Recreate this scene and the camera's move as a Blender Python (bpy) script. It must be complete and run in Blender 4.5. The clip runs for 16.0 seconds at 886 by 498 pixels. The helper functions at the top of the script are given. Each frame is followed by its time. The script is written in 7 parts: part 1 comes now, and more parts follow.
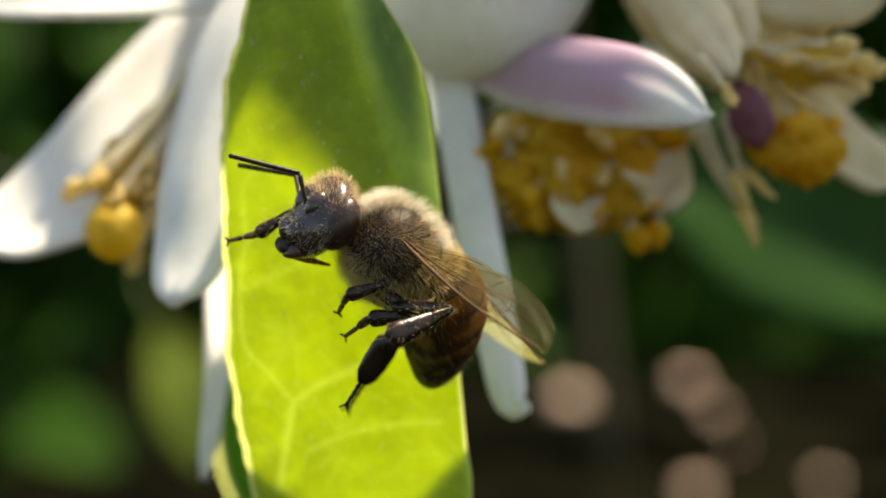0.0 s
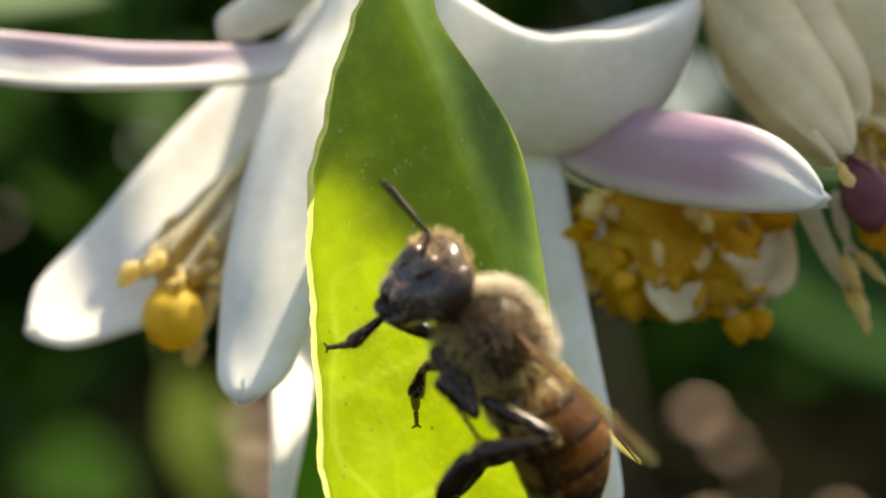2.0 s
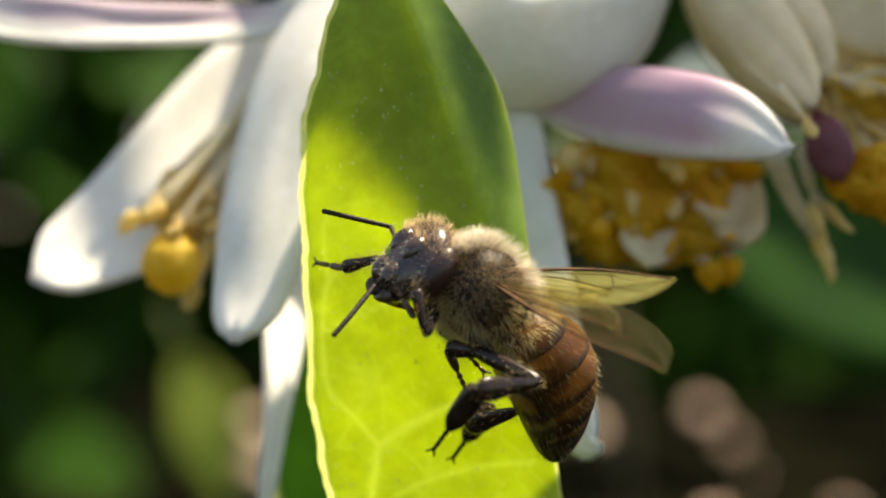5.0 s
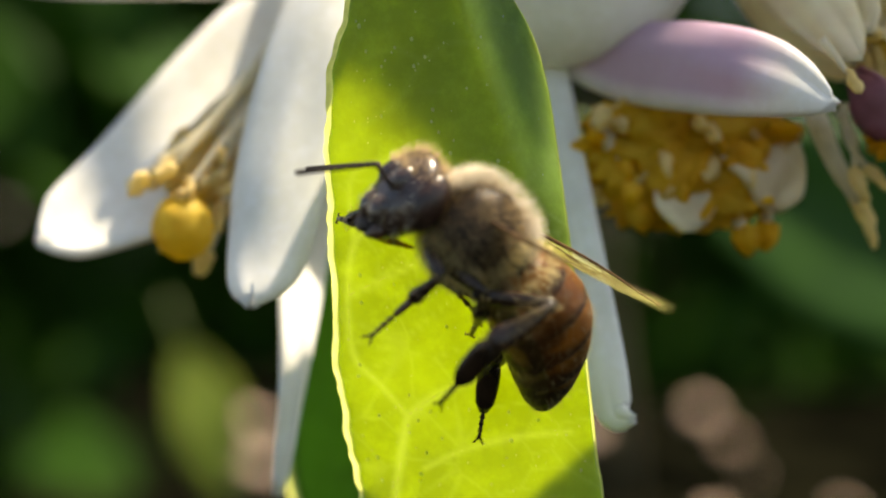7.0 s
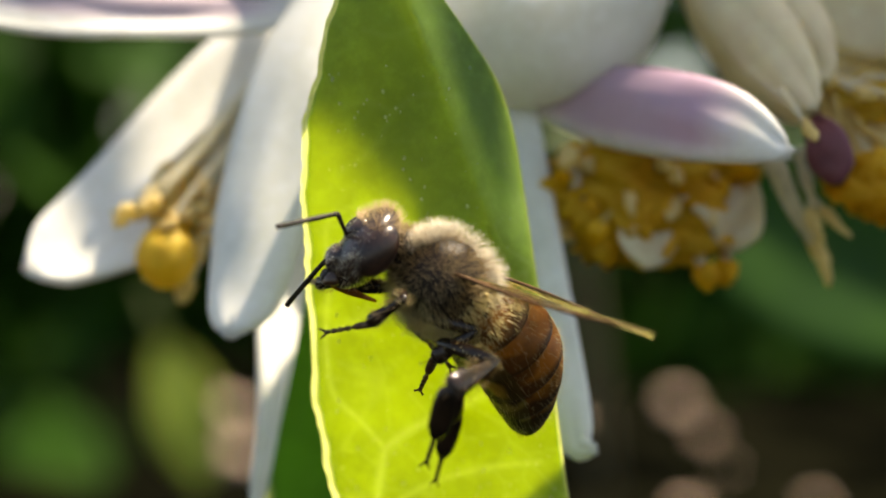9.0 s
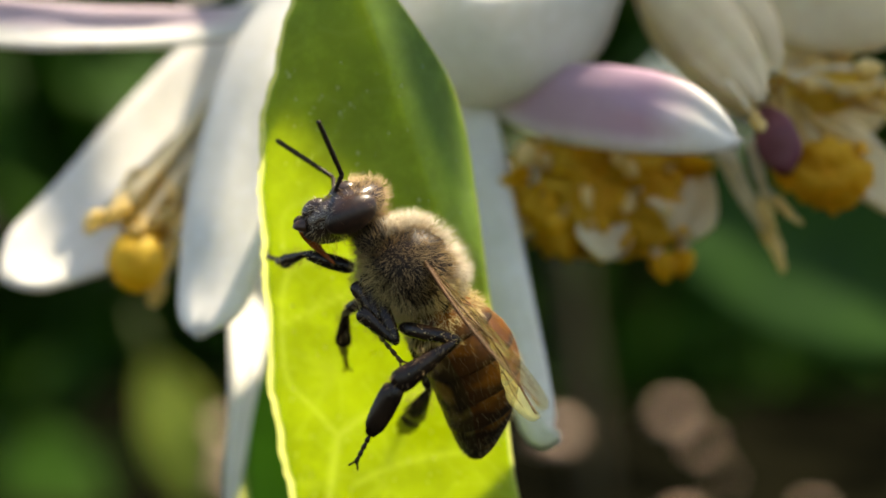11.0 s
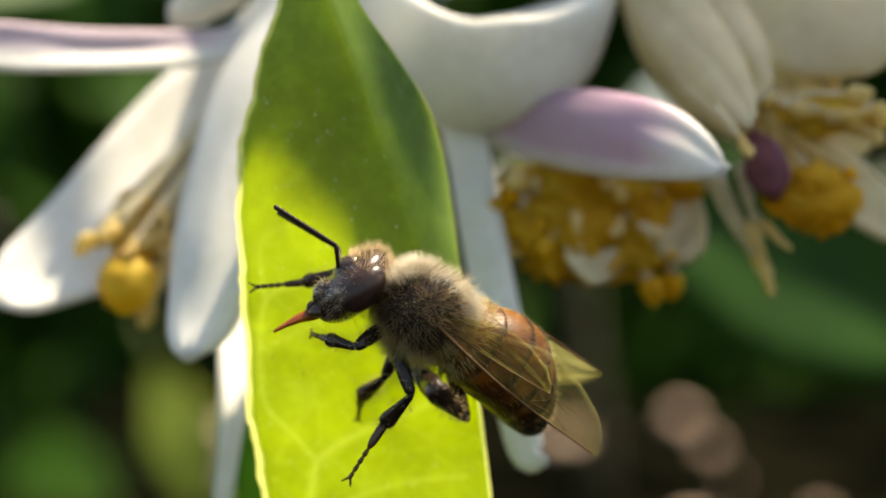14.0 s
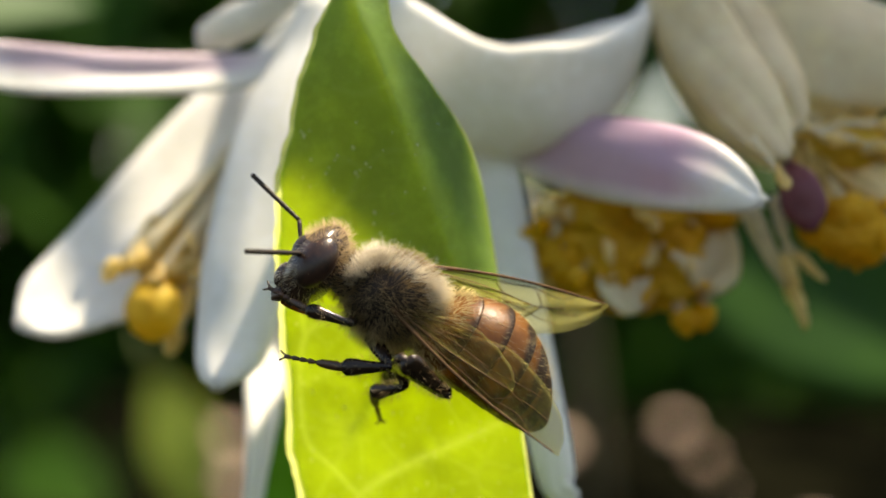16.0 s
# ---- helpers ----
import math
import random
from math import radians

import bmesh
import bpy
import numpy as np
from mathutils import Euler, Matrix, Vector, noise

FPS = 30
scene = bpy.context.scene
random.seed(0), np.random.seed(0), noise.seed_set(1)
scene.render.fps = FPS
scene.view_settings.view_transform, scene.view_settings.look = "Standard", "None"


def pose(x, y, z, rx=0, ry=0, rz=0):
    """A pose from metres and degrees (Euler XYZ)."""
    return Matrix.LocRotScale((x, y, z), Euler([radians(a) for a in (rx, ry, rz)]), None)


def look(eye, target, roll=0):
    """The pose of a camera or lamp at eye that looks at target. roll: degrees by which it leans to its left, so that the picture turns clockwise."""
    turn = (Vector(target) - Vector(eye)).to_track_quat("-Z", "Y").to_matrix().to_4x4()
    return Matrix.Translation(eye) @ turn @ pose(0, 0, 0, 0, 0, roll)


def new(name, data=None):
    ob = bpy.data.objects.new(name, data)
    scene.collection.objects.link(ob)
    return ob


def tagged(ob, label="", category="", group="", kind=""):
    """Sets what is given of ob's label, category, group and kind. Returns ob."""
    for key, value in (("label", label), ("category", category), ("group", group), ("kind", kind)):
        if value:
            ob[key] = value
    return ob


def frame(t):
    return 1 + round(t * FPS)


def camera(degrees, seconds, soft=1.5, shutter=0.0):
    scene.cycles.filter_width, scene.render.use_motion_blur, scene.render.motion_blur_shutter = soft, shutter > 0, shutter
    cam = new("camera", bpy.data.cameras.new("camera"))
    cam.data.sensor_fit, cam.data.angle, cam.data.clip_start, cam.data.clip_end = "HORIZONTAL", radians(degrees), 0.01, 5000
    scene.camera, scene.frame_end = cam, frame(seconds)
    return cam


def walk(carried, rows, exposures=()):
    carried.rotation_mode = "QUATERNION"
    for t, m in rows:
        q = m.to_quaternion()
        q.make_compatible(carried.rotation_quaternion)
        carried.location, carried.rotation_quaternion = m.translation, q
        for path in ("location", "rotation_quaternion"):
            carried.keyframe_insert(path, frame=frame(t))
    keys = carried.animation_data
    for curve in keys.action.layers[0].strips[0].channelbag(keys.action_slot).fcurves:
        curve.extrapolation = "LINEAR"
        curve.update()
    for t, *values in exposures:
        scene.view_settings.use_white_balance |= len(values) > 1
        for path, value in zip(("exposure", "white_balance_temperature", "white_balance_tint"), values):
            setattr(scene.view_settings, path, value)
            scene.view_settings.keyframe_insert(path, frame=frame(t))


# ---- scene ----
cam = camera(26.0, 16.0, soft=1.8)
cam.data.dof.use_dof = True
cam.data.dof.focus_distance = 0.0868
cam.data.dof.aperture_fstop = 26.0
PATH = [
    (0, (0.00172, -0.09049, -0.00042), (0.00124, -0.00051, -0.00221), -0.02),
    (0.5, (-0.00174, -0.08645, -0.00149), (-0.00146, 0.00355, -0.00212), -0.72),
    (1, (0.00034, -0.08660, 0.00238), (-0.00054, 0.00338, 0.00113), -0.32),
    (1.5, (-0.00185, -0.08272, 0.00151), (-0.00269, 0.00727, 0.00135), 0.06),
    (2, (-0.00246, -0.08267, 0.00248), (-0.00319, 0.00733, 0.00208), -0.05),
    (2.5, (-0.00105, -0.08636, 0.00181), (-0.00189, 0.00364, 0.00126), 0.04),
    (3, (-0.00108, -0.08780, 0.00038), (-0.00181, 0.00220, -0.00010), -0.18),
    (3.5, (-0.00037, -0.09011, -0.00045), (-0.00148, -0.00012, -0.00081), 0.01),
    (3.7, (-0.00143, -0.08770, 0.00014), (-0.00223, 0.00230, -0.00035), -0.43),
    (5.8, (-0.00119, -0.08753, -0.00064), (-0.00233, 0.00246, -0.00102), 0.35),
    (6, (-0.00275, -0.08706, -0.00082), (-0.00374, 0.00294, -0.00115), 0.25),
    (6.5, (-0.00236, -0.08483, -0.00154), (-0.00368, 0.00515, -0.00187), 0.27),
    (7, (-0.00276, -0.08303, -0.00211), (-0.00362, 0.00696, -0.00253), 0.24),
    (7.5, (-0.00262, -0.08365, -0.00205), (-0.00279, 0.00634, -0.00278), 0.28),
    (8, (-0.00339, -0.08492, -0.00168), (-0.00312, 0.00507, -0.00265), 0.19),
    (8.5, (-0.00249, -0.08553, 0.00033), (-0.00236, 0.00446, -0.00070), 0.30),
    (8.7, (-0.00240, -0.08622, 0.00059), (-0.00237, 0.00377, -0.00059), 1.01),
    (10.8, (-0.00187, -0.08980, -0.00242), (-0.00109, 0.00019, -0.00140), -0.41),
    (11, (-0.00067, -0.08996, -0.00077), (-0.00030, 0.00004, -0.00092), -0.46),
    (11.5, (-0.00017, -0.09038, 0.00025), (0.00030, -0.00038, -0.00000), -0.03),
    (12, (-0.00044, -0.09090, 0.00120), (-0.00001, -0.00090, 0.00079), -0.12),
    (12.5, (0.00000, -0.09000, -0.00000), (0.00000, -0.00000, 0.00000), -0.00),
    (13, (-0.00089, -0.08945, -0.00073), (-0.00069, 0.00055, -0.00048), -0.22),
    (13.5, (0.00025, -0.09048, 0.00042), (0.00009, -0.00048, 0.00016), -0.23),
    (14, (0.00045, -0.09010, 0.00052), (0.00037, -0.00010, 0.00037), -0.28),
    (14.5, (-0.00022, -0.09098, 0.00107), (0.00021, -0.00098, 0.00105), -0.18),
    (15, (-0.00030, -0.09002, 0.00081), (0.00014, -0.00002, 0.00117), 0.04),
    (15.5, (-0.00131, -0.08948, 0.00087), (-0.00082, 0.00052, 0.00098), 0.30),
    (16, (-0.00166, -0.08911, 0.00171), (-0.00138, 0.00089, 0.00188), 0.15),
]
walk(cam, [(t, look(eye, target, roll)) for t, eye, target, roll in PATH],
     exposures=[(0, 1.38, 8050, 10), (16, 1.38, 8050, 10)])

# ---- world and sun ----
SUN = Vector((0.34, 0.15, 0.92)).normalized()
world = bpy.data.worlds.new("world")
scene.world = world
world.use_nodes = True
wn = world.node_tree.nodes
sky = wn.new("ShaderNodeTexSky")
sky.sky_type, sky.sun_disc = "NISHITA", False
sky.sun_elevation = math.asin(SUN.z)
sky.sun_rotation = math.atan2(SUN.x, SUN.y)
world.node_tree.links.new(sky.outputs[0], wn["Background"].inputs[0])
wn["Background"].inputs[1].default_value = 0.105
sun_data = bpy.data.lights.new("sun", "SUN")
sun_data.energy, sun_data.angle, sun_data.color = 4.7, radians(0.53), (1.0, 0.95, 0.86)
sun = new("sun", sun_data)
sun.matrix_world = look(SUN * 5, (0, 0, 0))

# ---- tools ----
MM = 0.001


def part(name, bm, material, parent=None, label="", smooth=True):
    """Links a bmesh, modelled in millimetres, as one mesh object."""
    me = bpy.data.meshes.new(name)
    bm.to_mesh(me)
    bm.free()
    me.transform(Matrix.Scale(MM, 4))
    if smooth:
        me.polygons.foreach_set("use_smooth", [True] * len(me.polygons))
    for m in (material if isinstance(material, (list, tuple)) else [material]):
        me.materials.append(m)
    ob = new(name, me)
    ob.parent = parent
    if label:
        ob["label"] = label
    return ob


def shared(name, me, parent, m):
    """One more object on a mesh that is already there, at the pose m in its parent's space."""
    ob = new(name, me)
    ob.parent = parent
    ob.matrix_basis = m
    return ob


def curve_points(pts, n):
    """n points on a smooth curve through pts."""
    p = [Vector(q) for q in pts]
    p = [p[0] * 2 - p[1]] + p + [p[-1] * 2 - p[-2]]
    out = []
    for i in range(n):
        s = i / (n - 1) * (len(p) - 3)
        k = min(int(s), len(p) - 4)
        t = s - k
        a, b, c, d = p[k:k + 4]
        out.append(0.5 * ((2 * b) + (c - a) * t + (2 * a - 5 * b + 4 * c - d) * t * t + (3 * b - a - 3 * c + d) * t ** 3))
    return out


def tube(bm, pts, radii, sides=8, squash=1.0, cap=True, ref=(0.31, 0.85, 0.42)):
    """A tube of changing radius along pts, flattened by squash across its second axis."""
    n = len(pts)
    rings = []
    ref = Vector(ref)
    for i, p in enumerate(pts):
        d = (pts[min(i + 1, n - 1)] - pts[max(i - 1, 0)]).normalized()
        a = d.cross(ref).normalized()
        b = d.cross(a)
        r = radii[i]
        rings.append([bm.verts.new(p + a * r * math.cos(q) + b * r * squash * math.sin(q))
                      for q in (2 * math.pi * k / sides for k in range(sides))])
    for r0, r1 in zip(rings, rings[1:]):
        for k in range(sides):
            bm.faces.new((r0[k], r0[(k + 1) % sides], r1[(k + 1) % sides], r1[k]))
    if cap:
        bm.faces.new(rings[0][::-1])
        bm.faces.new(rings[-1])


def sheet(bm, rows, thick):
    """A closed thin sheet over a grid of points; rows of equal length."""
    ny, nx = len(rows), len(rows[0])
    nor = []
    for j in range(ny):
        line = []
        for i in range(nx):
            du = rows[j][min(i + 1, nx - 1)] - rows[j][max(i - 1, 0)]
            dv = rows[min(j + 1, ny - 1)][i] - rows[max(j - 1, 0)][i]
            nn = du.cross(dv)
            line.append(nn.normalized() if nn.length > 1e-9 else Vector((0, -1, 0)))
        nor.append(line)
    top, bot = [], []
    for j in range(ny):
        edge_j = min(j, ny - 1 - j) / (ny - 1)
        ta, ba = [], []
        for i in range(nx):
            edge = min(i, nx - 1 - i)
            h = thick / 2 * (0.55 if edge == 0 else 1.0)
            ta.append(bm.verts.new(rows[j][i] + nor[j][i] * h))
            ba.append(bm.verts.new(rows[j][i] - nor[j][i] * h))
        top.append(ta)
        bot.append(ba)
    for j in range(ny - 1):
        for i in range(nx - 1):
            bm.faces.new((top[j][i], top[j][i + 1], top[j + 1][i + 1], top[j + 1][i]))
            bm.faces.new((bot[j][i], bot[j + 1][i], bot[j + 1][i + 1], bot[j][i + 1]))
        bm.faces.new((top[j][0], top[j + 1][0], bot[j + 1][0], bot[j][0]))
        bm.faces.new((top[j][-1], bot[j][-1], bot[j + 1][-1], top[j + 1][-1]))
    for i in range(nx - 1):
        bm.faces.new((top[0][i], bot[0][i], bot[0][i + 1], top[0][i + 1]))
        bm.faces.new((top[-1][i], top[-1][i + 1], bot[-1][i + 1], bot[-1][i]))


# ---- materials ----
def nodes_of(name):
    m = bpy.data.materials.new(name)
    m.use_nodes = True
    nt = m.node_tree
    nt.nodes.clear()
    return m, nt, nt.nodes, nt.links


def speckle(nt, coord, scale, detail=3.0, rough=0.55):
    n = nt.nodes.new("ShaderNodeTexNoise")
    n.inputs["Scale"].default_value, n.inputs["Detail"].default_value = scale, detail
    n.inputs["Roughness"].default_value = rough
    nt.links.new(coord, n.inputs["Vector"])
    return n.outputs["Fac"]


def blend(nt, fac, a, b, lo=0.35, hi=0.65, kind="MIX"):
    """Colour a to colour b as fac goes from lo to hi; a and b are colours or sockets."""
    r = nt.nodes.new("ShaderNodeMapRange")
    r.inputs["From Min"].default_value, r.inputs["From Max"].default_value = lo, hi
    nt.links.new(fac, r.inputs["Value"])
    mix = nt.nodes.new("ShaderNodeMix")
    mix.data_type, mix.blend_type = "RGBA", kind
    nt.links.new(r.outputs[0], mix.inputs[0])
    for sock, v in ((mix.inputs[6], a), (mix.inputs[7], b)):
        if isinstance(v, (tuple, list)):
            sock.default_value = (*v, 1)
        else:
            nt.links.new(v, sock)
    return mix.outputs[2]


def skin(name, dark, light, rough=0.5, big=300.0, fine=2500.0, bump=0.3, depth=0.00003, through_fac=0.0, through_col=None,
         spec=0.5, coat=0.0, metal=0.0, pigment=None, sheen=0.0):
    """A natural surface: two scales of colour, fine relief, and light let through if through_fac is above 0."""
    m, nt, n, ln = nodes_of(name)
    co = n.new("ShaderNodeTexCoord").outputs["Object"]
    f1, f2 = speckle(nt, co, big), speckle(nt, co, fine, 4.0)
    col = blend(nt, f1, dark, light)
    col = blend(nt, f2, col, tuple(min(1, c * 1.25) for c in light), 0.5, 0.9)
    if pigment:
        at = n.new("ShaderNodeAttribute")
        at.attribute_name = "pigment"
        col = blend(nt, at.outputs["Fac"], col, pigment, 0.0, 1.0)
    bs = n.new("ShaderNodeBsdfPrincipled")
    ln.new(col, bs.inputs["Base Color"])
    bs.inputs["Roughness"].default_value = rough
    bs.inputs["Specular IOR Level"].default_value = spec
    bs.inputs["Coat Weight"].default_value = coat
    bs.inputs["Coat Roughness"].default_value = 0.32
    bs.inputs["Metallic"].default_value = metal
    bs.inputs["Sheen Weight"].default_value = sheen
    bp = n.new("ShaderNodeBump")
    bp.inputs["Strength"].default_value, bp.inputs["Distance"].default_value = bump, depth
    ln.new(f2, bp.inputs["Height"])
    ln.new(bp.outputs[0], bs.inputs["Normal"])
    out = n.new("ShaderNodeOutputMaterial")
    if through_fac > 0:
        tr = n.new("ShaderNodeBsdfTranslucent")
        if through_col:
            f3 = speckle(nt, co, fine * 0.35, 5.0, 0.7)
            tcol = blend(nt, f1, tuple(c * 0.76 for c in through_col), through_col)
            tcol = blend(nt, f3, tcol, tuple(min(1, c * 1.1 + 0.02) for c in through_col), 0.45, 0.75)
            if pigment:
                tcol = blend(nt, at.outputs["Fac"], tcol, pigment, 0.0, 1.0)
            ln.new(tcol, tr.inputs[0])
        else:
            ln.new(col, tr.inputs[0])
        mx = n.new("ShaderNodeMixShader")
        mx.inputs[0].default_value = through_fac
        ln.new(bs.outputs[0], mx.inputs[1])
        ln.new(tr.outputs[0], mx.inputs[2])
        ln.new(mx.outputs[0], out.inputs[0])
    else:
        ln.new(bs.outputs[0], out.inputs[0])
    return m


LEAF = skin("young leaf", (0.17, 0.3, 0.09), (0.25, 0.38, 0.12), 0.5, 160, 2200, 0.6, 0.00004, 0.7, (0.7, 0.82, 0.09), spec=0.22, pigment=(0.9, 1.0, 0.36))
MARGIN = skin("leaf margin", (0.62, 0.68, 0.22), (0.8, 0.84, 0.35), 0.4, 700, 4000, 0.3, 0.00002, 0.85, (0.93, 1.0, 0.27), spec=0.3)
VEIN = skin("leaf vein", (0.5, 0.62, 0.2), (0.62, 0.72, 0.3), 0.4, 400, 4000, 0.2, 0.00002, 0.96, (1.0, 1.0, 0.6))
GLAND = skin("oil gland", (0.7, 0.78, 0.4), (0.85, 0.9, 0.6), 0.15, 900, 5000, 0.2, 0.00001, 0.9, (1.0, 1.0, 0.75))
OLD_LEAF = skin("old leaf", (0.015, 0.05, 0.007), (0.031, 0.084, 0.009), 0.5, 40, 900, 0.4, 0.0002, 0.33, (0.08, 0.21, 0.01), spec=0.05)
LEAF_DARK = skin("mature leaf", (0.018, 0.06, 0.01), (0.032, 0.09, 0.013), 0.5, 90, 1800, 0.4, 0.00005, 0.33, (0.12, 0.27, 0.016), spec=0.12)
LOW_LEAF = skin("green leaf", (0.05, 0.12, 0.02), (0.08, 0.17, 0.03), 0.4, 90, 1800, 0.4, 0.00005, 0.5, (0.24, 0.5, 0.06), spec=0.25)
BARK = skin("bark", (0.07, 0.06, 0.03), (0.16, 0.13, 0.07), 0.85, 120, 1500, 0.8, 0.0006)
PETAL = skin("petal", (0.84, 0.82, 0.73), (0.9, 0.885, 0.82), 0.42, 220, 1500, 0.12, 0.00003, 0.3, (0.94, 0.91, 0.83), spec=0.4, pigment=(0.43, 0.19, 0.35))
# petal copy tinted cream in place of warm light on these blossoms
WARM_PETAL = skin("cream petal", (0.86, 0.73, 0.48), (0.92, 0.82, 0.62), 0.42, 220, 1500, 0.12, 0.00003, 0.55, (0.98, 0.86, 0.54), spec=0.4, pigment=(0.42, 0.23, 0.34))
MAROON = skin("maroon petal", (0.15, 0.05, 0.06), (0.27, 0.1, 0.12), 0.5, 350, 2600, 0.35, 0.00003, 0.35, (0.45, 0.14, 0.16))
FILAMENT = skin("filament", (0.78, 0.72, 0.52), (0.86, 0.82, 0.68), 0.5, 600, 3000, 0.3, 0.00003, 0.6, (0.9, 0.82, 0.6))
ANTHER = skin("anther", (0.7, 0.36, 0.012), (0.95, 0.64, 0.06), 0.75, 450, 5000, 0.9, 0.0001, 0.62, (1.0, 0.66, 0.035))
GOLD = skin("golden filament", (0.6, 0.4, 0.1), (0.8, 0.62, 0.25), 0.6, 600, 3000, 0.3, 0.00003, 0.4, (0.88, 0.66, 0.2))
STIGMA = skin("stigma", (0.86, 0.5, 0.04), (0.95, 0.68, 0.1), 0.6, 600, 3000, 0.3, 0.00003, 0.62, (1.0, 0.76, 0.1))
PALE_ANTHER = skin("pale anther", (0.84, 0.62, 0.24), (0.92, 0.76, 0.4), 0.6, 900, 6000, 0.5, 0.00004, 0.58, (1.0, 0.82, 0.36))
STEM = skin("green stem", (0.1, 0.16, 0.03), (0.18, 0.24, 0.06), 0.5, 300, 2000, 0.4, 0.00004)
# near-black soil: the shade lying on it is put into its colour
SOIL = skin("shade-darkened soil", (0.003, 0.0033, 0.002), (0.007, 0.0068, 0.0035), 0.95, 6, 60, 0.8, 0.01, spec=0.0)
STONE = skin("pale stone", (0.6, 0.42, 0.31), (0.74, 0.54, 0.41), 0.8, 20, 200, 0.6, 0.002)

# ---- the leaf on which the bee stands ----
EDGES = [(17, -5.3, -4.9), (15.5, -5.9, -4.5), (14, -6.6, -4.2), (12.2, -7.4, -3.8), (10, -8.15, -2.2), (7.5, -8.75, -0.5), (5.2, -9.3, 0.3), (2.5, -9.44, 0.8), (-0.3, -9.36, 1.2),
         (-3, -9.2, 1.6), (-7.2, -9.05, 2.3), (-10, -8.7, 2.7), (-12.2, -8.3, 3.0), (-14.2, -7.9, 3.35), (-18, -6.8, 3.4), (-22, -4.8, 2.6), (-26, -2, 1), (-27.5, -0.7, 0.1)]


OUTLINE = curve_points([(e[1], e[0], e[2]) for e in EDGES], 200)


def leaf_place(s, u):
    """A place on the leaf: s from its stalk to its tip, u from its left to its right margin."""
    k = min(198.999, s * 199)
    a = OUTLINE[int(k)].lerp(OUTLINE[int(k) + 1], k - int(k))
    wave = 0.13 * math.sin(s * 70) + 0.06 * math.sin(s * 173 + 1)
    k = (1 - u) ** 6
    x = a.x + (a.z - a.x) * u + wave * k * min(1, 4 * (1 - s)) * 0.5
    z = a.y
    y = 3.9 - 0.25 * z if z < 7 else 2.15 - 0.25 * (z - 7) + 0.028 * (z - 7) ** 2
    y += 2.0 * (0.5 - u) + 1.0 * (u - 0.5) ** 2 + 0.18 * noise.noise(Vector((u * 3, s * 7, 0.3)))
    # folded back along the midrib
    rib = -0.4 - 0.373 * z if z > 0 else -0.4 - 0.25 * z
    y += 1.3 * (math.hypot(max(0, x - rib + 0.3), 0.3) - 0.3) * min(1, max(0, (z + 5) / 7))
    return Vector((x, y, a.y))


def leaf_surface(x, z):
    """The depth of the leaf's near face at x, z."""
    rows = OUTLINE
    k = min(range(200), key=lambda i: abs(rows[i].y - z))
    u = min(1, max(0, (x - rows[k].x) / max(1e-6, rows[k].z - rows[k].x)))
    return leaf_place(k / 199, u).y - 0.14


VEINS = (
        ([(-6.4, -15.0), (-6.0, -12.0), (-5.75, -10.4)], 0.09), ([(-5.75, -10.4), (-4.6, -9.5), (-2.6, -8.4), (-0.4, -7.4), (1.6, -6.4)], 0.09),
        ([(-5.75, -10.4), (-7.0, -9.0), (-8.3, -7.6), (-8.6, -4.8), (-8.3, -2.4), (-7.3, -1.6), (-5.2, -1.3)], 0.06),
        ([(-8.6, -4.8), (-7.2, -4.1), (-5.4, -3.2), (-3.4, -2.2)], 0.045), ([(-8.3, -2.4), (-8.5, 0.4), (-7.6, 1.3), (-6.1, 1.6)], 0.045),
        ([(-7.9, 3.0), (-6.2, 4.2), (-5.2, 5.8), (-4.0, 6.6), (-2.2, 6.5)], 0.05), ([(-5.2, 5.8), (-6.4, 6.3), (-7.6, 6.1)], 0.04),
        ([(-6.6, 9.6), (-5.2, 9.3), (-3.8, 9.9)], 0.035), ([(-4.9, -12.9), (-3.2, -12.0), (-1.0, -11.3), (1.8, -10.9)], 0.05)
    )


def vein_tissue(places):
    """How much of the paler vein tissue lies at each of a list of places: the drawn veins and a fine net between them."""
    at = np.array([(p.x, p.z) for p in places])
    rng = np.random.default_rng(8)
    seeds = np.stack([rng.uniform(-11, 5, 170), rng.uniform(-19, 18, 170)], 1)
    far = np.sqrt(((at[:, None, :] - seeds[None]) ** 2).sum(2))
    far.partition(1, axis=1)
    value = 0.3 * np.clip(1 - (far[:, 1] - far[:, 0]) / 0.16, 0, 1)
    for line, r in VEINS:
        flat = curve_points([(x, 0, z) for x, z in line], 14 * len(line))
        pts = np.array([(p.x, p.z) for p in flat])
        gap = np.sqrt(((at[:, None, :] - pts[None]) ** 2).sum(2)).min(1)
        value = np.maximum(value, (0.45 + 3.5 * r) * np.clip(1.25 - gap / (1.6 * r + 0.1), 0, 1))
    # pale tissue is faded up the leaf to follow the shade there
    return np.clip(value * np.clip(0.6 - 0.12 * (at[:, 1] + 1), 0.15, 0.68), 0, 1)


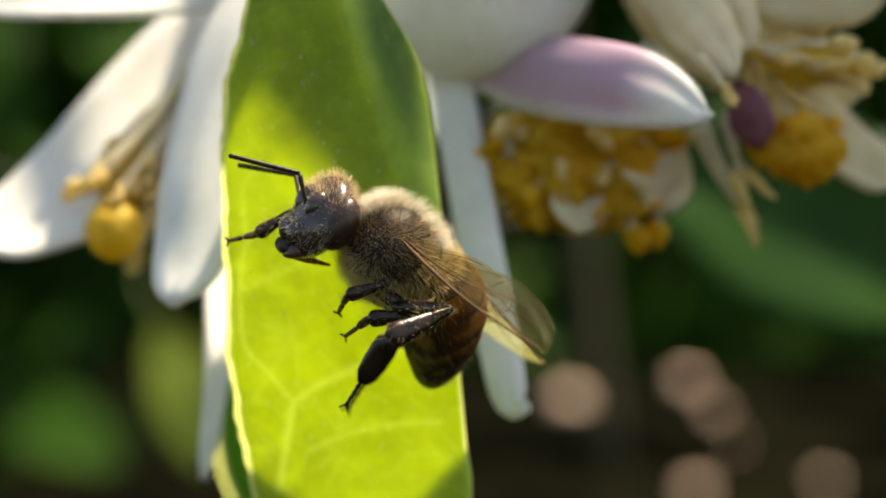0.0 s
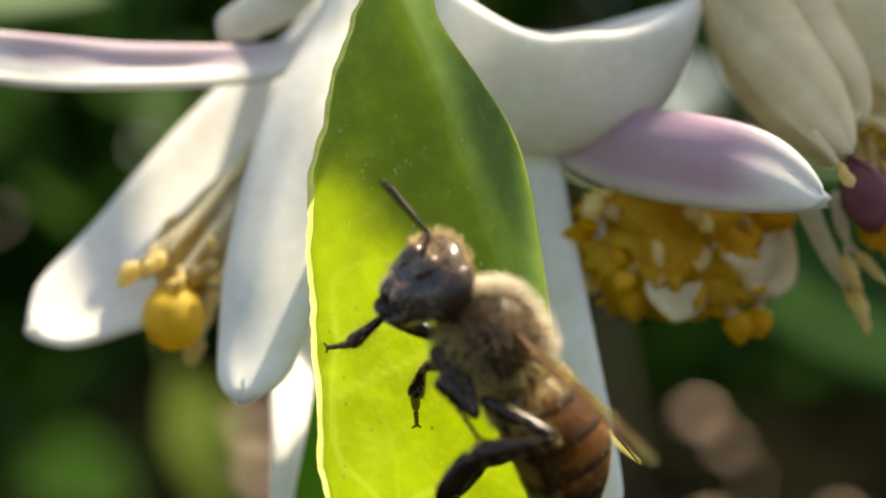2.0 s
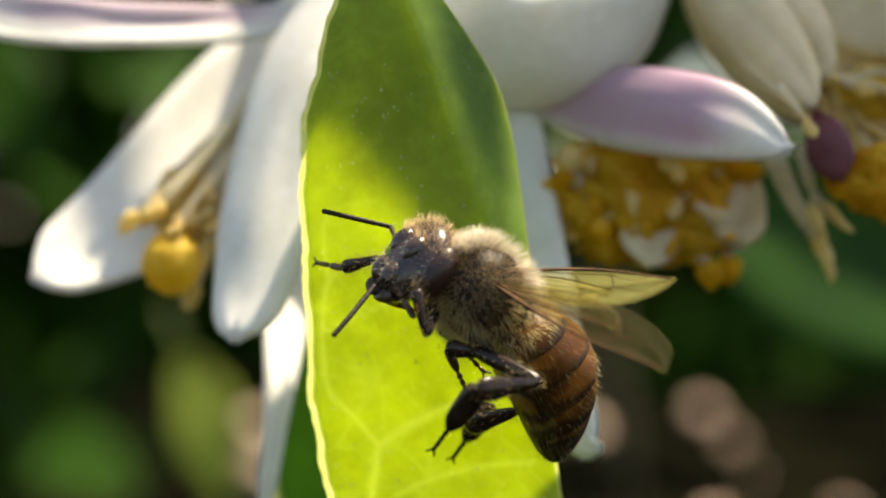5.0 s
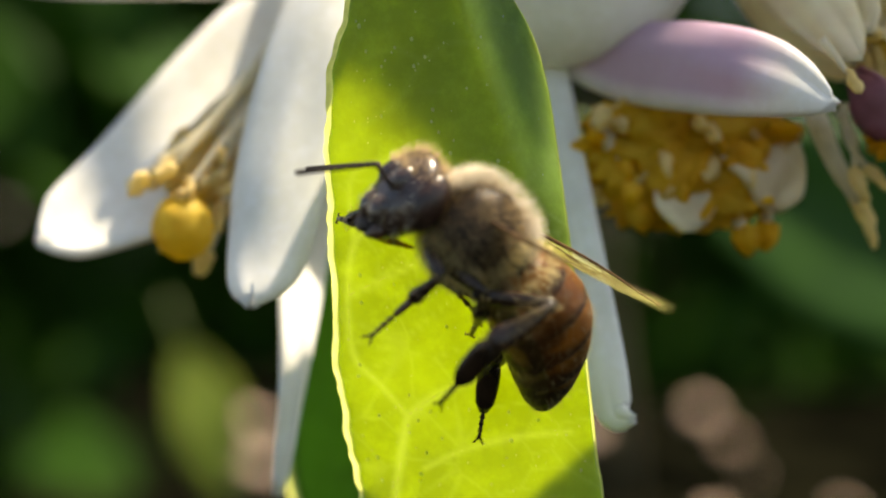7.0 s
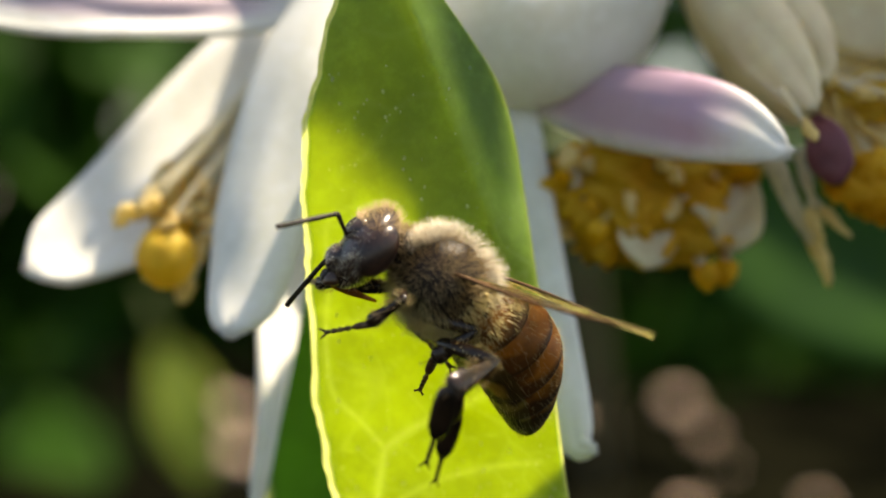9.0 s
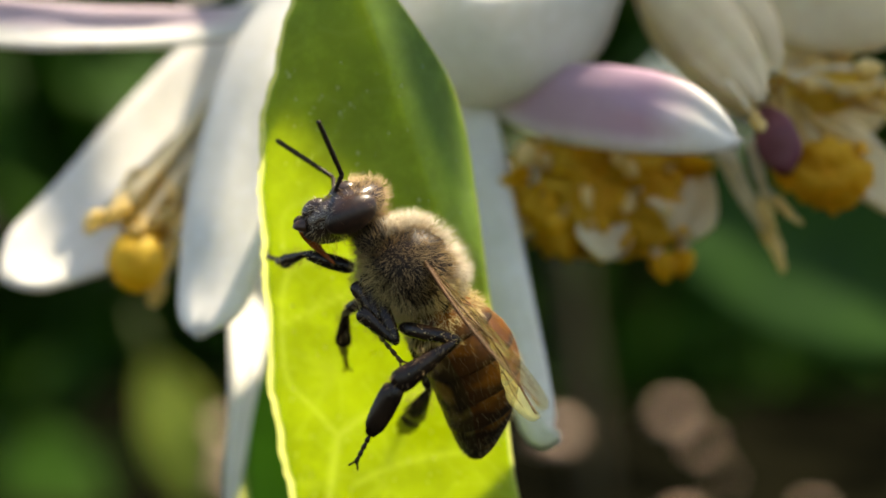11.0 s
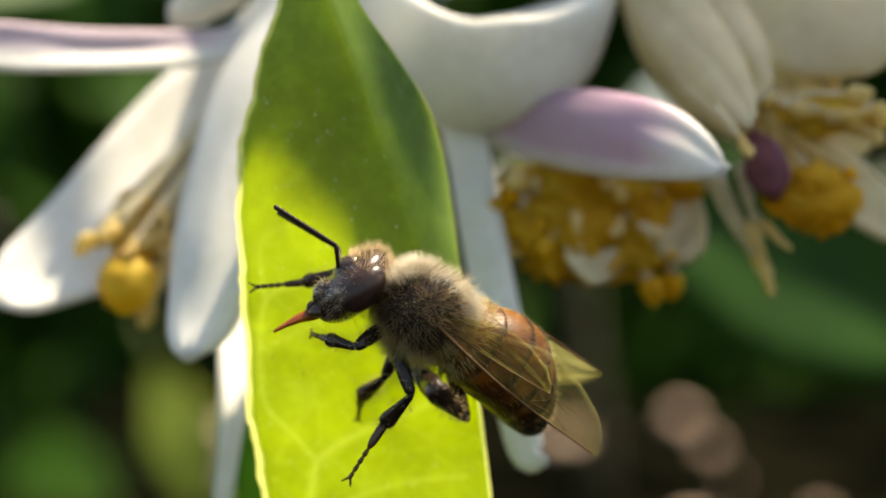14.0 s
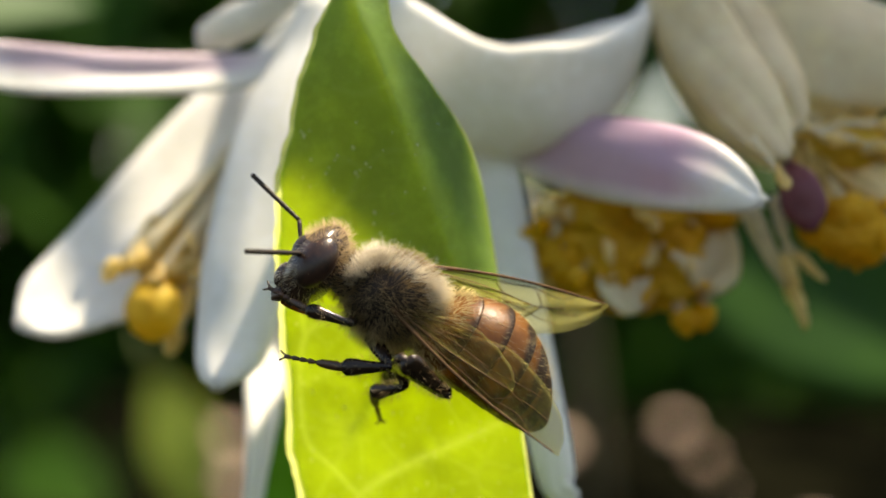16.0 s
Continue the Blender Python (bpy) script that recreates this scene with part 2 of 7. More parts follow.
def young_leaf():
    leaf = tagged(new("lemon_leaf"), "bright yellow-green young lemon leaf glowing in back light", "leaf")
    bm = bmesh.new()
    grid = [[leaf_place(j / 260, i / 90) for i in range(91)] for j in range(261)]
    sheet(bm, grid, 0.26)
    blade = part("blade", bm, LEAF, leaf)
    tissue = vein_tissue([p for row in grid for p in row])
    blade.data.attributes.new("pigment", "FLOAT", "POINT").data.foreach_set("value", np.repeat(tissue, 2))
    bm = bmesh.new()
    for u, r in ((0.0, 0.18), (1.0, 0.08)):
        rows = []
        for j in range(321):
            p = leaf_place(j / 320, u)
            w = r * (0.95 + 0.3 * noise.noise(p * 1.6) * (1 - u))
            rows.append([bm.verts.new(p + Vector(((w * q - 0.7 * w) * (1 - 2 * u), 0.14 - 0.4 * w * (1 - q * q), 0))) for q in (-1, -0.7, -0.3, 0.2, 0.6, 1)])
        for r0, r1 in zip(rows, rows[1:]):
            for k in range(5):
                bm.faces.new((r0[k], r0[k + 1], r1[k + 1], r1[k]))
    part("margin", bm, MARGIN, leaf, "pale thick leaf margin")
    for line, r in VEINS:
        flat = curve_points([(x, 0, z) for x, z in line], 8 * len(line))
        pts = [Vector((p.x, leaf_surface(p.x, p.z) + 0.01, p.z)) for p in flat]
        bm = bmesh.new()
        rows = []
        for i, p in enumerate(pts):
            d = (pts[min(i + 1, len(pts) - 1)] - pts[max(i - 1, 0)]).normalized()
            side, w = d.cross(Vector((0, -1, 0))).normalized(), 0.5 * r * (1 - 0.5 * i / len(pts))
            rows.append([bm.verts.new(p + side * w * q + Vector((0, 0.02 - 0.6 * w * (1 - q * q), 0))) for q in (-1, -0.5, 0, 0.5, 1)])
        for r0, r1 in zip(rows, rows[1:]):
            for k in range(4):
                bm.faces.new((r0[k], r0[k + 1], r1[k + 1], r1[k]))
        part("vein", bm, VEIN, leaf)
    bm = bmesh.new()
    rnd = random.Random(4)
    for _ in range(260):
        x, z = rnd.uniform(-9, 2.6), rnd.uniform(-14, 8)
        if x > 0.02 * z + 0.4 and z > -3:
            continue
        r = rnd.uniform(0.035, 0.1) * rnd.choice((0.6, 0.8, 1))
        row = min(OUTLINE, key=lambda q: abs(q.y - z))
        if not row.x + 0.4 < x < row.z - 0.4:
            continue
        y = leaf_surface(x, z)
        mid = bm.verts.new((x, y - 0.5 * r - 0.01, z))
        ring = [bm.verts.new((x + r * math.cos(q), y + 0.015, z + 1.4 * r * math.sin(q))) for q in (k * math.pi / 4 for k in range(8))]
        for k in range(8):
            bm.faces.new((mid, ring[k], ring[(k + 1) % 8]))
    tagged(part("oil_gland", bm, GLAND, leaf, "tiny pale oil glands"), kind="stuff")
    bm = bmesh.new()
    tube(bm, curve_points([(-5.1, 2.8, 17.5), (-4.6, 3.4, 20), (-3, 10, 25), (6, 28, 33.5)], 12), [0.5 + 0.03 * i for i in range(12)], 8)
    part("leaf_stalk", bm, STEM, leaf)
    for c in leaf.children:
        c.location.z = -20 * MM
    leaf.location.z = 20 * MM
    return leaf


def leaf_behind():
    """A small dark leaf, added unseen against the back of the young leaf's folded half to keep the light from it."""
    back = tagged(new("lemon_leaf"), "small unseen lemon leaf added behind the young leaf to dim it", "leaf")
    bm = bmesh.new()
    rows = []
    for j in range(41):
        f = j / 40
        s = 0.03 + 0.4 * f
        row = min(range(200), key=lambda i: abs(i / 199 - s))
        x0, z, x1 = OUTLINE[row]
        rib = -0.4 - 0.373 * z if z > 0 else -0.4 - 0.25 * z
        w = math.sin(math.pi * min(1, 0.12 + 0.88 * f)) ** 0.7
        mid = 0.5 * (max(rib, x0 + 0.3) + x1) + 0.25
        half = 0.5 * (x1 - max(rib, x0 + 0.3)) * min(1, 0.3 + w)
        line = []
        for i in range(13):
            x = mid + half * (i / 6 - 1)
            u = (x - x0) / max(1e-6, x1 - x0)
            p = leaf_place(s, min(1, max(0, u)))
            line.append(Vector((min(x, x1 - 0.1), p.y + 0.75 + 0.2 * noise.noise(Vector((x * 0.6, z * 0.5, 4))), z)))
        rows.append(line)
    sheet(bm, rows, 0.3)
    part("blade", bm, LEAF_DARK, back)
    bm = bmesh.new()
    tube(bm, curve_points([(-4.6, 3.9, 16.2), (-4.4, 4.2, 17.6), (-3.9, 5.2, 20.2), (-2.2, 11, 25.2), (6.6, 28.6, 33.4)], 12), [0.45 + 0.03 * i for i in range(12)], 8)
    part("leaf_stalk", bm, STEM, back)
    for c in back.children:
        c.location.z = -20 * MM
    back.location.z = 20 * MM
    return back


leaf = young_leaf()
second_leaf = leaf_behind()


# ---- blossoms ----
def petal(parent, pts, widths, face, cup=0.2, thick=0.45, label="", pink=None, name="petal", material=None, seed=0, frill=0.25):
    """A fleshy petal along pts; face is the way its inner side looks. pink: (from, to, left, right, strength) of its flush."""
    n, m = 26, 13
    line = curve_points(pts, n)
    face = Vector(face).normalized()
    wid = curve_points([(w, 0, 0) for w in widths], n)
    rows, flush = [], []
    for i, p in enumerate(line):
        d = (line[min(i + 1, n - 1)] - line[max(i - 1, 0)]).normalized()
        side = d.cross(face).normalized()
        up = side.cross(d).normalized()
        s = i / (n - 1)
        w = wid[i].x * (1 if s < 0.86 else math.sqrt(max(0.004, 1 - ((s - 0.86) / 0.14) ** 2)))
        row = []
        for k in range(m):
            q = 2 * k / (m - 1) - 1
            wob = frill * noise.noise(Vector((s * 4, q * 1.6, seed * 7.3))) + 0.05 * noise.noise(Vector((s * 3, q * 9, seed)))
            row.append(p + side * q * w / 2 + up * (cup * w * 0.5 * q * q + wob))
            fl = 0.0
            if pink:
                a, b, l, r, g = pink
                fl = g * max(0, min(1, (s - a) / 0.15)) * max(0, min(1, (b - s) / 0.2)) * max(0, min(1, (q - l) / 0.5)) * max(0, min(1, (r - q) / 0.5))
            flush.append(fl)
        rows.append(row)
    bm = bmesh.new()
    sheet(bm, rows, thick)
    ob = part(name, bm, material or PETAL, parent, label)
    attr = ob.data.attributes.new("pigment", "FLOAT", "POINT")
    attr.data.foreach_set("value", [f for f in flush for _ in (0, 1)])
    return ob


def cup_petal(parent, centre, radii, axis, label, seed):
    """A petal curled into a bowl that opens along axis; its rim is cut lower on the open side."""
    a = Vector(axis).normalized()
    e1 = a.cross(Vector((0, 1, 0))).normalized()
    e2 = a.cross(e1)
    rows = []
    for j in range(49):
        q = 2 * math.pi * j / 48
        out = e1 * math.cos(q) + e2 * math.sin(q)
        dip = max(0, out.x * 0.25 - out.y * 0.97) ** 2
        rim = 1.64 + 0.22 * max(0, out.x) - 0.36 * dip - 0.2 * max(0, out.y) + 0.06 * noise.noise(Vector((2 * math.cos(q), 2 * math.sin(q), seed)))
        line = []
        for i in range(19):
            h = 0.02 + (rim - 0.02) * i / 18
            d = -a * math.cos(h) + out * math.sin(h)
            flare = 1 + 0.03 * max(0, i / 18 - 0.75) * 4 + 0.035 * noise.noise(d * 1.8 + Vector((seed, 0, 0)))
            line.append(Vector(centre) + Vector([d[k] * radii[k] for k in range(3)]) * flare)
        rows.append(line)
    bm = bmesh.new()
    sheet(bm, rows, 0.8)
    bmesh.ops.remove_doubles(bm, verts=bm.verts, dist=0.002)
    return part("petal", bm, PETAL, parent, label)


def stamen(parent, pts, r=0.28, anther=1.8, width=0.42, material=None, bend=(0, 0, 0), thread=None):
    """A filament with its anther at the end."""
    line = curve_points(pts, 9)
    bm = bmesh.new()
    tube(bm, line, [r * (1.15 - 0.4 * i / 8) for i in range(9)], 7)
    f = part("stamen", bm, thread or FILAMENT, parent)
    d = (line[-1] - line[-2]).normalized()
    along = [line[-1] + d * (anther * (k / 7 - 0.18)) + Vector(bend) * (k / 7) ** 2 for k in range(8)]
    bm = bmesh.new()
    tube(bm, along, [width * w for w in (0.35, 0.8, 1.0, 1.0, 0.95, 0.85, 0.65, 0.25)], 8, 0.75)
    for v in bm.verts:
        v.co += noise.noise_vector(v.co * 2.2) * 0.22
    part("anther", bm, material or ANTHER, f)


def anther_mass(parent, centre, radii, material, seed):
    """Old anthers matted together into one shaggy lump."""
    bm = bmesh.new()
    bmesh.ops.create_icosphere(bm, subdivisions=5, radius=1)
    for v in bm.verts:
        d = v.co.copy()
        k = 1 + 0.12 * noise.noise(Vector((d.x * 22, d.y * 22, d.z * 6 + seed))) + 0.3 * noise.noise(d * 1.7 + Vector((seed, 0, 0))) + 0.22 * noise.noise(d * 5 + Vector((0, seed, 0))) + 0.1 * noise.noise(d * 11)
        v.co = Vector(centre) + Vector([d[i] * radii[i] * k for i in range(3)])
    part("anther_mass", bm, material, parent, "matted golden-brown old anthers")


def stamen_bunch(parent, base, centre, spread, count, seed, anther=1.9, width=0.45, pale=0.15, thread=None):
    rnd = random.Random(seed)
    b, c = Vector(base), Vector(centre)
    for _ in range(count):
        end = c + Vector([max(-0.8, min(0.8, rnd.gauss(0, 0.5))) * s for s in spread])
        mid = b.lerp(end, 0.55) + Vector([rnd.uniform(-0.6, 0.6) for _ in range(3)])
        start = b + Vector([rnd.uniform(-0.7, 0.7) for _ in range(3)])
        stamen(parent, [start, mid, end], rnd.uniform(0.16, 0.27), anther * rnd.uniform(0.7, 1.2), width * rnd.uniform(0.8, 1.2),
               PALE_ANTHER if rnd.random() < pale else ANTHER, [rnd.uniform(-0.9, 0.9) for _ in range(3)], thread)


def blossom_beside_leaf():
    f = tagged(new("lemon_blossom"), "white lemon blossom with pink-flushed petals and yellow anthers", "flower", "lemon blossoms")
    petal(f, [(-8.63, 21.00, 13.44), (-13.09, 20.00, 11.95), (-19.28, 18.40, 11.59), (-24.93, 18.00, 11.86), (-30.66, 18.00, 12.84)], (1.2, 2.2, 2.7, 2.9, 2.5), (0.0, -0.92, 0.36), 0.2, 0.5,
          "white petal flushed pink along its edge", pink=(0.12, 0.95, -0.4, 1.6, 0.5), seed=1)
    petal(f, [(-8.8, 29.0, 16.3), (-10.2, 28.0, 12.2), (-12.6, 25.2, 7.8), (-17.8, 21.7, 2.3), (-22.9, 19.2, -1.2), (-25.1, 18.3, -2.3)], (3.4, 6.6, 9.8, 9.0, 5.6, 2.8), (0.28, -0.62, 0.74), 0.12, 0.6,
          "broad white petal in full sun", seed=2, frill=0.14)
    petal(f, [(-8.5, 19.2, 16.0), (-9.2, 18.00, 13.0), (-10.72, 15.80, 8.44), (-12.01, 13.50, 1.86), (-12.56, 11.80, -2.37), (-12.98, 10.40, -5.35)], (2.4, 3.2, 5.0, 5.5, 4.6, 3.2), (0.4, 0.9, 0.12), 0.3, 0.6,
          "drooping white petal", seed=3)
    petal(f, [(-9.62, 25.00, 12.90), (-10.84, 26.50, 4.84), (-11.48, 24.00, -1.31), (-11.5, 20.50, -5.17), (-11.5, 18.0, -8.2), (-11.8, 17.0, -11.5), (-12.3, 16.8, -15.5)], (2.4, 3.6, 3.2, 2.3, 1.6, 1.1, 0.8), (0.2, -0.9, 0.1), 0.3, 0.5,
          "narrow white petal behind", seed=4)
    petal(f, [(-9.85, 20.00, 16.23), (-11.90, 21.00, 15.07), (-13.86, 21.00, 13.93), (-15.30, 22.00, 13.62)], (1.4, 2.6, 2.8, 1.8), (0, 0.5, 0.8), 0.5, 0.5, "curled greenish-white petal tip", seed=5)
    stamen_bunch(f, (-11.79, 20.00, 8.46), (-17.0, 18.2, 1.17), (3.8, 2.5, 3.0), 24, 3, 1.7, 0.42, 0.7)
    anther_mass(f, (-16.5, 18.6, 1.6), (2.0, 0.9, 2.1), PALE_ANTHER, 9)
    b = bmesh.new()
    bmesh.ops.create_uvsphere(b, u_segments=20, v_segments=14, radius=1.6, matrix=Matrix.Translation((-17.3, 17.00, -1.5)) @ Matrix.Diagonal((1.0, 1.0, 1.08, 1)))
    for v in b.verts:
        v.co += noise.noise_vector(v.co * 1.3) * 0.15
    tube(b, curve_points([(-12.44, 20.00, 7.81), (-15.5, 18.4, 2.6), (-17.0, 17.2, -0.45)], 10), [0.5] * 10, 10)
    part("pistil", b, STIGMA, f, "yellow rounded stigma")
    stamen(f, [(-14.57, 19.00, 1.96), (-15.53, 19.00, -0.93), (-16.34, 19.00, -2.86)], 0.3, 1.6, 0.55, PALE_ANTHER)
    b = bmesh.new()
    tube(b, curve_points([(-8.79, 21.50, 14.9), (-8.73, 21.50, 16.6), (-8.60, 25.00, 21.71), (-8.11, 33.00, 30.46)], 14), [1.0, 1.2, 1.1, 1, .9, .9, .85, .8, .8, .8, .8, .8, .8, .8], 12)
    part("calyx", b, STEM, f, "green calyx and stalk")
    return f


def blossom_behind_leaf():
    f = tagged(new("lemon_blossom"), "white lemon blossom with purple-tinged petal and shaggy orange stamens", "flower", "lemon blossoms")
    # the round cupped petal
    cup_petal(f, (2.5, 17.80, 14.70), (7.25, 4.4, 7.4), (0.12, 0.0, 0.99), "round cupped white petal", 11)
    # the petal with the purple flush
    petal(f, [(2.44, 19.00, 8.70), (5.49, 16.00, 7.37), (8.51, 11.00, 6.51), (11.72, 8.00, 5.66), (14.74, 7.00, 4.26)], (3.2, 4.2, 4.4, 3.7, 1.2), (0.0, 0.97, 0.0), 0.3, 0.6,
          "white petal with a purple flush", pink=(-0.2, 0.85, -1.0, 1.8, 0.72), seed=12)
    petal(f, [(0.79, 21.50, 10.87), (1.69, 18.00, 6.08), (2.50, 16.00, 1.28), (3.37, 14.00, -3.64), (4.22, 11.60, -8.05), (4.76, 11.00, -10.53), (5.68, 10.40, -10.79)], (2.3, 2.4, 2.4, 2.4, 2.2, 1.7, 0.7), (0.15, 0.9, 0.1), 0.25, 0.5, "long narrow white petal hanging down", seed=13, frill=0.12)
    petal(f, [(11.2, 17.00, 17.6), (12.6, 14.50, 13.4), (14.6, 12.00, 9.8), (16.4, 10.20, 6.6)], (3.6, 4.2, 3.6, 1.4), (0.35, 0.85, -0.35), 0.35, 0.5, "greyish-white striped petal", material=WARM_PETAL, seed=14, frill=0.5)
    petal(f, [(13.4, 17.50, 17.8), (15.0, 15.50, 13.8), (16.6, 13.60, 10.6), (17.4, 12.60, 8.2)], (3.0, 3.8, 3.0, 1.4), (0.2, 0.9, -0.3), 0.45, 0.5, "narrow white petal folded lengthwise", material=WARM_PETAL, seed=19, frill=0.5)
    petal(f, [(13.5, 19.5, 17.5), (15.0, 19.0, 13.0), (17.5, 18.4, 9.6), (19.5, 18.0, 7.6)], (7.0, 7.5, 6.5, 4.0), (0.2, 0.9, -0.3), 0.25, 0.5, "cream petal behind the striped ones", material=WARM_PETAL, seed=24, frill=0.5)
    petal(f, [(13.71, 18.50, 17.9), (17.0, 17.00, 15.4), (21.0, 16.00, 13.4), (26.0, 15.00, 12.4)], (7.0, 8.4, 7.4, 5.0), (0.2, 0.85, -0.5), 0.3, 0.6, "broad cream-white petal", material=WARM_PETAL, seed=15, frill=0.4)
    stamen_bunch(f, (8.22, 19.00, 6.77), (8.70, 17.00, 2.87), (5.4, 2.4, 2.7), 110, 7, 1.5, 0.5, 0.3, GOLD)
    stamen_bunch(f, (8.07, 17.00, 4.44), (9.44, 16.50, 0.82), (4.2, 1.6, 1.3), 45, 9, 1.4, 0.5, 0.1, GOLD)
    stamen_bunch(f, (10.69, 18.00, 5.12), (12.48, 17.00, 2.55), (2.2, 1.5, 2.2), 8, 8, 1.5, 0.5, 0.9)
    anther_mass(f, (8.45, 16.8, 2.6), (5.2, 1.9, 3.5), ANTHER, 3)
    anther_mass(f, (10.08, 16.60, 0.35), (3.4, 1.4, 1.7), ANTHER, 5)
    petal(f, [(10.2, 17.6, 5.5), (12.0, 16.6, 3.3), (13.2, 15.9, 1.2), (13.5, 15.6, -0.5)], (3.4, 4.6, 3.8, 2.0), (0.15, -0.8, 0.5), 0.2, 0.4, "ragged cream petal beside the stamens", material=WARM_PETAL, seed=26, frill=0.7)
    petal(f, [(7.7, 15.6, 1.4), (8.5, 15.1, 0.1), (9.5, 14.8, -1.3)], (1.4, 3.0, 2.2), (-0.1, -0.75, 0.6), 0.1, 0.3, "small white petal tip", material=WARM_PETAL, seed=17, frill=0.3)
    for a, b, c in (((12.48, 17.00, 1.92), (13.11, 17.00, -0.28), (13.11, 17.00, -1.23)), ((11.11, 16.00, 1.91), (11.43, 16.00, -0.59), (11.74, 16.00, -1.53)), ((4.56, 16.00, 3.78), (5.49, 16.00, 1.28), (6.28, 16.00, -0.44))):
        stamen(f, [a, b, c], 0.4, 1.6, 0.75, ANTHER)
    # a single hanging stamen
    stamen(f, [(15.04, 14.00, 4.32), (16.40, 15.50, 1.90), (17.67, 16.00, 0.03)], 0.52, 3.2, 0.45, PALE_ANTHER, (-0.5, 0, -0.3))
    stamen(f, [(14.61, 10.00, 7.69), (15.34, 10.00, 6.80), (15.85, 9.50, 5.89)], 0.2, 1.5, 0.3, PALE_ANTHER)
    b = bmesh.new()
    tube(b, curve_points([(3.66, 17.00, 18.62), (2.42, 18.00, 22.30), (1.19, 22.00, 28.40)], 10), [2.2, 1.8, 1.4, 1.1, 1, .9, .9, .9, .9, .9], 12)
    part("calyx", b, STEM, f, "green calyx and stalk")
    return f


def far_blossom():
    f = tagged(new("lemon_blossom"), "open lemon blossom with a purple petal tip and orange anthers", "flower", "lemon blossoms")
    petal(f, [(16.57, 17.00, 9.17), (19.41, 17.00, 7.91), (22.45, 18.00, 7.19), (25.23, 19.00, 6.77)], (3.2, 4.2, 4.0, 3.0), (0, 0.9, 0.3), 0.2, 0.5, "cream petal", material=WARM_PETAL, seed=21)
    petal(f, [(16.8, 13.00, 6.3), (17.35, 12.00, 5.2), (17.75, 11.80, 3.9), (17.95, 12.00, 3.0)], (1.0, 2.2, 2.2, 0.9), (0.2, 0.9, 0.2), 0.2, 0.5, "dark purple petal tip", material=MAROON, seed=22, frill=0.15)
    petal(f, [(19.41, 17.00, 6.65), (21.93, 17.00, 4.44), (24.04, 18.00, 2.90), (26.83, 19.00, 1.32)], (2.0, 3.4, 3.4, 2.6), (0, -0.9, 0.3), 0.2, 0.5, "white petal", material=WARM_PETAL, seed=23)
    stamen_bunch(f, (17.81, 15.00, 7.45), (20.19, 14.50, 3.11), (2.6, 1.5, 1.6), 12, 31, 1.4, 0.46, 0.05, GOLD)
    anther_mass(f, (20.5, 13.6, 3.0), (2.1, 1.3, 1.7), ANTHER, 7)
    anther_mass(f, (20.8, 15.2, 7.6), (3.0, 0.9, 1.1), STIGMA, 8)
    stamen_bunch(f, (16.42, 16.00, 8.46), (20.59, 15.00, 7.61), (4.2, 1.5, 1.3), 14, 32, 1.8, 0.5, 1.0)
    stamen_bunch(f, (16.88, 15.00, 4.36), (18.74, 15.00, 1.42), (2.4, 1.0, 0.4), 2, 33, 1.4, 0.4, 1.0)
    stamen_bunch(f, (20.48, 16.00, 11.89), (23.29, 16.00, 10.33), (2.4, 1.0, 1.0), 7, 34, 1.6, 0.4, 0.8)
    b = bmesh.new()
    tube(b, curve_points([(16.89, 17.00, 8.85), (16.56, 19.00, 12.87), (15.04, 22.00, 19.49), (10.80, 26.00, 29.41)], 12), [1.4, 1.3, 1.2, 1, .9, .9, .9, .9, .9, .9, .9, .9], 10)
    part("calyx", b, STEM, f, "green calyx and stalk")
    return f


blossom_beside_leaf()
blossom_behind_leaf()
far_blossom()


# ---- the twig that carries them, above ----
def twig():
    t = tagged(new("lemon_twig"), "green-brown lemon twig carrying leaves and blossoms", "twig")
    b = bmesh.new()
    pts = curve_points([(-40, 48, 40), (-14, 41, 37), (0, 31, 34.5), (16, 26, 34), (40, 40, 38)], 30)
    tube(b, pts, [1.5 + 0.25 * noise.noise(p * 0.4) for p in pts], 10)
    part("stem", b, BARK, t)


# unseen twig, added only to carry the shading leaves
def shade_twig():
    t = tagged(new("lemon_twig"), "unseen lemon twig added to hold the shading leaves", "twig")
    b = bmesh.new()
    for line in ([(20, 450, 330), (-10, 180, 215), (12, 60, 166), (28, 25, 151)], [(12, 60, 166), (28, 50, 156), (40.5, 42.3, 151.6), (48, 42.2, 151.2)]):
        pts = curve_points(line, 24)
        tube(b, pts, [1.5 - 0.03 * i for i in range(24)], 10)
    part("stem", b, BARK, t)


twig()


# ---- second leaf, low behind the first ----
def plain_leaf_mesh(name, length, width, bend, material, seed):
    """A pointed oval leaf lying along +x, folded a little on its midrib."""
    bm = bmesh.new()
    rows = []
    for j in range(21):
        s = j / 20
        w = width / 2 * max(0.02, math.sin(math.pi * min(1, s * 0.97 + 0.015)) ** 0.8)
        rows.append([Vector((s * length, q / 5 * w, -bend * length * s * s + 0.16 * abs(q / 5) * w + 0.02 * length * noise.noise(Vector((s * 3, q * 0.4, seed)))))
                     for q in range(-5, 6)])
    sheet(bm, rows, length * 0.006)
    tube(bm, [Vector((x * length, 0, -bend * length * max(0, x) ** 2 - 0.003 * length)) for x in (-0.12, 0, 0.2, 0.4, 0.6, 0.8, 0.97)],
         [length * r for r in (0.016, 0.014, 0.012, 0.01, 0.008, 0.006, 0.003)], 6)
    me = bpy.data.meshes.new(name)
    bm.to_mesh(me)
    bm.free()
    me.transform(Matrix.Scale(MM, 4))
    me.polygons.foreach_set("use_smooth", [True] * len(me.polygons))
    me.materials.append(material)
    return me


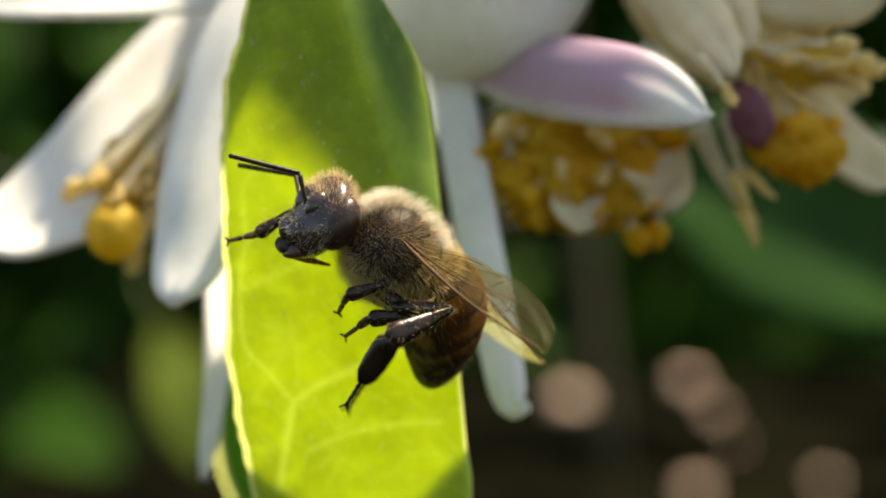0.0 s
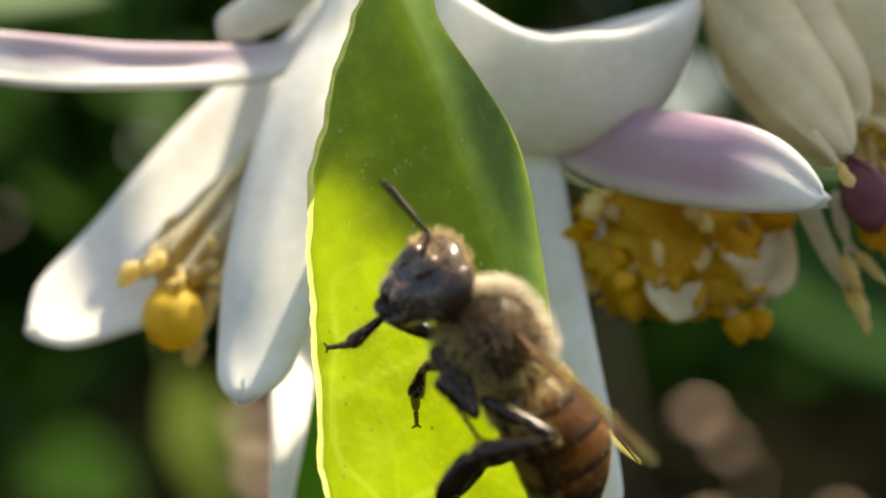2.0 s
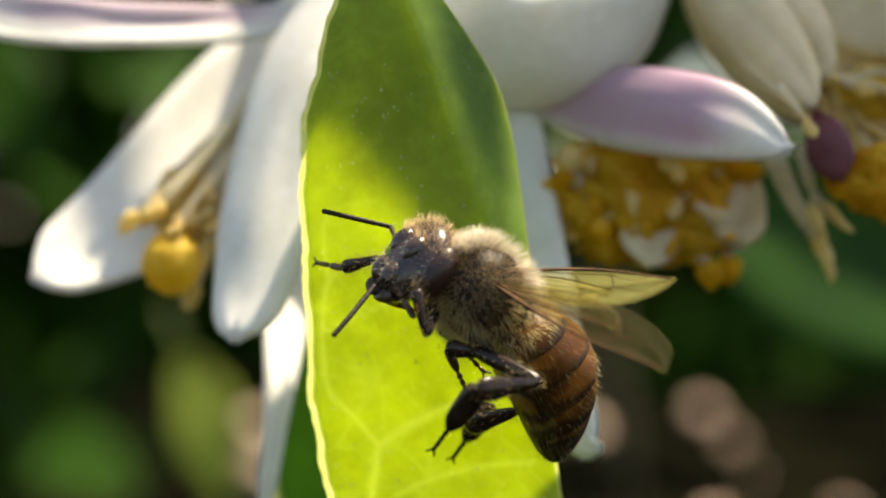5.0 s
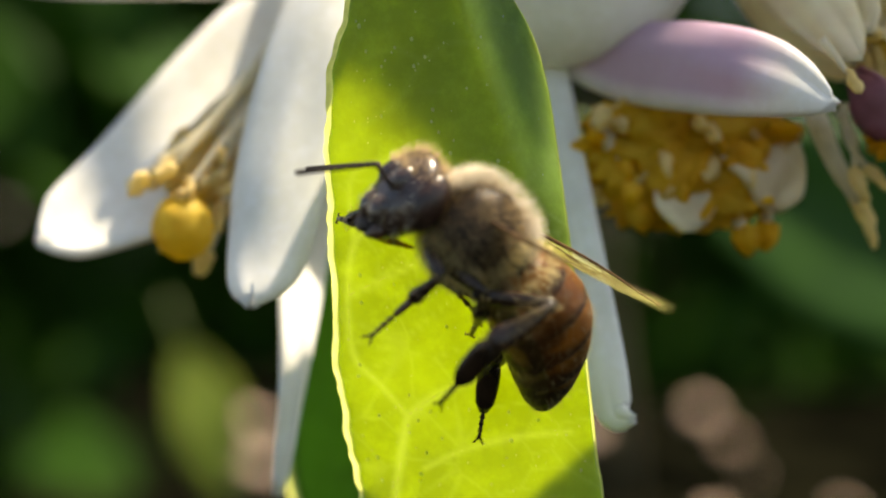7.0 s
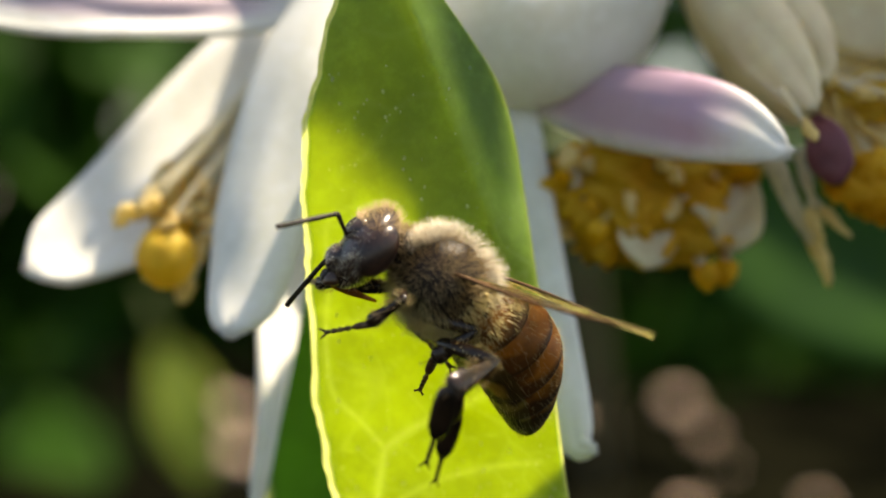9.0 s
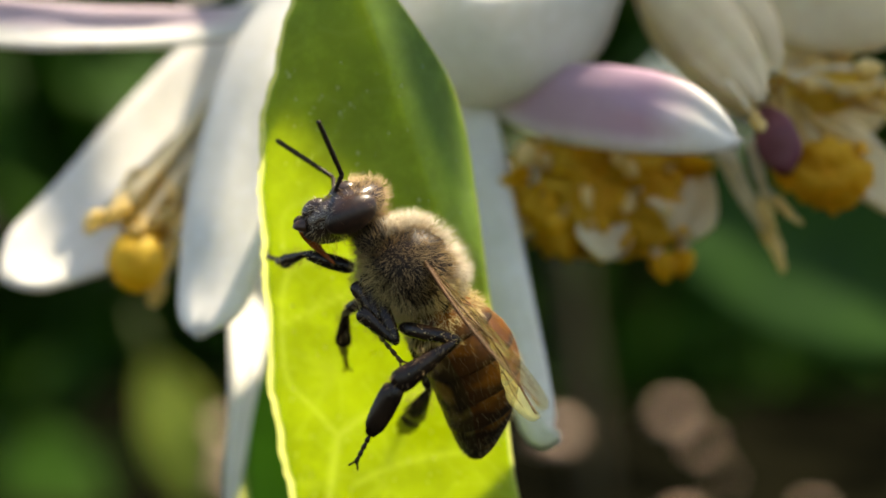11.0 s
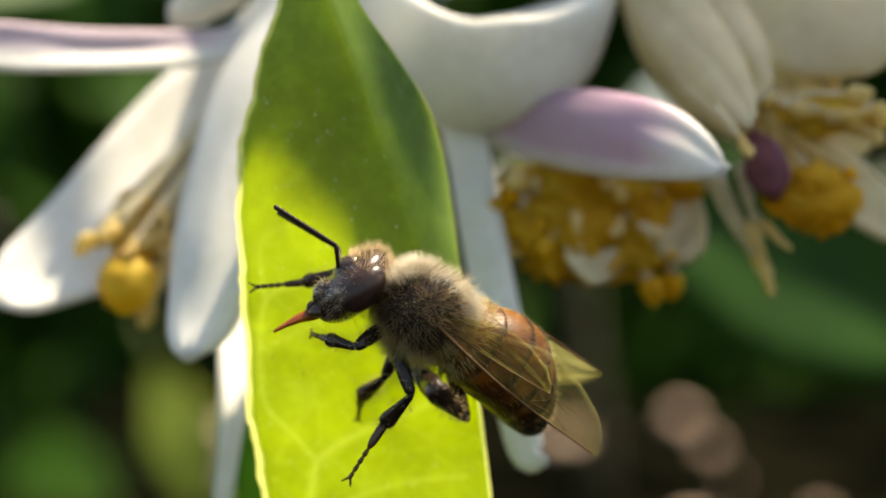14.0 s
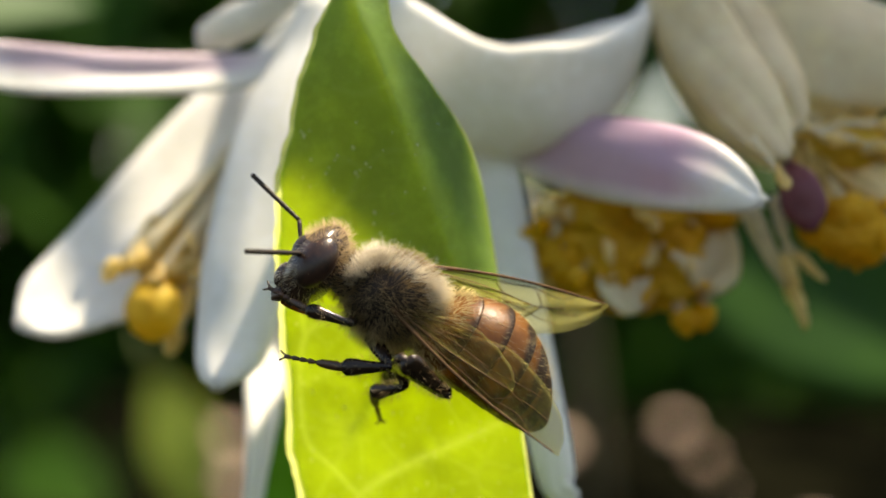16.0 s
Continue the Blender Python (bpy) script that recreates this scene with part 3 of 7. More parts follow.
def low_leaf():
    l = tagged(new("lemon_leaf"), "dark green mature lemon leaf hanging behind the young one", "leaf")
    rows = []
    for j in range(41):
        s = j / 40
        zl = 1.5 - 26 * s
        left = -10.2 - 2.6 * math.sin(s * 2.2) + 3.2 * max(0, s - 0.55) ** 2 * 8
        rows.append([Vector((left + (7.5 * math.sin(0.4 + 2.5 * s)) * i / 12, 27 + 1.5 * (i / 12 - 0.3) ** 2 + 2.0 * s, zl)) for i in range(13)])
    bm = bmesh.new()
    sheet(bm, rows, 0.3)
    part("blade", bm, LOW_LEAF, l)
    bm = bmesh.new()
    pts = [r[0] + Vector((0, -0.1, 0)) for r in rows]
    rows = [[bm.verts.new(p + Vector((0.4 * q - 0.25, 0.3 - 0.25 * (1 - q * q), 0))) for q in (-1, -0.6, -0.2, 0.2, 0.6, 1)] for p in pts]
    for r0, r1 in zip(rows, rows[1:]):
        for k in range(5):
            bm.faces.new((r0[k], r0[k + 1], r1[k + 1], r1[k]))
    part("margin", bm, MARGIN, l, "pale leaf margin")
    bm = bmesh.new()
    tube(bm, curve_points([pts[0] + Vector((2.5, 0.1, 0)), (-9, 27, 12), (-9, 25, 34)], 10), [0.6] * 10, 8)
    part("leaf_stalk", bm, STEM, l)


low_leaf()


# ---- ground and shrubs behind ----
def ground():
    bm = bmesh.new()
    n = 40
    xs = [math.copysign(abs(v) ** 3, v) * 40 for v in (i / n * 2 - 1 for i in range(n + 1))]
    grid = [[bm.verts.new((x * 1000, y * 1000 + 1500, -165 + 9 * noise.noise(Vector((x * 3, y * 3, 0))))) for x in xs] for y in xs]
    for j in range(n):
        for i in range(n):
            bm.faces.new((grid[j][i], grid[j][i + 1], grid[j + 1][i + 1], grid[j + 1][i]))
    tagged(part("ground", bm, SOIL), "garden soil with its shade put into a near-black colour", "ground", kind="structure")


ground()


def stone(x, y, r, seed):
    bm = bmesh.new()
    bmesh.ops.create_icosphere(bm, subdivisions=2, radius=r)
    for v in bm.verts:
        v.co *= 1 + 0.25 * noise.noise(v.co / r + Vector((seed, 0, 0)))
        v.co.z *= 0.7
    s = part("stone", bm, STONE)
    s.location = (x * MM, y * MM, -0.165 + r * 0.35 * MM)
    tagged(s, "pale pinkish stone lying on dark soil", "stone", "stones on the ground")


for k, (x, y, r) in enumerate(((219, 1694, 13), (211, 1446, 8), (97, 1507, 16), (226, 1065, 6), (142, 1020, 8), (199, 1246, 3.7), (-181, 1535, 15.3), (-143, 1246, 13.2))):
    stone(x, y, r, k)


def shrub(name, label, places, mats, leaf_len, seed, stem=None):
    """A shrub of separate leaves; places is a list of (x, y, z) in metres of leaf bases."""
    s = tagged(new(name), label, "shrub")
    rnd = random.Random(seed)
    kinds = [plain_leaf_mesh("leaf", leaf_len * k, leaf_len * k * w, b, m, seed + i)
             for i, (k, w, b, m) in enumerate(((1, 0.45, 0.1, mats[0]), (0.85, 0.5, 0.2, mats[-1]), (1.15, 0.42, 0.15, mats[0])))]
    for x, y, z in places:
        shared("leaf", rnd.choice(kinds), s, pose(x, y, z, rnd.uniform(-50, 50), rnd.uniform(10, 75), rnd.uniform(0, 360)))
    if stem:
        for line in stem:
            bm = bmesh.new()
            pts = curve_points([Vector(p) * 1000 for p in line], 14)
            tube(bm, pts, [9 - 0.4 * i for i in range(14)], 8)
            part("branch", bm, BARK, s)
    return s


rnd = random.Random(12)


def cloud(n, x, y, z):
    return [(rnd.uniform(*x), rnd.uniform(*y), rnd.uniform(*z)) for _ in range(n)]


shrub("lemon_bough", "dark green lemon foliage out of the sun", [q for q in cloud(190, (-0.42, -0.06), (0.4, 0.75), (-0.17, 0.22)) if q[2] > 0.02 or q[0] < -0.19], (OLD_LEAF, LEAF_DARK), 90, 3,
      [[(-0.3, 0.7, -0.17), (-0.28, 0.62, 0.05), (-0.2, 0.5, 0.3)]])
shrub("lemon_bough", "dark green lemon foliage out of the sun", [q for q in cloud(210, (0.07, 0.45), (0.45, 0.8), (-0.04, 0.24)) if q[2] > 0.05 or q[0] > 0.2], (OLD_LEAF, LEAF_DARK), 90, 4,
      [[(0.36, 0.8, -0.17), (0.32, 0.7, 0.05), (0.2, 0.5, 0.32)]])
shrub("hedge", "dense dark green hedge", cloud(700, (-1.2, 1.2), (2.3, 2.8), (-0.15, 0.58)), (OLD_LEAF, OLD_LEAF), 200, 5,
      [[(-0.5, 2.6, -0.17), (-0.4, 2.5, 0.3), (-0.5, 2.5, 0.7)], [(0.5, 2.6, -0.17), (0.4, 2.5, 0.3), (0.5, 2.5, 0.7)]])
shrub("ground_cover", "low dark green plants beside the stones", cloud(110, (-0.55, -0.27), (0.95, 1.35), (-0.16, -0.03)) + cloud(60, (-0.02, 0.5), (1.9, 2.2), (-0.16, -0.05)), (OLD_LEAF, OLD_LEAF), 90, 8)
# a higher crown, added unseen, shades the ground and lets flecks of sun through to the stones
FLECKS = [(o.location.x, o.location.y) for o in bpy.data.objects if o.name.startswith("stone")]


def off_the_stones(q):
    """Whether a leaf at q leaves the sun on the stones."""
    k = (q[2] + 0.165) / SUN.z
    return min(math.hypot(q[0] - SUN.x * k - x, q[1] - SUN.y * k - y) for x, y in FLECKS) > 0.09


HIGH = [q for q in cloud(2600, (-0.6, 1.3), (1.25, 3.0), (0.5, 0.75)) if off_the_stones(q)]
shrub("tree_crown", "unseen lemon crown added high up to shade the ground", HIGH, (OLD_LEAF, LEAF_DARK), 85, 7,
      [[(0.7, 1.9, -0.17), (0.66, 1.9, 0.3), (0.4, 1.8, 0.65)]])
# a lower unseen crown, added to keep the sun off the foliage behind
shrub("tree_crown", "unseen lemon crown added to shade the foliage behind", [q for q in cloud(300, (-0.5, 0.9), (0.4, 1.3), (0.27, 0.45)) if (abs(q[0]) > 0.09 or q[1] > 0.85) and off_the_stones(q)], (OLD_LEAF, LEAF_DARK), 110, 6,
      [[(0.1, 1.1, -0.17), (0.05, 1.0, 0.2), (0.0, 0.7, 0.45)], [(0.05, 1.0, 0.2), (0.3, 0.9, 0.4)]])


# ---- more leaves of the same twig ----
def loose_leaf(length, width, bend, material, seed, label, m, stalk=0.3):
    l = tagged(new("lemon_leaf"), label, "leaf")
    me = plain_leaf_mesh("blade", length, width, bend, material, seed)
    shared("blade", me, l, Matrix())
    bm = bmesh.new()
    tube(bm, [Vector((x * length, 0, 0.2 + 0.1 * x)) for x in (-stalk, -0.67 * stalk, -0.33 * stalk, 0.0)], [length * r for r in (0.016, 0.017, 0.018, 0.019)], 8)
    part("leaf_stalk", bm, STEM, l)
    l.matrix_world = m
    return l


SUNNY = skin("sunlit leaf", (0.12, 0.18, 0.03), (0.18, 0.24, 0.04), 0.5, 90, 1500, 0.3, 0.00005, 0.55, (0.82, 0.85, 0.3), spec=0.2)
loose_leaf(34, 18, 0.1, SUNNY, 9, "small sunlit yellow-green lemon leaf on a low twig", pose(-0.063, 0.33, -0.025, 50, 70, 0))
loose_leaf(46, 22, 0.1, LEAF_DARK, 10, "green lemon leaf high beside the blossom", pose(-0.075, 0.07, 0.031, 55, 5, 15))
# unseen leaves of a higher twig, added so that their soft shadows lie across the young leaf and the cupped blossom
HIGHER = SUN * 0.12
loose_leaf(22, 14, 0.02, LOW_LEAF, 14, "unseen lemon leaf hung overhead to shade the young leaf", Matrix.Translation(Vector((-0.0080, 0.0070, 0.0355)) + HIGHER) @ pose(0, 0, 0, 0, 42, 0) @ pose(0, 0, 0, 90, 0, 0))
loose_leaf(22, 11, 0.03, LEAF_DARK, 15, "unseen lemon leaf added overhead to shade the cupped petal", Matrix.Translation(Vector((0.006, 0.024, 0.0405)) + HIGHER))
loose_leaf(34, 17, 0.03, LEAF_DARK, 16, "broad unseen lemon leaf added overhead to shade the striped petals", Matrix.Translation(Vector((0.0165, 0.0226, 0.0405)) + HIGHER) @ pose(0, 0, 0, 0, 0, -8))
shade_twig()
loose_leaf(46, 24, 0.06, LEAF_DARK, 18, "broad dark green lemon leaf behind the blossoms", pose(0.020, 0.12, 0.006, 78, 20, 6))


# ---- the honey bee ----
CHITIN = skin("dark chitin", (0.014, 0.01, 0.007), (0.03, 0.02, 0.013), 0.5, 900, 6000, 0.5, 0.00002, spec=0.2)
FACE = skin("face chitin", (0.018, 0.01, 0.007), (0.06, 0.034, 0.022), 0.24, 1500, 6000, 0.3, 0.00003, spec=0.45, coat=0.4)
EYE = skin("compound eye", (0.014, 0.008, 0.006), (0.045, 0.02, 0.012), 0.36, 2000, 14000, 0.35, 0.00001, spec=0.3, coat=0.2)
AMBER = skin("banded abdomen", (0.1, 0.036, 0.009), (0.34, 0.13, 0.02), 0.4, 420, 5000, 0.6, 0.00003, 0.4, (0.92, 0.42, 0.055), spec=0.3, pigment=(0.035, 0.02, 0.011))
LEG = skin("leg chitin", (0.007, 0.005, 0.0035), (0.025, 0.014, 0.008), 0.24, 1000, 6000, 0.5, 0.00003, spec=0.32)
FOOT = skin("foot chitin", (0.025, 0.013, 0.007), (0.09, 0.038, 0.015), 0.32, 1000, 6000, 0.5, 0.00002, spec=0.5)
TONGUE = skin("proboscis", (0.24, 0.06, 0.014), (0.46, 0.13, 0.028), 0.2, 900, 5000, 0.3, 0.00002, 0.35, (0.6, 0.22, 0.03), spec=0.6)
# pale back fur and browner flank fur hold the sunlit rim in colour
FUR = skin("pale tan fur", (0.54, 0.45, 0.32), (0.8, 0.72, 0.56), 0.6, 900, 4000, 0.0, 0.00001, 0.6, (0.98, 0.93, 0.82), spec=0.4)
CROWN_FUR = skin("tawny fur", (0.32, 0.23, 0.13), (0.58, 0.46, 0.3), 0.6, 900, 4000, 0.0, 0.00001, 0.55, (0.85, 0.7, 0.48), spec=0.3)
BROWN_FUR = skin("brown fur", (0.24, 0.16, 0.07), (0.5, 0.37, 0.2), 0.6, 900, 4000, 0.0, 0.00001, 0.45, (0.6, 0.48, 0.3), spec=0.3)
PALE_FUR = skin("pale fur", (0.6, 0.45, 0.16), (0.86, 0.7, 0.34), 0.6, 900, 4000, 0.0, 0.00001, 0.6, (0.9, 0.82, 0.6), spec=0.3)
SILVER = skin("silvery hair", (0.5, 0.43, 0.32), (0.7, 0.63, 0.5), 0.4, 900, 4000, 0.0, 0.00001, 0.4, (0.9, 0.87, 0.8), spec=0.6)
BELLY = skin("belly plate", (0.12, 0.085, 0.022), (0.26, 0.2, 0.055), 0.35, 500, 4000, 0.5, 0.00002, 0.5, (0.8, 0.72, 0.2), spec=0.5, pigment=(0.04, 0.025, 0.012))
WING_VEIN = skin("wing vein", (0.06, 0.03, 0.012), (0.12, 0.06, 0.025), 0.6, 900, 5000, 0.2, 0.00001, spec=0.12)


def membrane():
    m, nt, n, ln = nodes_of("wing membrane")
    co = n.new("ShaderNodeTexCoord").outputs["Object"]
    f = speckle(nt, co, 700, 3.0)
    clear = n.new("ShaderNodeBsdfTransparent")
    clear.inputs[0].default_value = (0.97, 0.94, 0.85, 1)
    body = n.new("ShaderNodeBsdfPrincipled")
    ln.new(blend(nt, f, (0.15, 0.13, 0.06), (0.24, 0.21, 0.11)), body.inputs["Base Color"])
    body.inputs["Roughness"].default_value = 0.3
    body.inputs["Specular IOR Level"].default_value = 0.25
    bp = n.new("ShaderNodeBump")
    bp.inputs["Strength"].default_value, bp.inputs["Distance"].default_value = 0.5, 0.00006
    ln.new(f, bp.inputs["Height"])
    ln.new(bp.outputs[0], body.inputs["Normal"])
    thru = n.new("ShaderNodeBsdfTranslucent")
    thru.inputs[0].default_value = (0.56, 0.56, 0.22, 1)
    half = n.new("ShaderNodeMixShader")
    half.inputs[0].default_value = 0.75
    ln.new(body.outputs[0], half.inputs[1])
    ln.new(thru.outputs[0], half.inputs[2])
    mx = n.new("ShaderNodeMixShader")
    mx.inputs[0].default_value = 0.16
    ln.new(clear.outputs[0], mx.inputs[1])
    ln.new(half.outputs[0], mx.inputs[2])
    ln.new(mx.outputs[0], n.new("ShaderNodeOutputMaterial").inputs[0])
    return m


MEMBRANE = membrane()


def ellipsoid(bm, centre, radii, seg=28, rings=18, turn=(0, 0, 0), rough=0.0):
    m = Matrix.Translation(centre) @ Euler([radians(a) for a in turn]).to_matrix().to_4x4() @ Matrix.Diagonal((*radii, 1))
    vs = bmesh.ops.create_uvsphere(bm, u_segments=seg, v_segments=rings, radius=1, matrix=m)["verts"]
    if rough:
        for v in vs:
            v.co += (v.co - Vector(centre)).normalized() * rough * noise.noise(v.co * 1.7)
    return vs


def fur(bm, n, centre, radii, length, keep, rnd, back=(-0.5, 0, 0.1), r=0.02, seat=0.97, slot=0):
    """n tapered hairs on an ellipsoid, where keep(direction) holds, swept a little backwards."""
    c, swept = Vector(centre), Vector(back)
    made = 0
    while made < n:
        d = Vector([rnd.gauss(0, 1) for _ in range(3)]).normalized()
        if not keep(d):
            continue
        made += 1
        p = c + Vector([d[k] * radii[k] * seat for k in range(3)])
        nor = Vector([d[k] / radii[k] for k in range(3)]).normalized()
        way = (nor + swept * rnd.uniform(0.4, 1.1) + noise.noise_vector(p * 1.5) * 0.45 + Vector([rnd.gauss(0, 0.22) for _ in range(3)])).normalized()
        ln = length * rnd.uniform(0.55, 1.15)
        a = way.cross(Vector((0.3, 0.7, 0.6))).normalized()
        b = way.cross(a)
        mid = p + way * ln * 0.55 + swept * 0.04
        tip = p + way * ln + swept * 0.16 * ln
        lo = [bm.verts.new(p + (a * math.cos(q) + b * math.sin(q)) * r) for q in (0, 2.09, 4.19)]
        up = [bm.verts.new(mid + (a * math.cos(q) + b * math.sin(q)) * r * 0.75) for q in (0, 2.09, 4.19)]
        t = bm.verts.new(tip)
        for k in range(3):
            bm.faces.new((lo[k], lo[(k + 1) % 3], up[(k + 1) % 3], up[k])).material_index = slot
            bm.faces.new((up[k], up[(k + 1) % 3], t)).material_index = slot


def skin_fur(bm, faces, n, length, keep, rnd, back, r):
    """n tapered hairs rooted on a list of (centre, normal, spread), where keep(centre, normal) holds."""
    swept = Vector(back)
    spots = [f for f in faces if keep(f[0], f[1])]
    weights = [f[2] ** 2 for f in spots]
    for c, nor, spread in rnd.choices(spots, weights, k=n):
        way = (nor + swept * rnd.uniform(0.5, 1.1) + noise.noise_vector(c * 2.5) * 0.4 + Vector([rnd.gauss(0, 0.2) for _ in range(3)])).normalized()
        a = way.cross(Vector((0.3, 0.7, 0.6))).normalized()
        b = way.cross(a)
        root = c + (a * rnd.uniform(-0.5, 0.5) + b * rnd.uniform(-0.5, 0.5)) * spread - way * 0.02
        low = [bm.verts.new(root + (a * math.cos(q) + b * math.sin(q)) * r) for q in (0, 2.09, 4.19)]
        tip = bm.verts.new(root + way * length * rnd.uniform(0.55, 1.15))
        for k in range(3):
            bm.faces.new((low[k], low[(k + 1) % 3], tip))


def build_bee():
    rnd = random.Random(21)
    p = {}
    bee = tagged(new("honey_bee"), "amber-banded honey bee with tan fur clinging to the leaf", "bee")
    p["bee"] = bee
    # thorax
    b = bmesh.new()
    ellipsoid(b, (0, 0, 0.12), (2.1, 1.9, 2.05), rough=0.12)
    ellipsoid(b, (-1.35, 0, 0.75), (0.75, 1.0, 0.6), 18, 12)
    ellipsoid(b, (-1.7, 0, -0.3), (0.6, 0.9, 0.9), 18, 12)
    ellipsoid(b, (2.15, 0, 0.0), (1.1, 1.0, 1.05), 18, 12)
    part("thorax", b, CHITIN, bee)
    b = bmesh.new()
    fur(b, 1500, (0, 0, 0.12), (2.1, 1.9, 2.05), 0.98, lambda d: d.z > 0.3 + 0.45 * rnd.random() and abs(d.y) < 0.1 + 0.3 * rnd.random() and not (d.z > 0.6 and abs(d.x) < 0.5 and rnd.random() < 0.75), rnd, r=0.0085)
    fur(b, 1000, (0, 0, 0.12), (2.1, 1.9, 2.05), 0.9, lambda d: d.x > 0.62 and d.z > 0.1 and abs(d.y) < 0.5, rnd, (0.15, 0, 0.4), 0.009)
    tagged(part("thorax_fur", b, FUR, bee, "tan fur over the back"), kind="stuff")
    b = bmesh.new()
    fur(b, 4200, (0, 0, 0.12), (2.1, 1.9, 2.05), 0.62, lambda d: -0.6 < d.z < 0.95 and abs(d.y) >= 0.12, rnd, r=0.0085)
    fur(b, 900, (2.0, 0, 0.0), (1.05, 1.05, 1.1), 0.55, lambda d: d.x > -0.2, rnd, (0.1, 0, 0.1), 0.013)
    tagged(part("flank_fur", b, BROWN_FUR, bee, "sparse brown fur on the flanks"), kind="stuff")
    b = bmesh.new()
    fur(b, 2600, (0, 0, -0.1), (2.05, 1.85, 1.9), 0.9, lambda d: d.z < -0.2 - 0.4 * rnd.random(), rnd, (-0.25, 0, -0.2), 0.0095)
    fur(b, 700, (-1.5, 0, 0.2), (0.8, 1.35, 1.2), 0.7, lambda d: d.x < 0, rnd, (-0.6, 0, 0.1))
    tagged(part("breast_fur", b, PALE_FUR, bee, "pale fur on the breast"), kind="stuff")
    # head
    b = bmesh.new()
    for v in ellipsoid(b, (0.85, 0, -0.1), (0.92, 1.68, 1.85), 30, 22):
        k = max(0, -v.co.z - 0.3) / 1.7
        v.co.y *= 1 - 0.28 * k
        v.co.x += 0.12 * k
        v.co.z += 0.2 * k
    for side in (-1, 1):
        ellipsoid(b, (1.4, side * 0.5, 0.35), (0.5, 0.46, 0.62), 18, 14)
        ellipsoid(b, (1.52, side * 0.38, -0.85), (0.42, 0.44, 0.56), 18, 14)
    b.normal_update()
    scalp = [(f.calc_center_median(), f.normal.copy(), math.sqrt(f.calc_area())) for f in b.faces]
    head = part("head", b, FACE, bee)
    p["head"] = head
    for side in (-1, 1):
        b = bmesh.new()
        ellipsoid(b, (0.62, side * 1.28, 0.22), (0.66, 0.6, 1.08), 26, 20, (side * 9, 0, 0))
        part("eye", b, EYE, head, "glossy black oval eye")
        b = bmesh.new()
        tube(b, curve_points([(1.2, side * 0.62, -1.4), (1.4, side * 0.55, -1.65), (1.45, side * 0.12, -1.88)], 8), [0.3, 0.31, 0.3, 0.28, 0.25, 0.2, 0.14, 0.06], 9, 0.6)
        part("mandible", b, FOOT, head, "reddish-brown mandible")
    b = bmesh.new()
    ellipsoid(b, (1.48, 0, -1.6), (0.25, 0.5, 0.26), 16, 10)
    part("labrum", b, CHITIN, head)
    for k in (-1, 0, 1):
        b = bmesh.new()
        ellipsoid(b, (1.15 - 0.12 * abs(k), k * 0.28, 1.47 + 0.1 * (k == 0)), (0.06, 0.06, 0.05), 12, 8)
        part("ocellus", b, CHITIN, head)
    b = bmesh.new()
    skin_fur(b, scalp, 900, 0.46, lambda c, d: c.z > 0.75 and d.z > 0.1, rnd, (0.15, 0, 0.5), 0.009)
    skin_fur(b, scalp, 500, 0.4, lambda c, d: d.x < 0.2 and abs(c.y) > 0.5, rnd, (0, 0, -0.3), 0.013)
    tagged(part("head_fur", b, CROWN_FUR, head, "tan tuft on the crown"), kind="stuff")
    b = bmesh.new()
    skin_fur(b, scalp, 220, 0.18, lambda c, d: d.x > 0.25 and c.z < 0.75, rnd, (0.1, 0, -0.5), 0.01)
    skin_fur(b, scalp, 350, 0.34, lambda c, d: abs(d.y) > 0.6 and c.z < -0.2 and d.x > -0.3, rnd, (0.1, 0, -0.5), 0.01)
    tagged(part("face_hair", b, SILVER, head, "short silvery hair on the face"), kind="stuff")
    b = bmesh.new()
    tube(b, curve_points([(0, 0, 0), (0.9, 0, 0.06), (1.7, 0, 0), (2.5, 0, -0.12)], 12), [0.34, 0.36, 0.34, 0.3, 0.27, 0.24, 0.2, 0.17, 0.14, 0.12, 0.1, 0.07], 9, 0.7)
    tube(b, curve_points([(0.1, 0.2, 0), (0.9, 0.26, 0.0), (1.8, 0.12, -0.05)], 8), [0.14, 0.16, 0.15, 0.13, 0.11, 0.09, 0.07, 0.04], 7)
    tube(b, curve_points([(0.1, -0.2, 0), (0.9, -0.26, 0.0), (1.8, -0.12, -0.05)], 8), [0.14, 0.16, 0.15, 0.13, 0.11, 0.09, 0.07, 0.04], 7)
    p["tongue"] = part("proboscis", b, TONGUE, head, "red-brown proboscis")
    for part_of in (head, *head.children):
        part_of.data.transform(Matrix.Scale(1.22, 4))
    p["tongue"].data.transform(Matrix.Scale(0.72, 4))
    # feelers
    for side in ("near", "far"):
        b = bmesh.new()
        tube(b, curve_points([(0, 0, 0), (0.9, 0, 0.06), (1.85, 0, 0)], 9), [0.13, 0.11, 0.1, 0.1, 0.1, 0.1, 0.11, 0.12, 0.1], 8)
        p["ant_" + side] = part("antenna", b, CHITIN, bee)
        b = bmesh.new()
        pts = curve_points([(0, 0, 0), (1.2, 0, 0.05), (2.4, 0, 0.05), (3.35, 0, -0.06)], 34)
        tube(b, pts, [0.115 - 0.018 * (i % 3 == 0) + 0.012 * (i > 6) for i in range(33)] + [0.05], 8)
        p["flag_" + side] = part("flagellum", b, CHITIN, p["ant_" + side])
    # abdomen, pointing along -x
    b = bmesh.new()
    tube(b, [Vector((x, 0, z)) for x, z in ((0.35, 0), (0, 0), (-0.3, 0.2), (-0.7, 0.42))], [0.35, 0.4, 0.8, 1.45], 20)
    abdomen = part("abdomen", b, CHITIN, bee, "amber abdomen with dark bands")
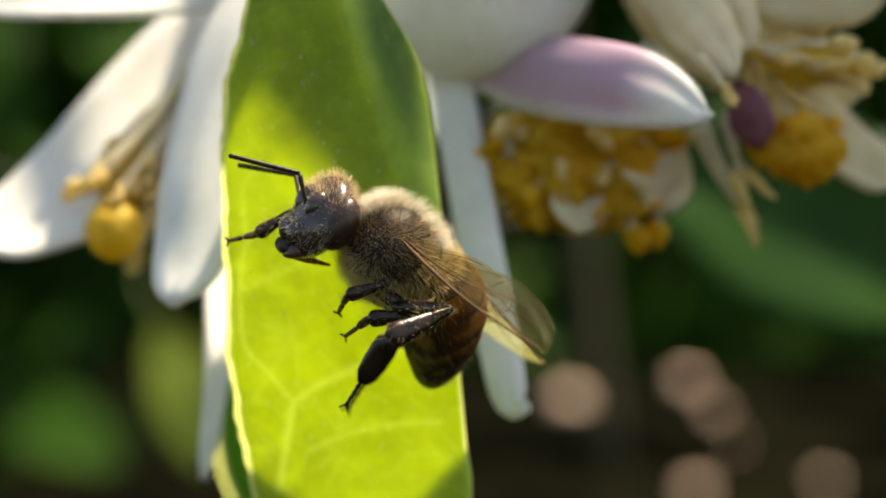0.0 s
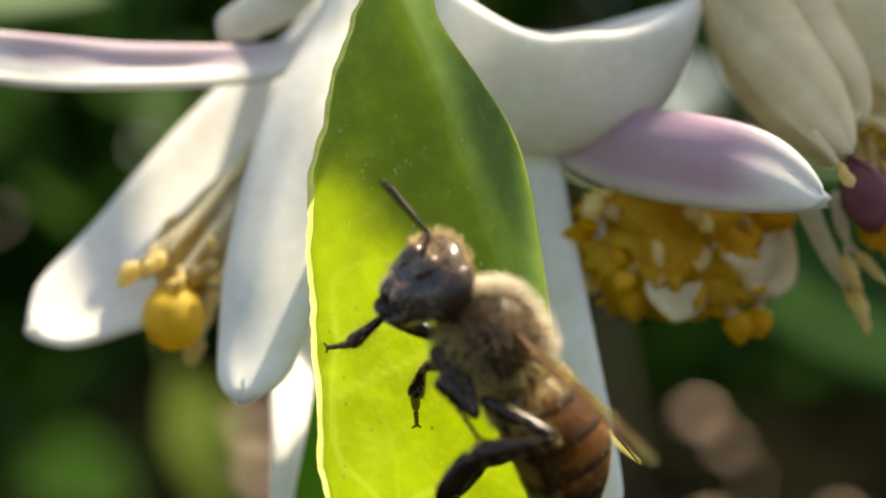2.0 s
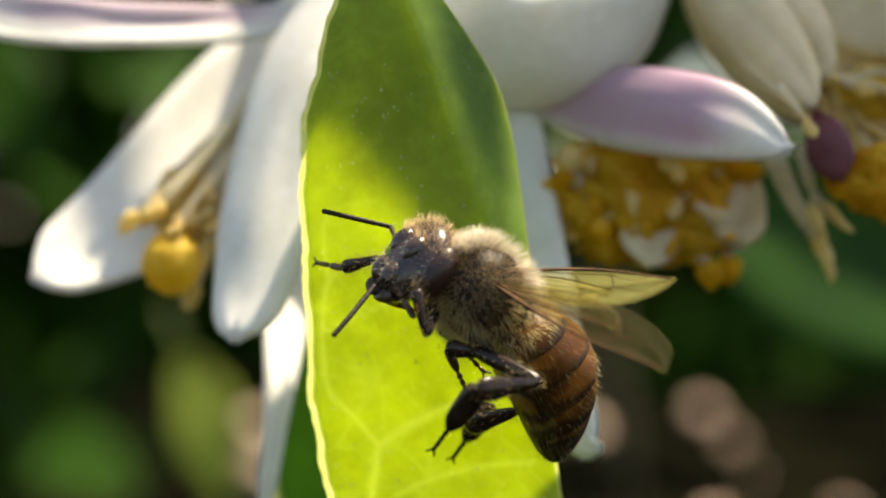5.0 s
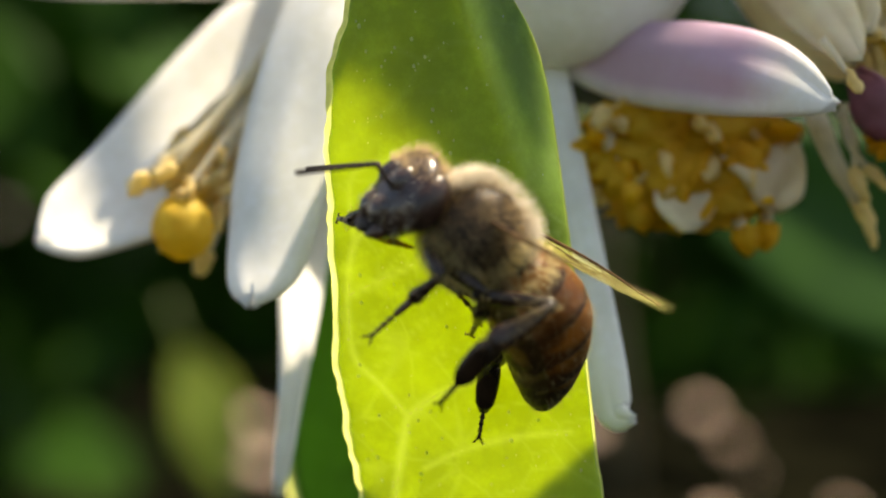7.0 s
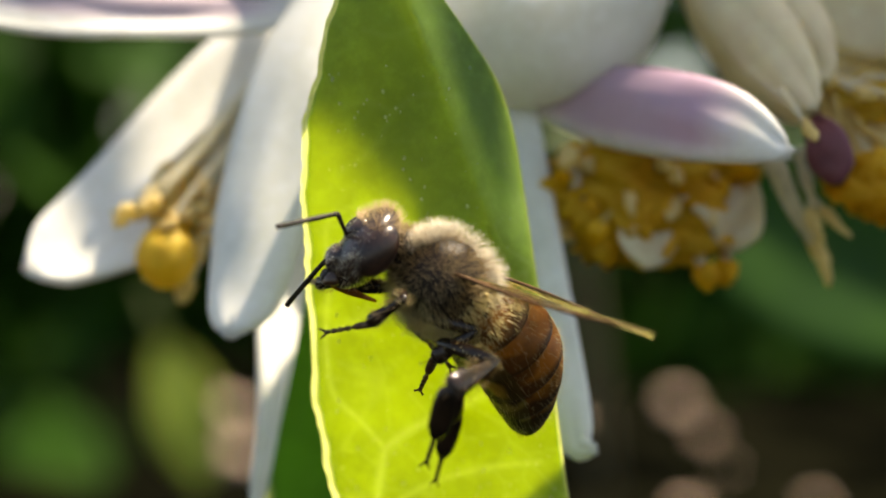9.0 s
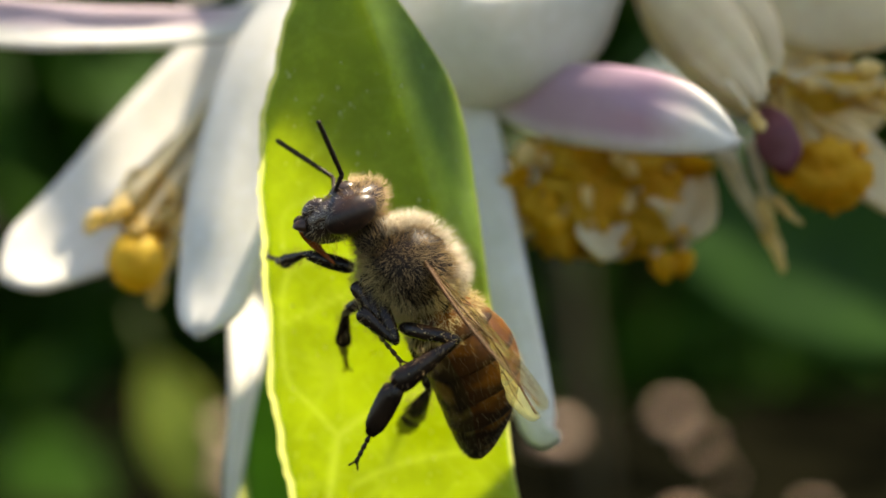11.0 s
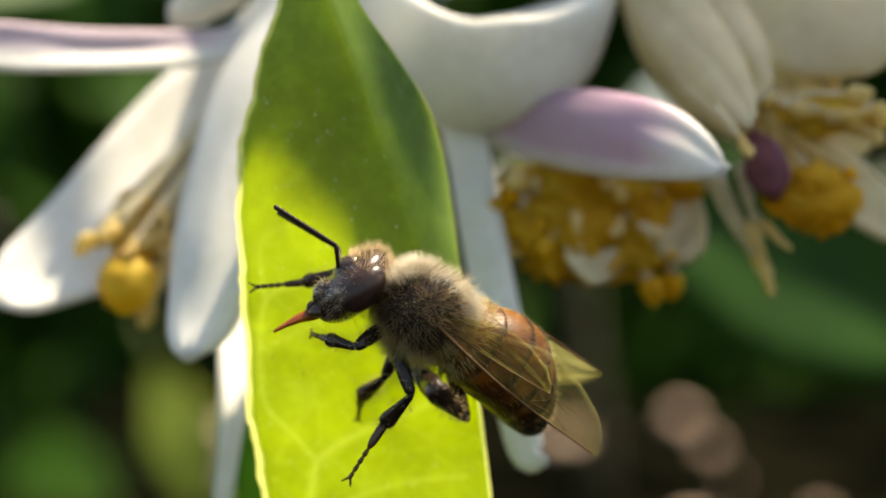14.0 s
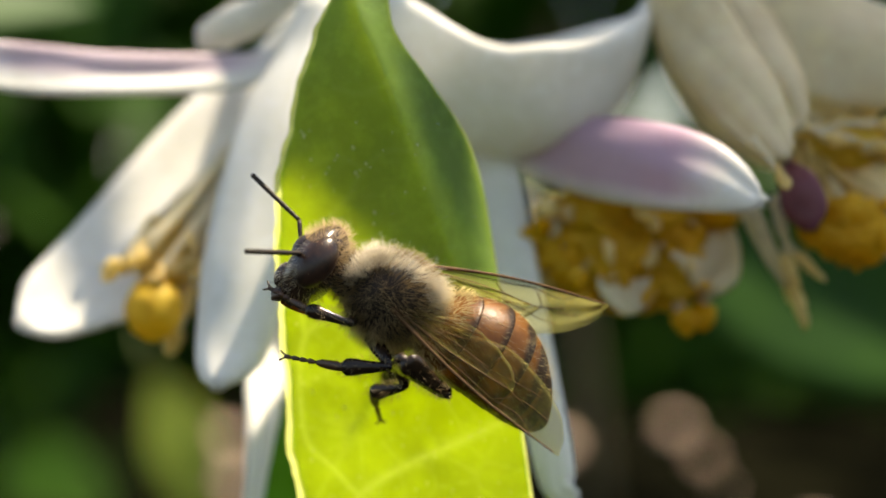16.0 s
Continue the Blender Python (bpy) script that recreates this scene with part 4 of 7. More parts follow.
    p["abdomen"] = abdomen

    def girth(x):
        s = min(1, max(0, -x / 7.6))
        return 2.33 * (math.sin(math.pi * min(1, s ** 0.86 * 0.985 + 0.01)) ** (0.5 + 0.02 * s))

    def spine(x):
        """The abdomen's midline, arched over the back and curled in at its tip."""
        u = min(1, max(0, -x / 7.6))
        return 0.95 * math.sin(math.pi * u) - 0.88 * (x / 7.6) ** 2

    def rim_angle(v):
        y, z = v.co.y, v.co.z - spine(v.co.x)
        return z / max(1e-6, math.hypot(y, z))

    cuts = (-0.35, -1.75, -3.15, -4.5, -5.75, -6.8, -7.6)
    for k in range(6):
        x0, x1 = cuts[k] + 0.12, cuts[k + 1] - 0.1
        b = bmesh.new()
        n, rings, shade = 48, [], []
        for j in range(17):
            s = j / 16
            x = x0 + (x1 - x0) * s
            r = (girth(max(x, -7.58)) + 0.05 * s - 0.05 * (s > 0.97)) if x > -7.58 else 0.12
            ring = []
            for a in range(n):
                q = 2 * math.pi * a / n
                ring.append(b.verts.new((x, r * math.cos(q), r * 0.94 * math.sin(q) + spine(x))))
                top = 0.5 + 0.5 * math.sin(q)
                edge = (0.6, 0.56, 0.52, 0.36, 0.08, 0.0)[k]
                spot = noise.noise(Vector((x * 1.1, 2.6 * math.cos(q), 2.6 * math.sin(q))))
                wob = 0.1 * math.sin(3 * q + k) + 0.3 * noise.noise(Vector((2 * math.cos(q), 2 * math.sin(q), k + x)))
                band = max(0, min(1, (s - edge + wob) / 0.28)) * (0.62 + 0.3 * top)
                fleck = max(0, min(1, (spot + 0.2) * 3.0)) * (1.0 - 0.75 * top)
                shade.append(min(1, max(band, fleck) + 0.05 * k))
            rings.append(ring)
        for r0, r1 in zip(rings, rings[1:]):
            for a in range(n):
                b.faces.new((r0[a], r1[a], r1[(a + 1) % n], r0[(a + 1) % n]))
        b.faces.new(rings[-1][::-1])
        b.faces.new(rings[0])
        b.faces.ensure_lookup_table()
        lower = [f for f in b.faces if len(f.verts) == 4 and sum(rim_angle(v) for v in f.verts) < -1.4]
        keep = b.copy()
        keep.faces.ensure_lookup_table()
        low = {f.index for f in lower}
        bmesh.ops.delete(b, geom=lower, context="FACES_ONLY")
        bmesh.ops.delete(keep, geom=[f for f in keep.faces if f.index not in low], context="FACES_ONLY")
        for name, mesh, stuff in (("tergite", b, AMBER), ("sternite", keep, BELLY)):
            plate = part(name, mesh, stuff, abdomen, "" if name == "tergite" else "olive translucent belly plate")
            at = plate.data.attributes.new("pigment", "FLOAT", "POINT")
            at.data.foreach_set("value", shade)
    b = bmesh.new()
    fur(b, 1500, (-1.3, 0, 0.45), (1.1, 1.9, 1.85), 0.55, lambda d: d.x > -0.75, rnd, (-0.9, 0, 0), 0.016)
    for _ in range(1400):
        x, q = rnd.uniform(-7.2, -0.5), rnd.uniform(0, 2 * math.pi)
        r = girth(x) + 0.02
        root = Vector((x, r * math.cos(q), r * 0.94 * math.sin(q) + spine(x)))
        way = (Vector((-1.0, 0.5 * math.cos(q), 0.5 * math.sin(q))) + Vector([rnd.gauss(0, 0.2) for _ in range(3)])).normalized()
        side = way.cross(Vector((0.2, -math.sin(q), math.cos(q)))).normalized() * 0.006
        over = way.cross(side)
        ln = rnd.uniform(0.22, 0.5)
        low = [b.verts.new(root + v) for v in (side, over - side * 0.5, -over - side * 0.5)]
        tip = b.verts.new(root + way * ln)
        for k in range(3):
            b.faces.new((low[k], low[(k + 1) % 3], tip))
    tagged(part("abdomen_fur", b, PALE_FUR, abdomen, "short pale hair"), kind="stuff")

    for plate in (abdomen, *abdomen.children):
        plate.data.transform(Matrix.Diagonal((1.08, 1, 1, 1)))

    # wings: base at the origin, along +x, leading edge along +y for the near pair
    def wing(name, length, width, label, flip, veins, edge=0.085):
        n = 40
        lead = [(length * s, flip * width * (0.10 * math.sin(math.pi * s) + 0.03), 0.10 * math.sin(3 * s)) for s in (i / n for i in range(n + 1))]
        rows = []
        for i in range(n + 1):
            s = i / n
            w = width * (math.sin(math.pi * min(1, 0.09 + 0.91 * s ** 1.35)) ** 0.55) * (0.35 + 0.65 * min(1, s * 2.0))
            w = max(w, 0.04)
            rag = 0.12 * noise.noise(Vector((s * 14, flip, 2))) * (s > 0.55)
            rows.append([Vector((lead[i][0] + 0.25 * (q / 8) * s, lead[i][1] - flip * (w + rag) * q / 8, lead[i][2] + 0.09 * math.sin(q * 1.5 + s * 5) * s)) for q in range(9)])
        b = bmesh.new()
        sheet(b, rows, 0.02)
        ob = part(name, b, MEMBRANE, bee, label)
        b = bmesh.new()
        tube(b, [r[0] for r in rows], [edge * (1 - 0.65 * i / n) + 0.012 for i in range(n + 1)], 6)

        def at(s, q):
            i, k = min(n - 1e-6, s * n), min(8 - 1e-6, q * 8)
            i0, k0 = int(i), int(k)
            a = rows[i0][k0].lerp(rows[i0][k0 + 1], k - k0)
            return a.lerp(rows[i0 + 1][k0].lerp(rows[i0 + 1][k0 + 1], k - k0), i - i0)

        for line in veins:
            flat = curve_points([(s, q, 0) for s, q in line], 7 * len(line))
            tube(b, [at(min(1, max(0, v.x)), min(1, max(0, v.y))) for v in flat], [0.02] * len(flat), 5)
        part("wing_vein", b, WING_VEIN, ob)
        return ob

    FORE = [[(0.02, 0.1), (0.35, 0.12), (0.62, 0.08)], [(0.02, 0.3), (0.3, 0.42), (0.55, 0.45), (0.8, 0.4)], [(0.03, 0.6), (0.25, 0.75), (0.5, 0.92)],
            [(0.42, 0.15), (0.5, 0.45), (0.52, 0.9)], [(0.62, 0.08), (0.68, 0.4), (0.6, 0.72)], [(0.62, 0.08), (0.76, 0.18), (0.86, 0.02)], [(0.5, 0.45), (0.66, 0.62), (0.78, 0.8)], [(0.68, 0.4), (0.82, 0.55), (0.88, 0.6)]]
    HIND = [[(0.02, 0.2), (0.4, 0.3), (0.8, 0.3)], [(0.05, 0.5), (0.35, 0.7), (0.6, 0.9)], [(0.4, 0.3), (0.45, 0.72)]]
    for side, flip in (("near", 1), ("far", -1)):
        p["wing_" + side] = wing("fore_wing", 9.6, 2.6, "clear amber-tinted wing with brown veins", flip, FORE)
        p["hwing_" + side] = wing("hind_wing", 6.5, 1.6, "smaller clear wing", flip, HIND, 0.04)

    # legs: each segment along +x from its joint
    SPEC = {"front": (2.3, 2.0, 2.4), "mid": (2.5, 2.2, 3.0), "hind": (3.4, 3.4, 4.0)}
    for kind, (lf, lt, lo) in SPEC.items():
        for side in ("near", "far"):
            b = bmesh.new()
            tube(b, [Vector((x * lf, 0, 0)) for x in (-0.06, 0, 0.12, 0.4, 0.7, 0.92, 1.02)], [0.16, 0.27, 0.34, 0.37, 0.32, 0.25, 0.12], 12, 0.85, ref=(0, 0, 1))
            fur(b, 90, (lf * 0.45, 0, 0), (lf * 0.6, 0.38, 0.34), 0.34, lambda d: True, rnd, (0.6, 0, 0), 0.011, slot=1)
            f = part(kind + "_leg", b, [LEG, PALE_FUR], bee)
            wide = {"front": 0.34, "mid": 0.41, "hind": 0.56}[kind]
            b = bmesh.new()
            tube(b, [Vector((x * lt, 0, 0)) for x in (-0.03, 0.05, 0.3, 0.6, 0.82, 0.95, 1.03)], [0.1, 0.17, 0.45 * wide + 0.06, 0.8 * wide, wide, wide * 0.95, 0.55 * wide], 12, 0.5 if kind == "hind" else 0.8, ref=(0, 0, 1))
            fur(b, 110, (lt * 0.6, 0, 0), (lt * 0.55, wide * 1.02, wide * (0.55 if kind == "hind" else 0.85)), 0.36, lambda d: True, rnd, (0.7, 0, 0), 0.01, slot=1)
            tib = part("tibia", b, [LEG, BROWN_FUR], f)
            b = bmesh.new()
            base = {"front": 0.45, "mid": 0.45, "hind": 0.64}[kind] * lo
            bw = {"front": 0.17, "mid": 0.22, "hind": 0.54}[kind]
            tube(b, [Vector((x * base, 0, 0)) for x in (-0.02, 0.06, 0.25, 0.55, 0.82, 1.0)], [0.35 * bw, bw * 0.88, bw, bw * 0.97, bw * 0.82, bw * 0.35], 12, 0.5, ref=(0, 0, 1))
            step = (lo - base) / 4
            for j in range(4):
                x0 = base + j * step
                drop = -0.05 * j
                tube(b, [Vector((x0 + step * s, 0, drop - 0.05 * s)) for s in (0, 0.3, 0.8, 1.0)], [0.06, 0.1, 0.14 - 0.01 * j, 0.06], 8)
            for c in (-1, 1):
                tube(b, curve_points([(lo - 0.05, c * 0.05, -0.2), (lo + 0.18, c * 0.2, -0.2), (lo + 0.28, c * 0.24, -0.36)], 5), [0.06, 0.05, 0.045, 0.03, 0.012], 6)
            foot = part("tarsus", b, LEG if kind == "hind" else FOOT, f)
            p[f"{kind}_{side}"], p[f"{kind}_{side}_tibia"], p[f"{kind}_{side}_tarsus"] = f, tib, foot
    return p


bee = build_bee()


# ---- what moves ----
def mm_rows(thing, rows):
    """Key a thing by rows of seconds, place in millimetres and turn in degrees."""
    walk(thing, [(t, pose(x * MM, y * MM, z * MM, rx, ry, rz)) for t, x, y, z, rx, ry, rz in rows])


def turn_rows(thing, place, rows):
    """Key a thing that only turns about its joint at place."""
    walk(thing, [(t, pose(place[0] * MM, place[1] * MM, place[2] * MM, rx, ry, rz)) for t, rx, ry, rz in rows])


def motions():
    mm_rows(bee["bee"], [(0, -1.18, -1.80, -2.26, -8.6, -35.3, 179.5), (0.5, -1.08, -1.80, -0.12, -4.3, -52.3, 179.3), (1, -0.65, -1.80, -0.31, -3.7, -50.5, 179.6), (1.5, -0.38, -1.80, -0.11, 0.2, -51.3, -179.6), (2, -1.09, -1.80, -1.79, 0.4, -52.9, -179.9), (2.5, -1.48, -1.80, -0.70, -4.5, -47.6, -179.8), (3, -1.36, -1.80, -0.83, 0.5, -48.2, -179.9), (3.5, -0.87, -1.80, -1.04, -9.7, -49.4, -179.6), (3.7, -0.44, -1.80, -0.71, -4.5, -51.1, -179.9), (5.8, -1.32, -1.80, -3.38, -11.7, -39.8, -179.5), (6, -1.65, -1.80, -2.26, -9.7, -44.8, -179.6), (6.5, -1.98, -1.80, -3.28, -9.7, -44.7, -179.4), (7, -2.19, -1.80, -1.80, -9.6, -43.2, -179.7), (7.5, -2.34, -1.80, -1.65, -9.4, -38.7, 179.7), (8, -2.53, -1.80, -0.95, -4.2, -40.6, 179.3), (8.5, -2.19, -1.80, -1.78, -9.1, -44.7, 179.3), (8.7, -2.35, -1.80, -1.97, -9.0, -39.2, 179.4), (10.8, -2.37, -1.80, -2.40, -5.9, -46.6, -179.8), (11, -1.91, -1.80, -1.98, -4.9, -48.1, 179.7), (11.5, -1.77, -1.80, -1.68, -4.7, -53.2, 179.5), (12, -2.12, -1.80, -2.00, -4.6, -47.8, 179.4), (12.5, -1.73, -1.80, -2.13, -5.0, -54.7, -180.0), (13, -1.00, -1.80, -2.59, -15.2, -42.6, -180.0), (13.5, -1.11, -1.80, -2.57, -14.8, -45.2, 179.9), (14, -0.55, -1.80, -2.61, -27.9, -35.1, 180.0), (14.5, -2.30, -1.80, -0.21, -12.0, -38.2, 179.7), (15, -3.41, -1.80, 0.57, -5.3, -46.5, 180.0), (15.5, -3.63, -1.80, 0.71, -12.1, -35.0, 179.7), (16, -3.70, -1.80, -0.43, -40.1, -28.7, 179.9)])
    mm_rows(bee["head"], [(0, 2.65, -0.41, -0.66, 10.8, -1.3, 30.3), (0.5, 2.35, -0.51, -0.81, 18.7, 16.7, 38.8), (1, 2.51, -0.38, -0.83, 8.6, 6.4, 25.9), (1.5, 2.61, -0.71, -0.76, 14.5, 14.1, 46.8), (2, 2.97, -0.61, -0.42, 11.7, 13.6, 41.4), (2.5, 2.47, -0.21, -0.92, 8.3, 11.0, 16.4), (3, 2.67, -0.67, -0.74, -10.7, -10.5, 46.0), (3.5, 2.48, -0.48, -0.90, 17.3, 6.8, 37.4), (3.7, 2.24, -0.40, -0.70, 7.5, 4.2, 25.6), (5.8, 2.08, -0.37, -1.14, 13.7, -1.3, 35.6), (6, 2.14, -0.45, -1.05, 15.2, 4.1, 36.6), (6.5, 1.99, -0.52, -1.09, 19.1, 6.8, 42.7), (7, 2.35, -0.41, -0.81, 13.7, 3.6, 31.3), (7.5, 2.13, -0.38, -0.87, 11.9, 0.6, 30.6), (8, 2.43, -0.18, -0.77, 5.3, 0.6, 15.1), (8.5, 2.43, -0.19, -0.84, 12.3, 4.4, 21.2), (8.7, 2.46, -0.01, -0.88, 11.1, 5.0, 11.1), (10.8, 2.91, -0.04, -0.55, 4.5, -6.5, 4.5), (11, 2.97, 0.06, -0.47, 5.1, -9.0, -0.8), (11.5, 2.96, -0.31, -0.66, -4.0, -20.3, 24.8), (12, 2.60, 0.10, -0.88, 5.0, -0.8, -0.1), (12.5, 2.28, -0.10, -0.94, 7.2, 11.2, 11.2), (13, 2.54, -0.13, -0.55, 17.3, 5.8, 17.3), (13.5, 2.38, 0.05, -0.89, 15.5, 1.4, 10.7), (14, 2.32, 0.35, -0.85, 27.6, -8.5, 1.1), (14.5, 2.40, 0.20, -0.85, 12.0, 1.8, 0.4), (15, 2.19, 0.08, -0.82, 5.1, 13.1, 1.2), (15.5, 2.58, 0.18, -0.75, 12.0, 1.1, 0.2), (16, 2.74, 0.44, -0.23, 40.2, 2.8, -10.7)])
    turn_rows(bee["tongue"], (1.48, -0.00, -2.00), [(0, -180.0, -6.0, 180.0), (0.25, 166.2, 33.7, 167.8), (0.5, 118.4, 63.7, 121.1), (1, 38.6, 84.5, 38.4), (1.25, 177.6, 44.1, 177.6), (1.5, 180.0, -6.0, -180.0), (2, 180.0, -6.0, 180.0), (2.5, 180.0, -6.0, 180.0), (3, 180.0, -6.0, -180.0), (3.5, -180.0, -6.0, 180.0), (3.7, 180.0, -6.0, -180.0), (5.8, -180.0, -6.0, 180.0), (6, 180.0, -6.0, 180.0), (6.5, 180.0, -6.0, 180.0), (7, 180.0, -6.0, -180.0), (7.5, 180.0, -6.0, 180.0), (8, -180.0, -6.0, 180.0), (8.5, 180.0, -6.0, 180.0), (8.7, 180.0, -6.0, -180.0), (10.8, -180.0, -6.0, 180.0), (11, -180.0, -6.0, -180.0), (11.5, 180.0, -6.0, 180.0), (12, 180.0, -6.0, -180.0), (12.25, 153.4, 21.8, 161.1), (12.5, 112.3, 34.6, 125.9), (12.75, 153.4, 21.8, 161.1), (13, 180.0, -6.0, 180.0), (13.5, 180.0, -6.0, -180.0), (13.75, 176.5, 55.8, 175.9), (14, 8.4, 62.0, 7.5), (14.25, 176.5, 55.8, 175.9), (14.5, 180.0, -6.0, 180.0), (15, 180.0, -6.0, -180.0), (15.5, 180.0, -6.0, 180.0), (16, -180.0, -6.0, 180.0)])
    mm_rows(bee["ant_near"], [(0, 4.06, 0.95, -0.58, -79.4, -42.1, -4.8), (0.5, 3.51, 1.00, -1.26, -106.6, -14.7, 62.1), (1, 4.01, 0.87, -1.02, -96.4, -8.9, 62.8), (1.5, 3.55, 0.96, -1.16, -98.8, -8.9, 44.9), (2, 4.06, 0.96, -0.82, -90.6, -52.7, 0.8), (2.5, 4.13, 0.76, -1.27, -115.8, -36.3, 44.5), (2.75, 3.90, 0.88, -0.90, -164.8, -39.1, 77.2), (3, 3.67, 0.99, -0.53, 154.2, -22.6, 100.5), (3.25, 3.69, 1.01, -0.79, -151.4, -41.2, 66.5), (3.5, 3.71, 1.03, -1.04, -94.0, -26.8, 28.9), (3.7, 3.75, 0.84, -0.83, -91.1, -9.9, 36.3), (4.75, 3.55, 0.97, -0.93, -55.6, 53.6, 51.9), (5.8, 3.36, 1.11, -1.03, 69.9, 45.9, 163.6), (5.87, 3.37, 1.09, -1.06, -31.2, 63.6, 78.3), (5.93, 3.38, 1.07, -1.09, -81.5, 20.7, 46.0), (6, 3.40, 1.05, -1.12, -108.5, -26.9, 52.6), (6.5, 3.08, 1.10, -1.21, -100.2, -26.9, 40.5), (7, 3.73, 0.97, -0.87, -92.1, -15.4, 47.2), (7.5, 3.53, 0.99, -0.84, -79.7, -3.3, 40.2), (8, 4.14, 0.76, -0.80, -40.7, 9.2, 78.0), (8.5, 4.03, 0.92, -0.94, -82.7, -6.9, 39.3), (8.7, 4.23, 0.81, -1.01, -97.8, -21.2, 45.9), (10.8, 4.76, 0.56, -0.35, -133.8, -30.5, 66.1), (11, 4.86, 0.49, -0.18, -153.8, -38.2, 74.9), (11.5, 4.41, 0.87, -0.08, 151.6, -28.5, 102.2), (12, 4.50, 0.56, -0.86, -134.6, -48.6, 55.4), (12.5, 4.02, 0.72, -1.30, -133.4, -47.0, 55.2), (12.67, 4.09, 0.77, -1.08, 142.6, -51.3, 103.4), (12.83, 4.16, 0.82, -0.87, 85.1, -23.1, 120.8), (13, 4.22, 0.86, -0.65, 40.5, 5.5, 107.8), (13.17, 4.20, 0.86, -0.72, 75.2, -30.7, 131.7), (13.33, 4.19, 0.86, -0.79, 123.3, -73.3, 122.5), (13.5, 4.17, 0.85, -0.86, -91.8, -55.3, 12.8), (14, 4.17, 0.81, -0.40, -103.3, -56.3, 35.9), (14.25, 4.23, 0.74, -0.63, -85.0, -26.2, 47.5), (14.5, 4.30, 0.67, -0.87, -63.3, -0.8, 66.5), (14.75, 4.17, 0.63, -1.06, -25.3, 16.7, 77.7), (15, 4.03, 0.58, -1.26, 18.3, 22.6, 98.8), (15.25, 4.26, 0.61, -1.00, -32.7, 13.3, 77.1), (15.5, 4.48, 0.65, -0.74, -77.3, -8.2, 70.2), (15.75, 4.58, 0.55, -0.40, -133.0, -33.5, 66.6), (16, 4.69, 0.46, -0.06, 151.2, -47.3, 95.1)])
    turn_rows(bee["flag_near"], (1.85, -0.00, 0.00), [(0, 2.9, -13.3, 63.0), (0.5, 47.8, 29.0, 56.4), (1, 33.1, 50.4, 37.7), (1.5, 31.4, 16.7, 46.2), (2, 0.5, -29.6, 56.9), (2.5, 37.0, -6.5, 68.5), (3, 65.3, -15.7, 92.7), (3.5, 28.4, -13.0, 57.1), (3.7, 24.5, 14.2, 42.5), (4.75, 3.8, -11.6, 9.7), (5.8, -1.2, -44.2, -20.2), (5.9, 14.1, -12.9, 14.5), (6, 43.7, 3.9, 54.4), (6.5, 38.0, -7.8, 58.4), (7, 43.6, 17.2, 67.6), (7.5, 32.1, -5.2, 44.5), (8, 42.8, 59.6, 45.7), (8.5, 37.5, -12.1, 53.7), (8.7, 47.9, -18.3, 52.8), (10.8, 63.9, -22.9, 57.5), (11, 37.9, -1.1, 33.5), (11.5, 71.0, -21.5, 67.7), (12, 40.8, -22.7, 62.9), (12.5, 38.6, -8.8, 91.8), (12.75, 25.1, 40.4, 42.8), (13, -45.1, 43.2, -52.4), (13.25, 5.9, 25.7, 15.5), (13.5, 17.9, -17.6, 53.7), (14, 34.2, 12.1, 53.7), (14.5, 36.7, 32.4, 38.2), (15, -10.9, 55.3, -12.5), (15.5, 40.4, 11.2, 26.7), (15.75, 83.3, -12.3, 38.2), (16, 130.2, -37.1, 29.2)])
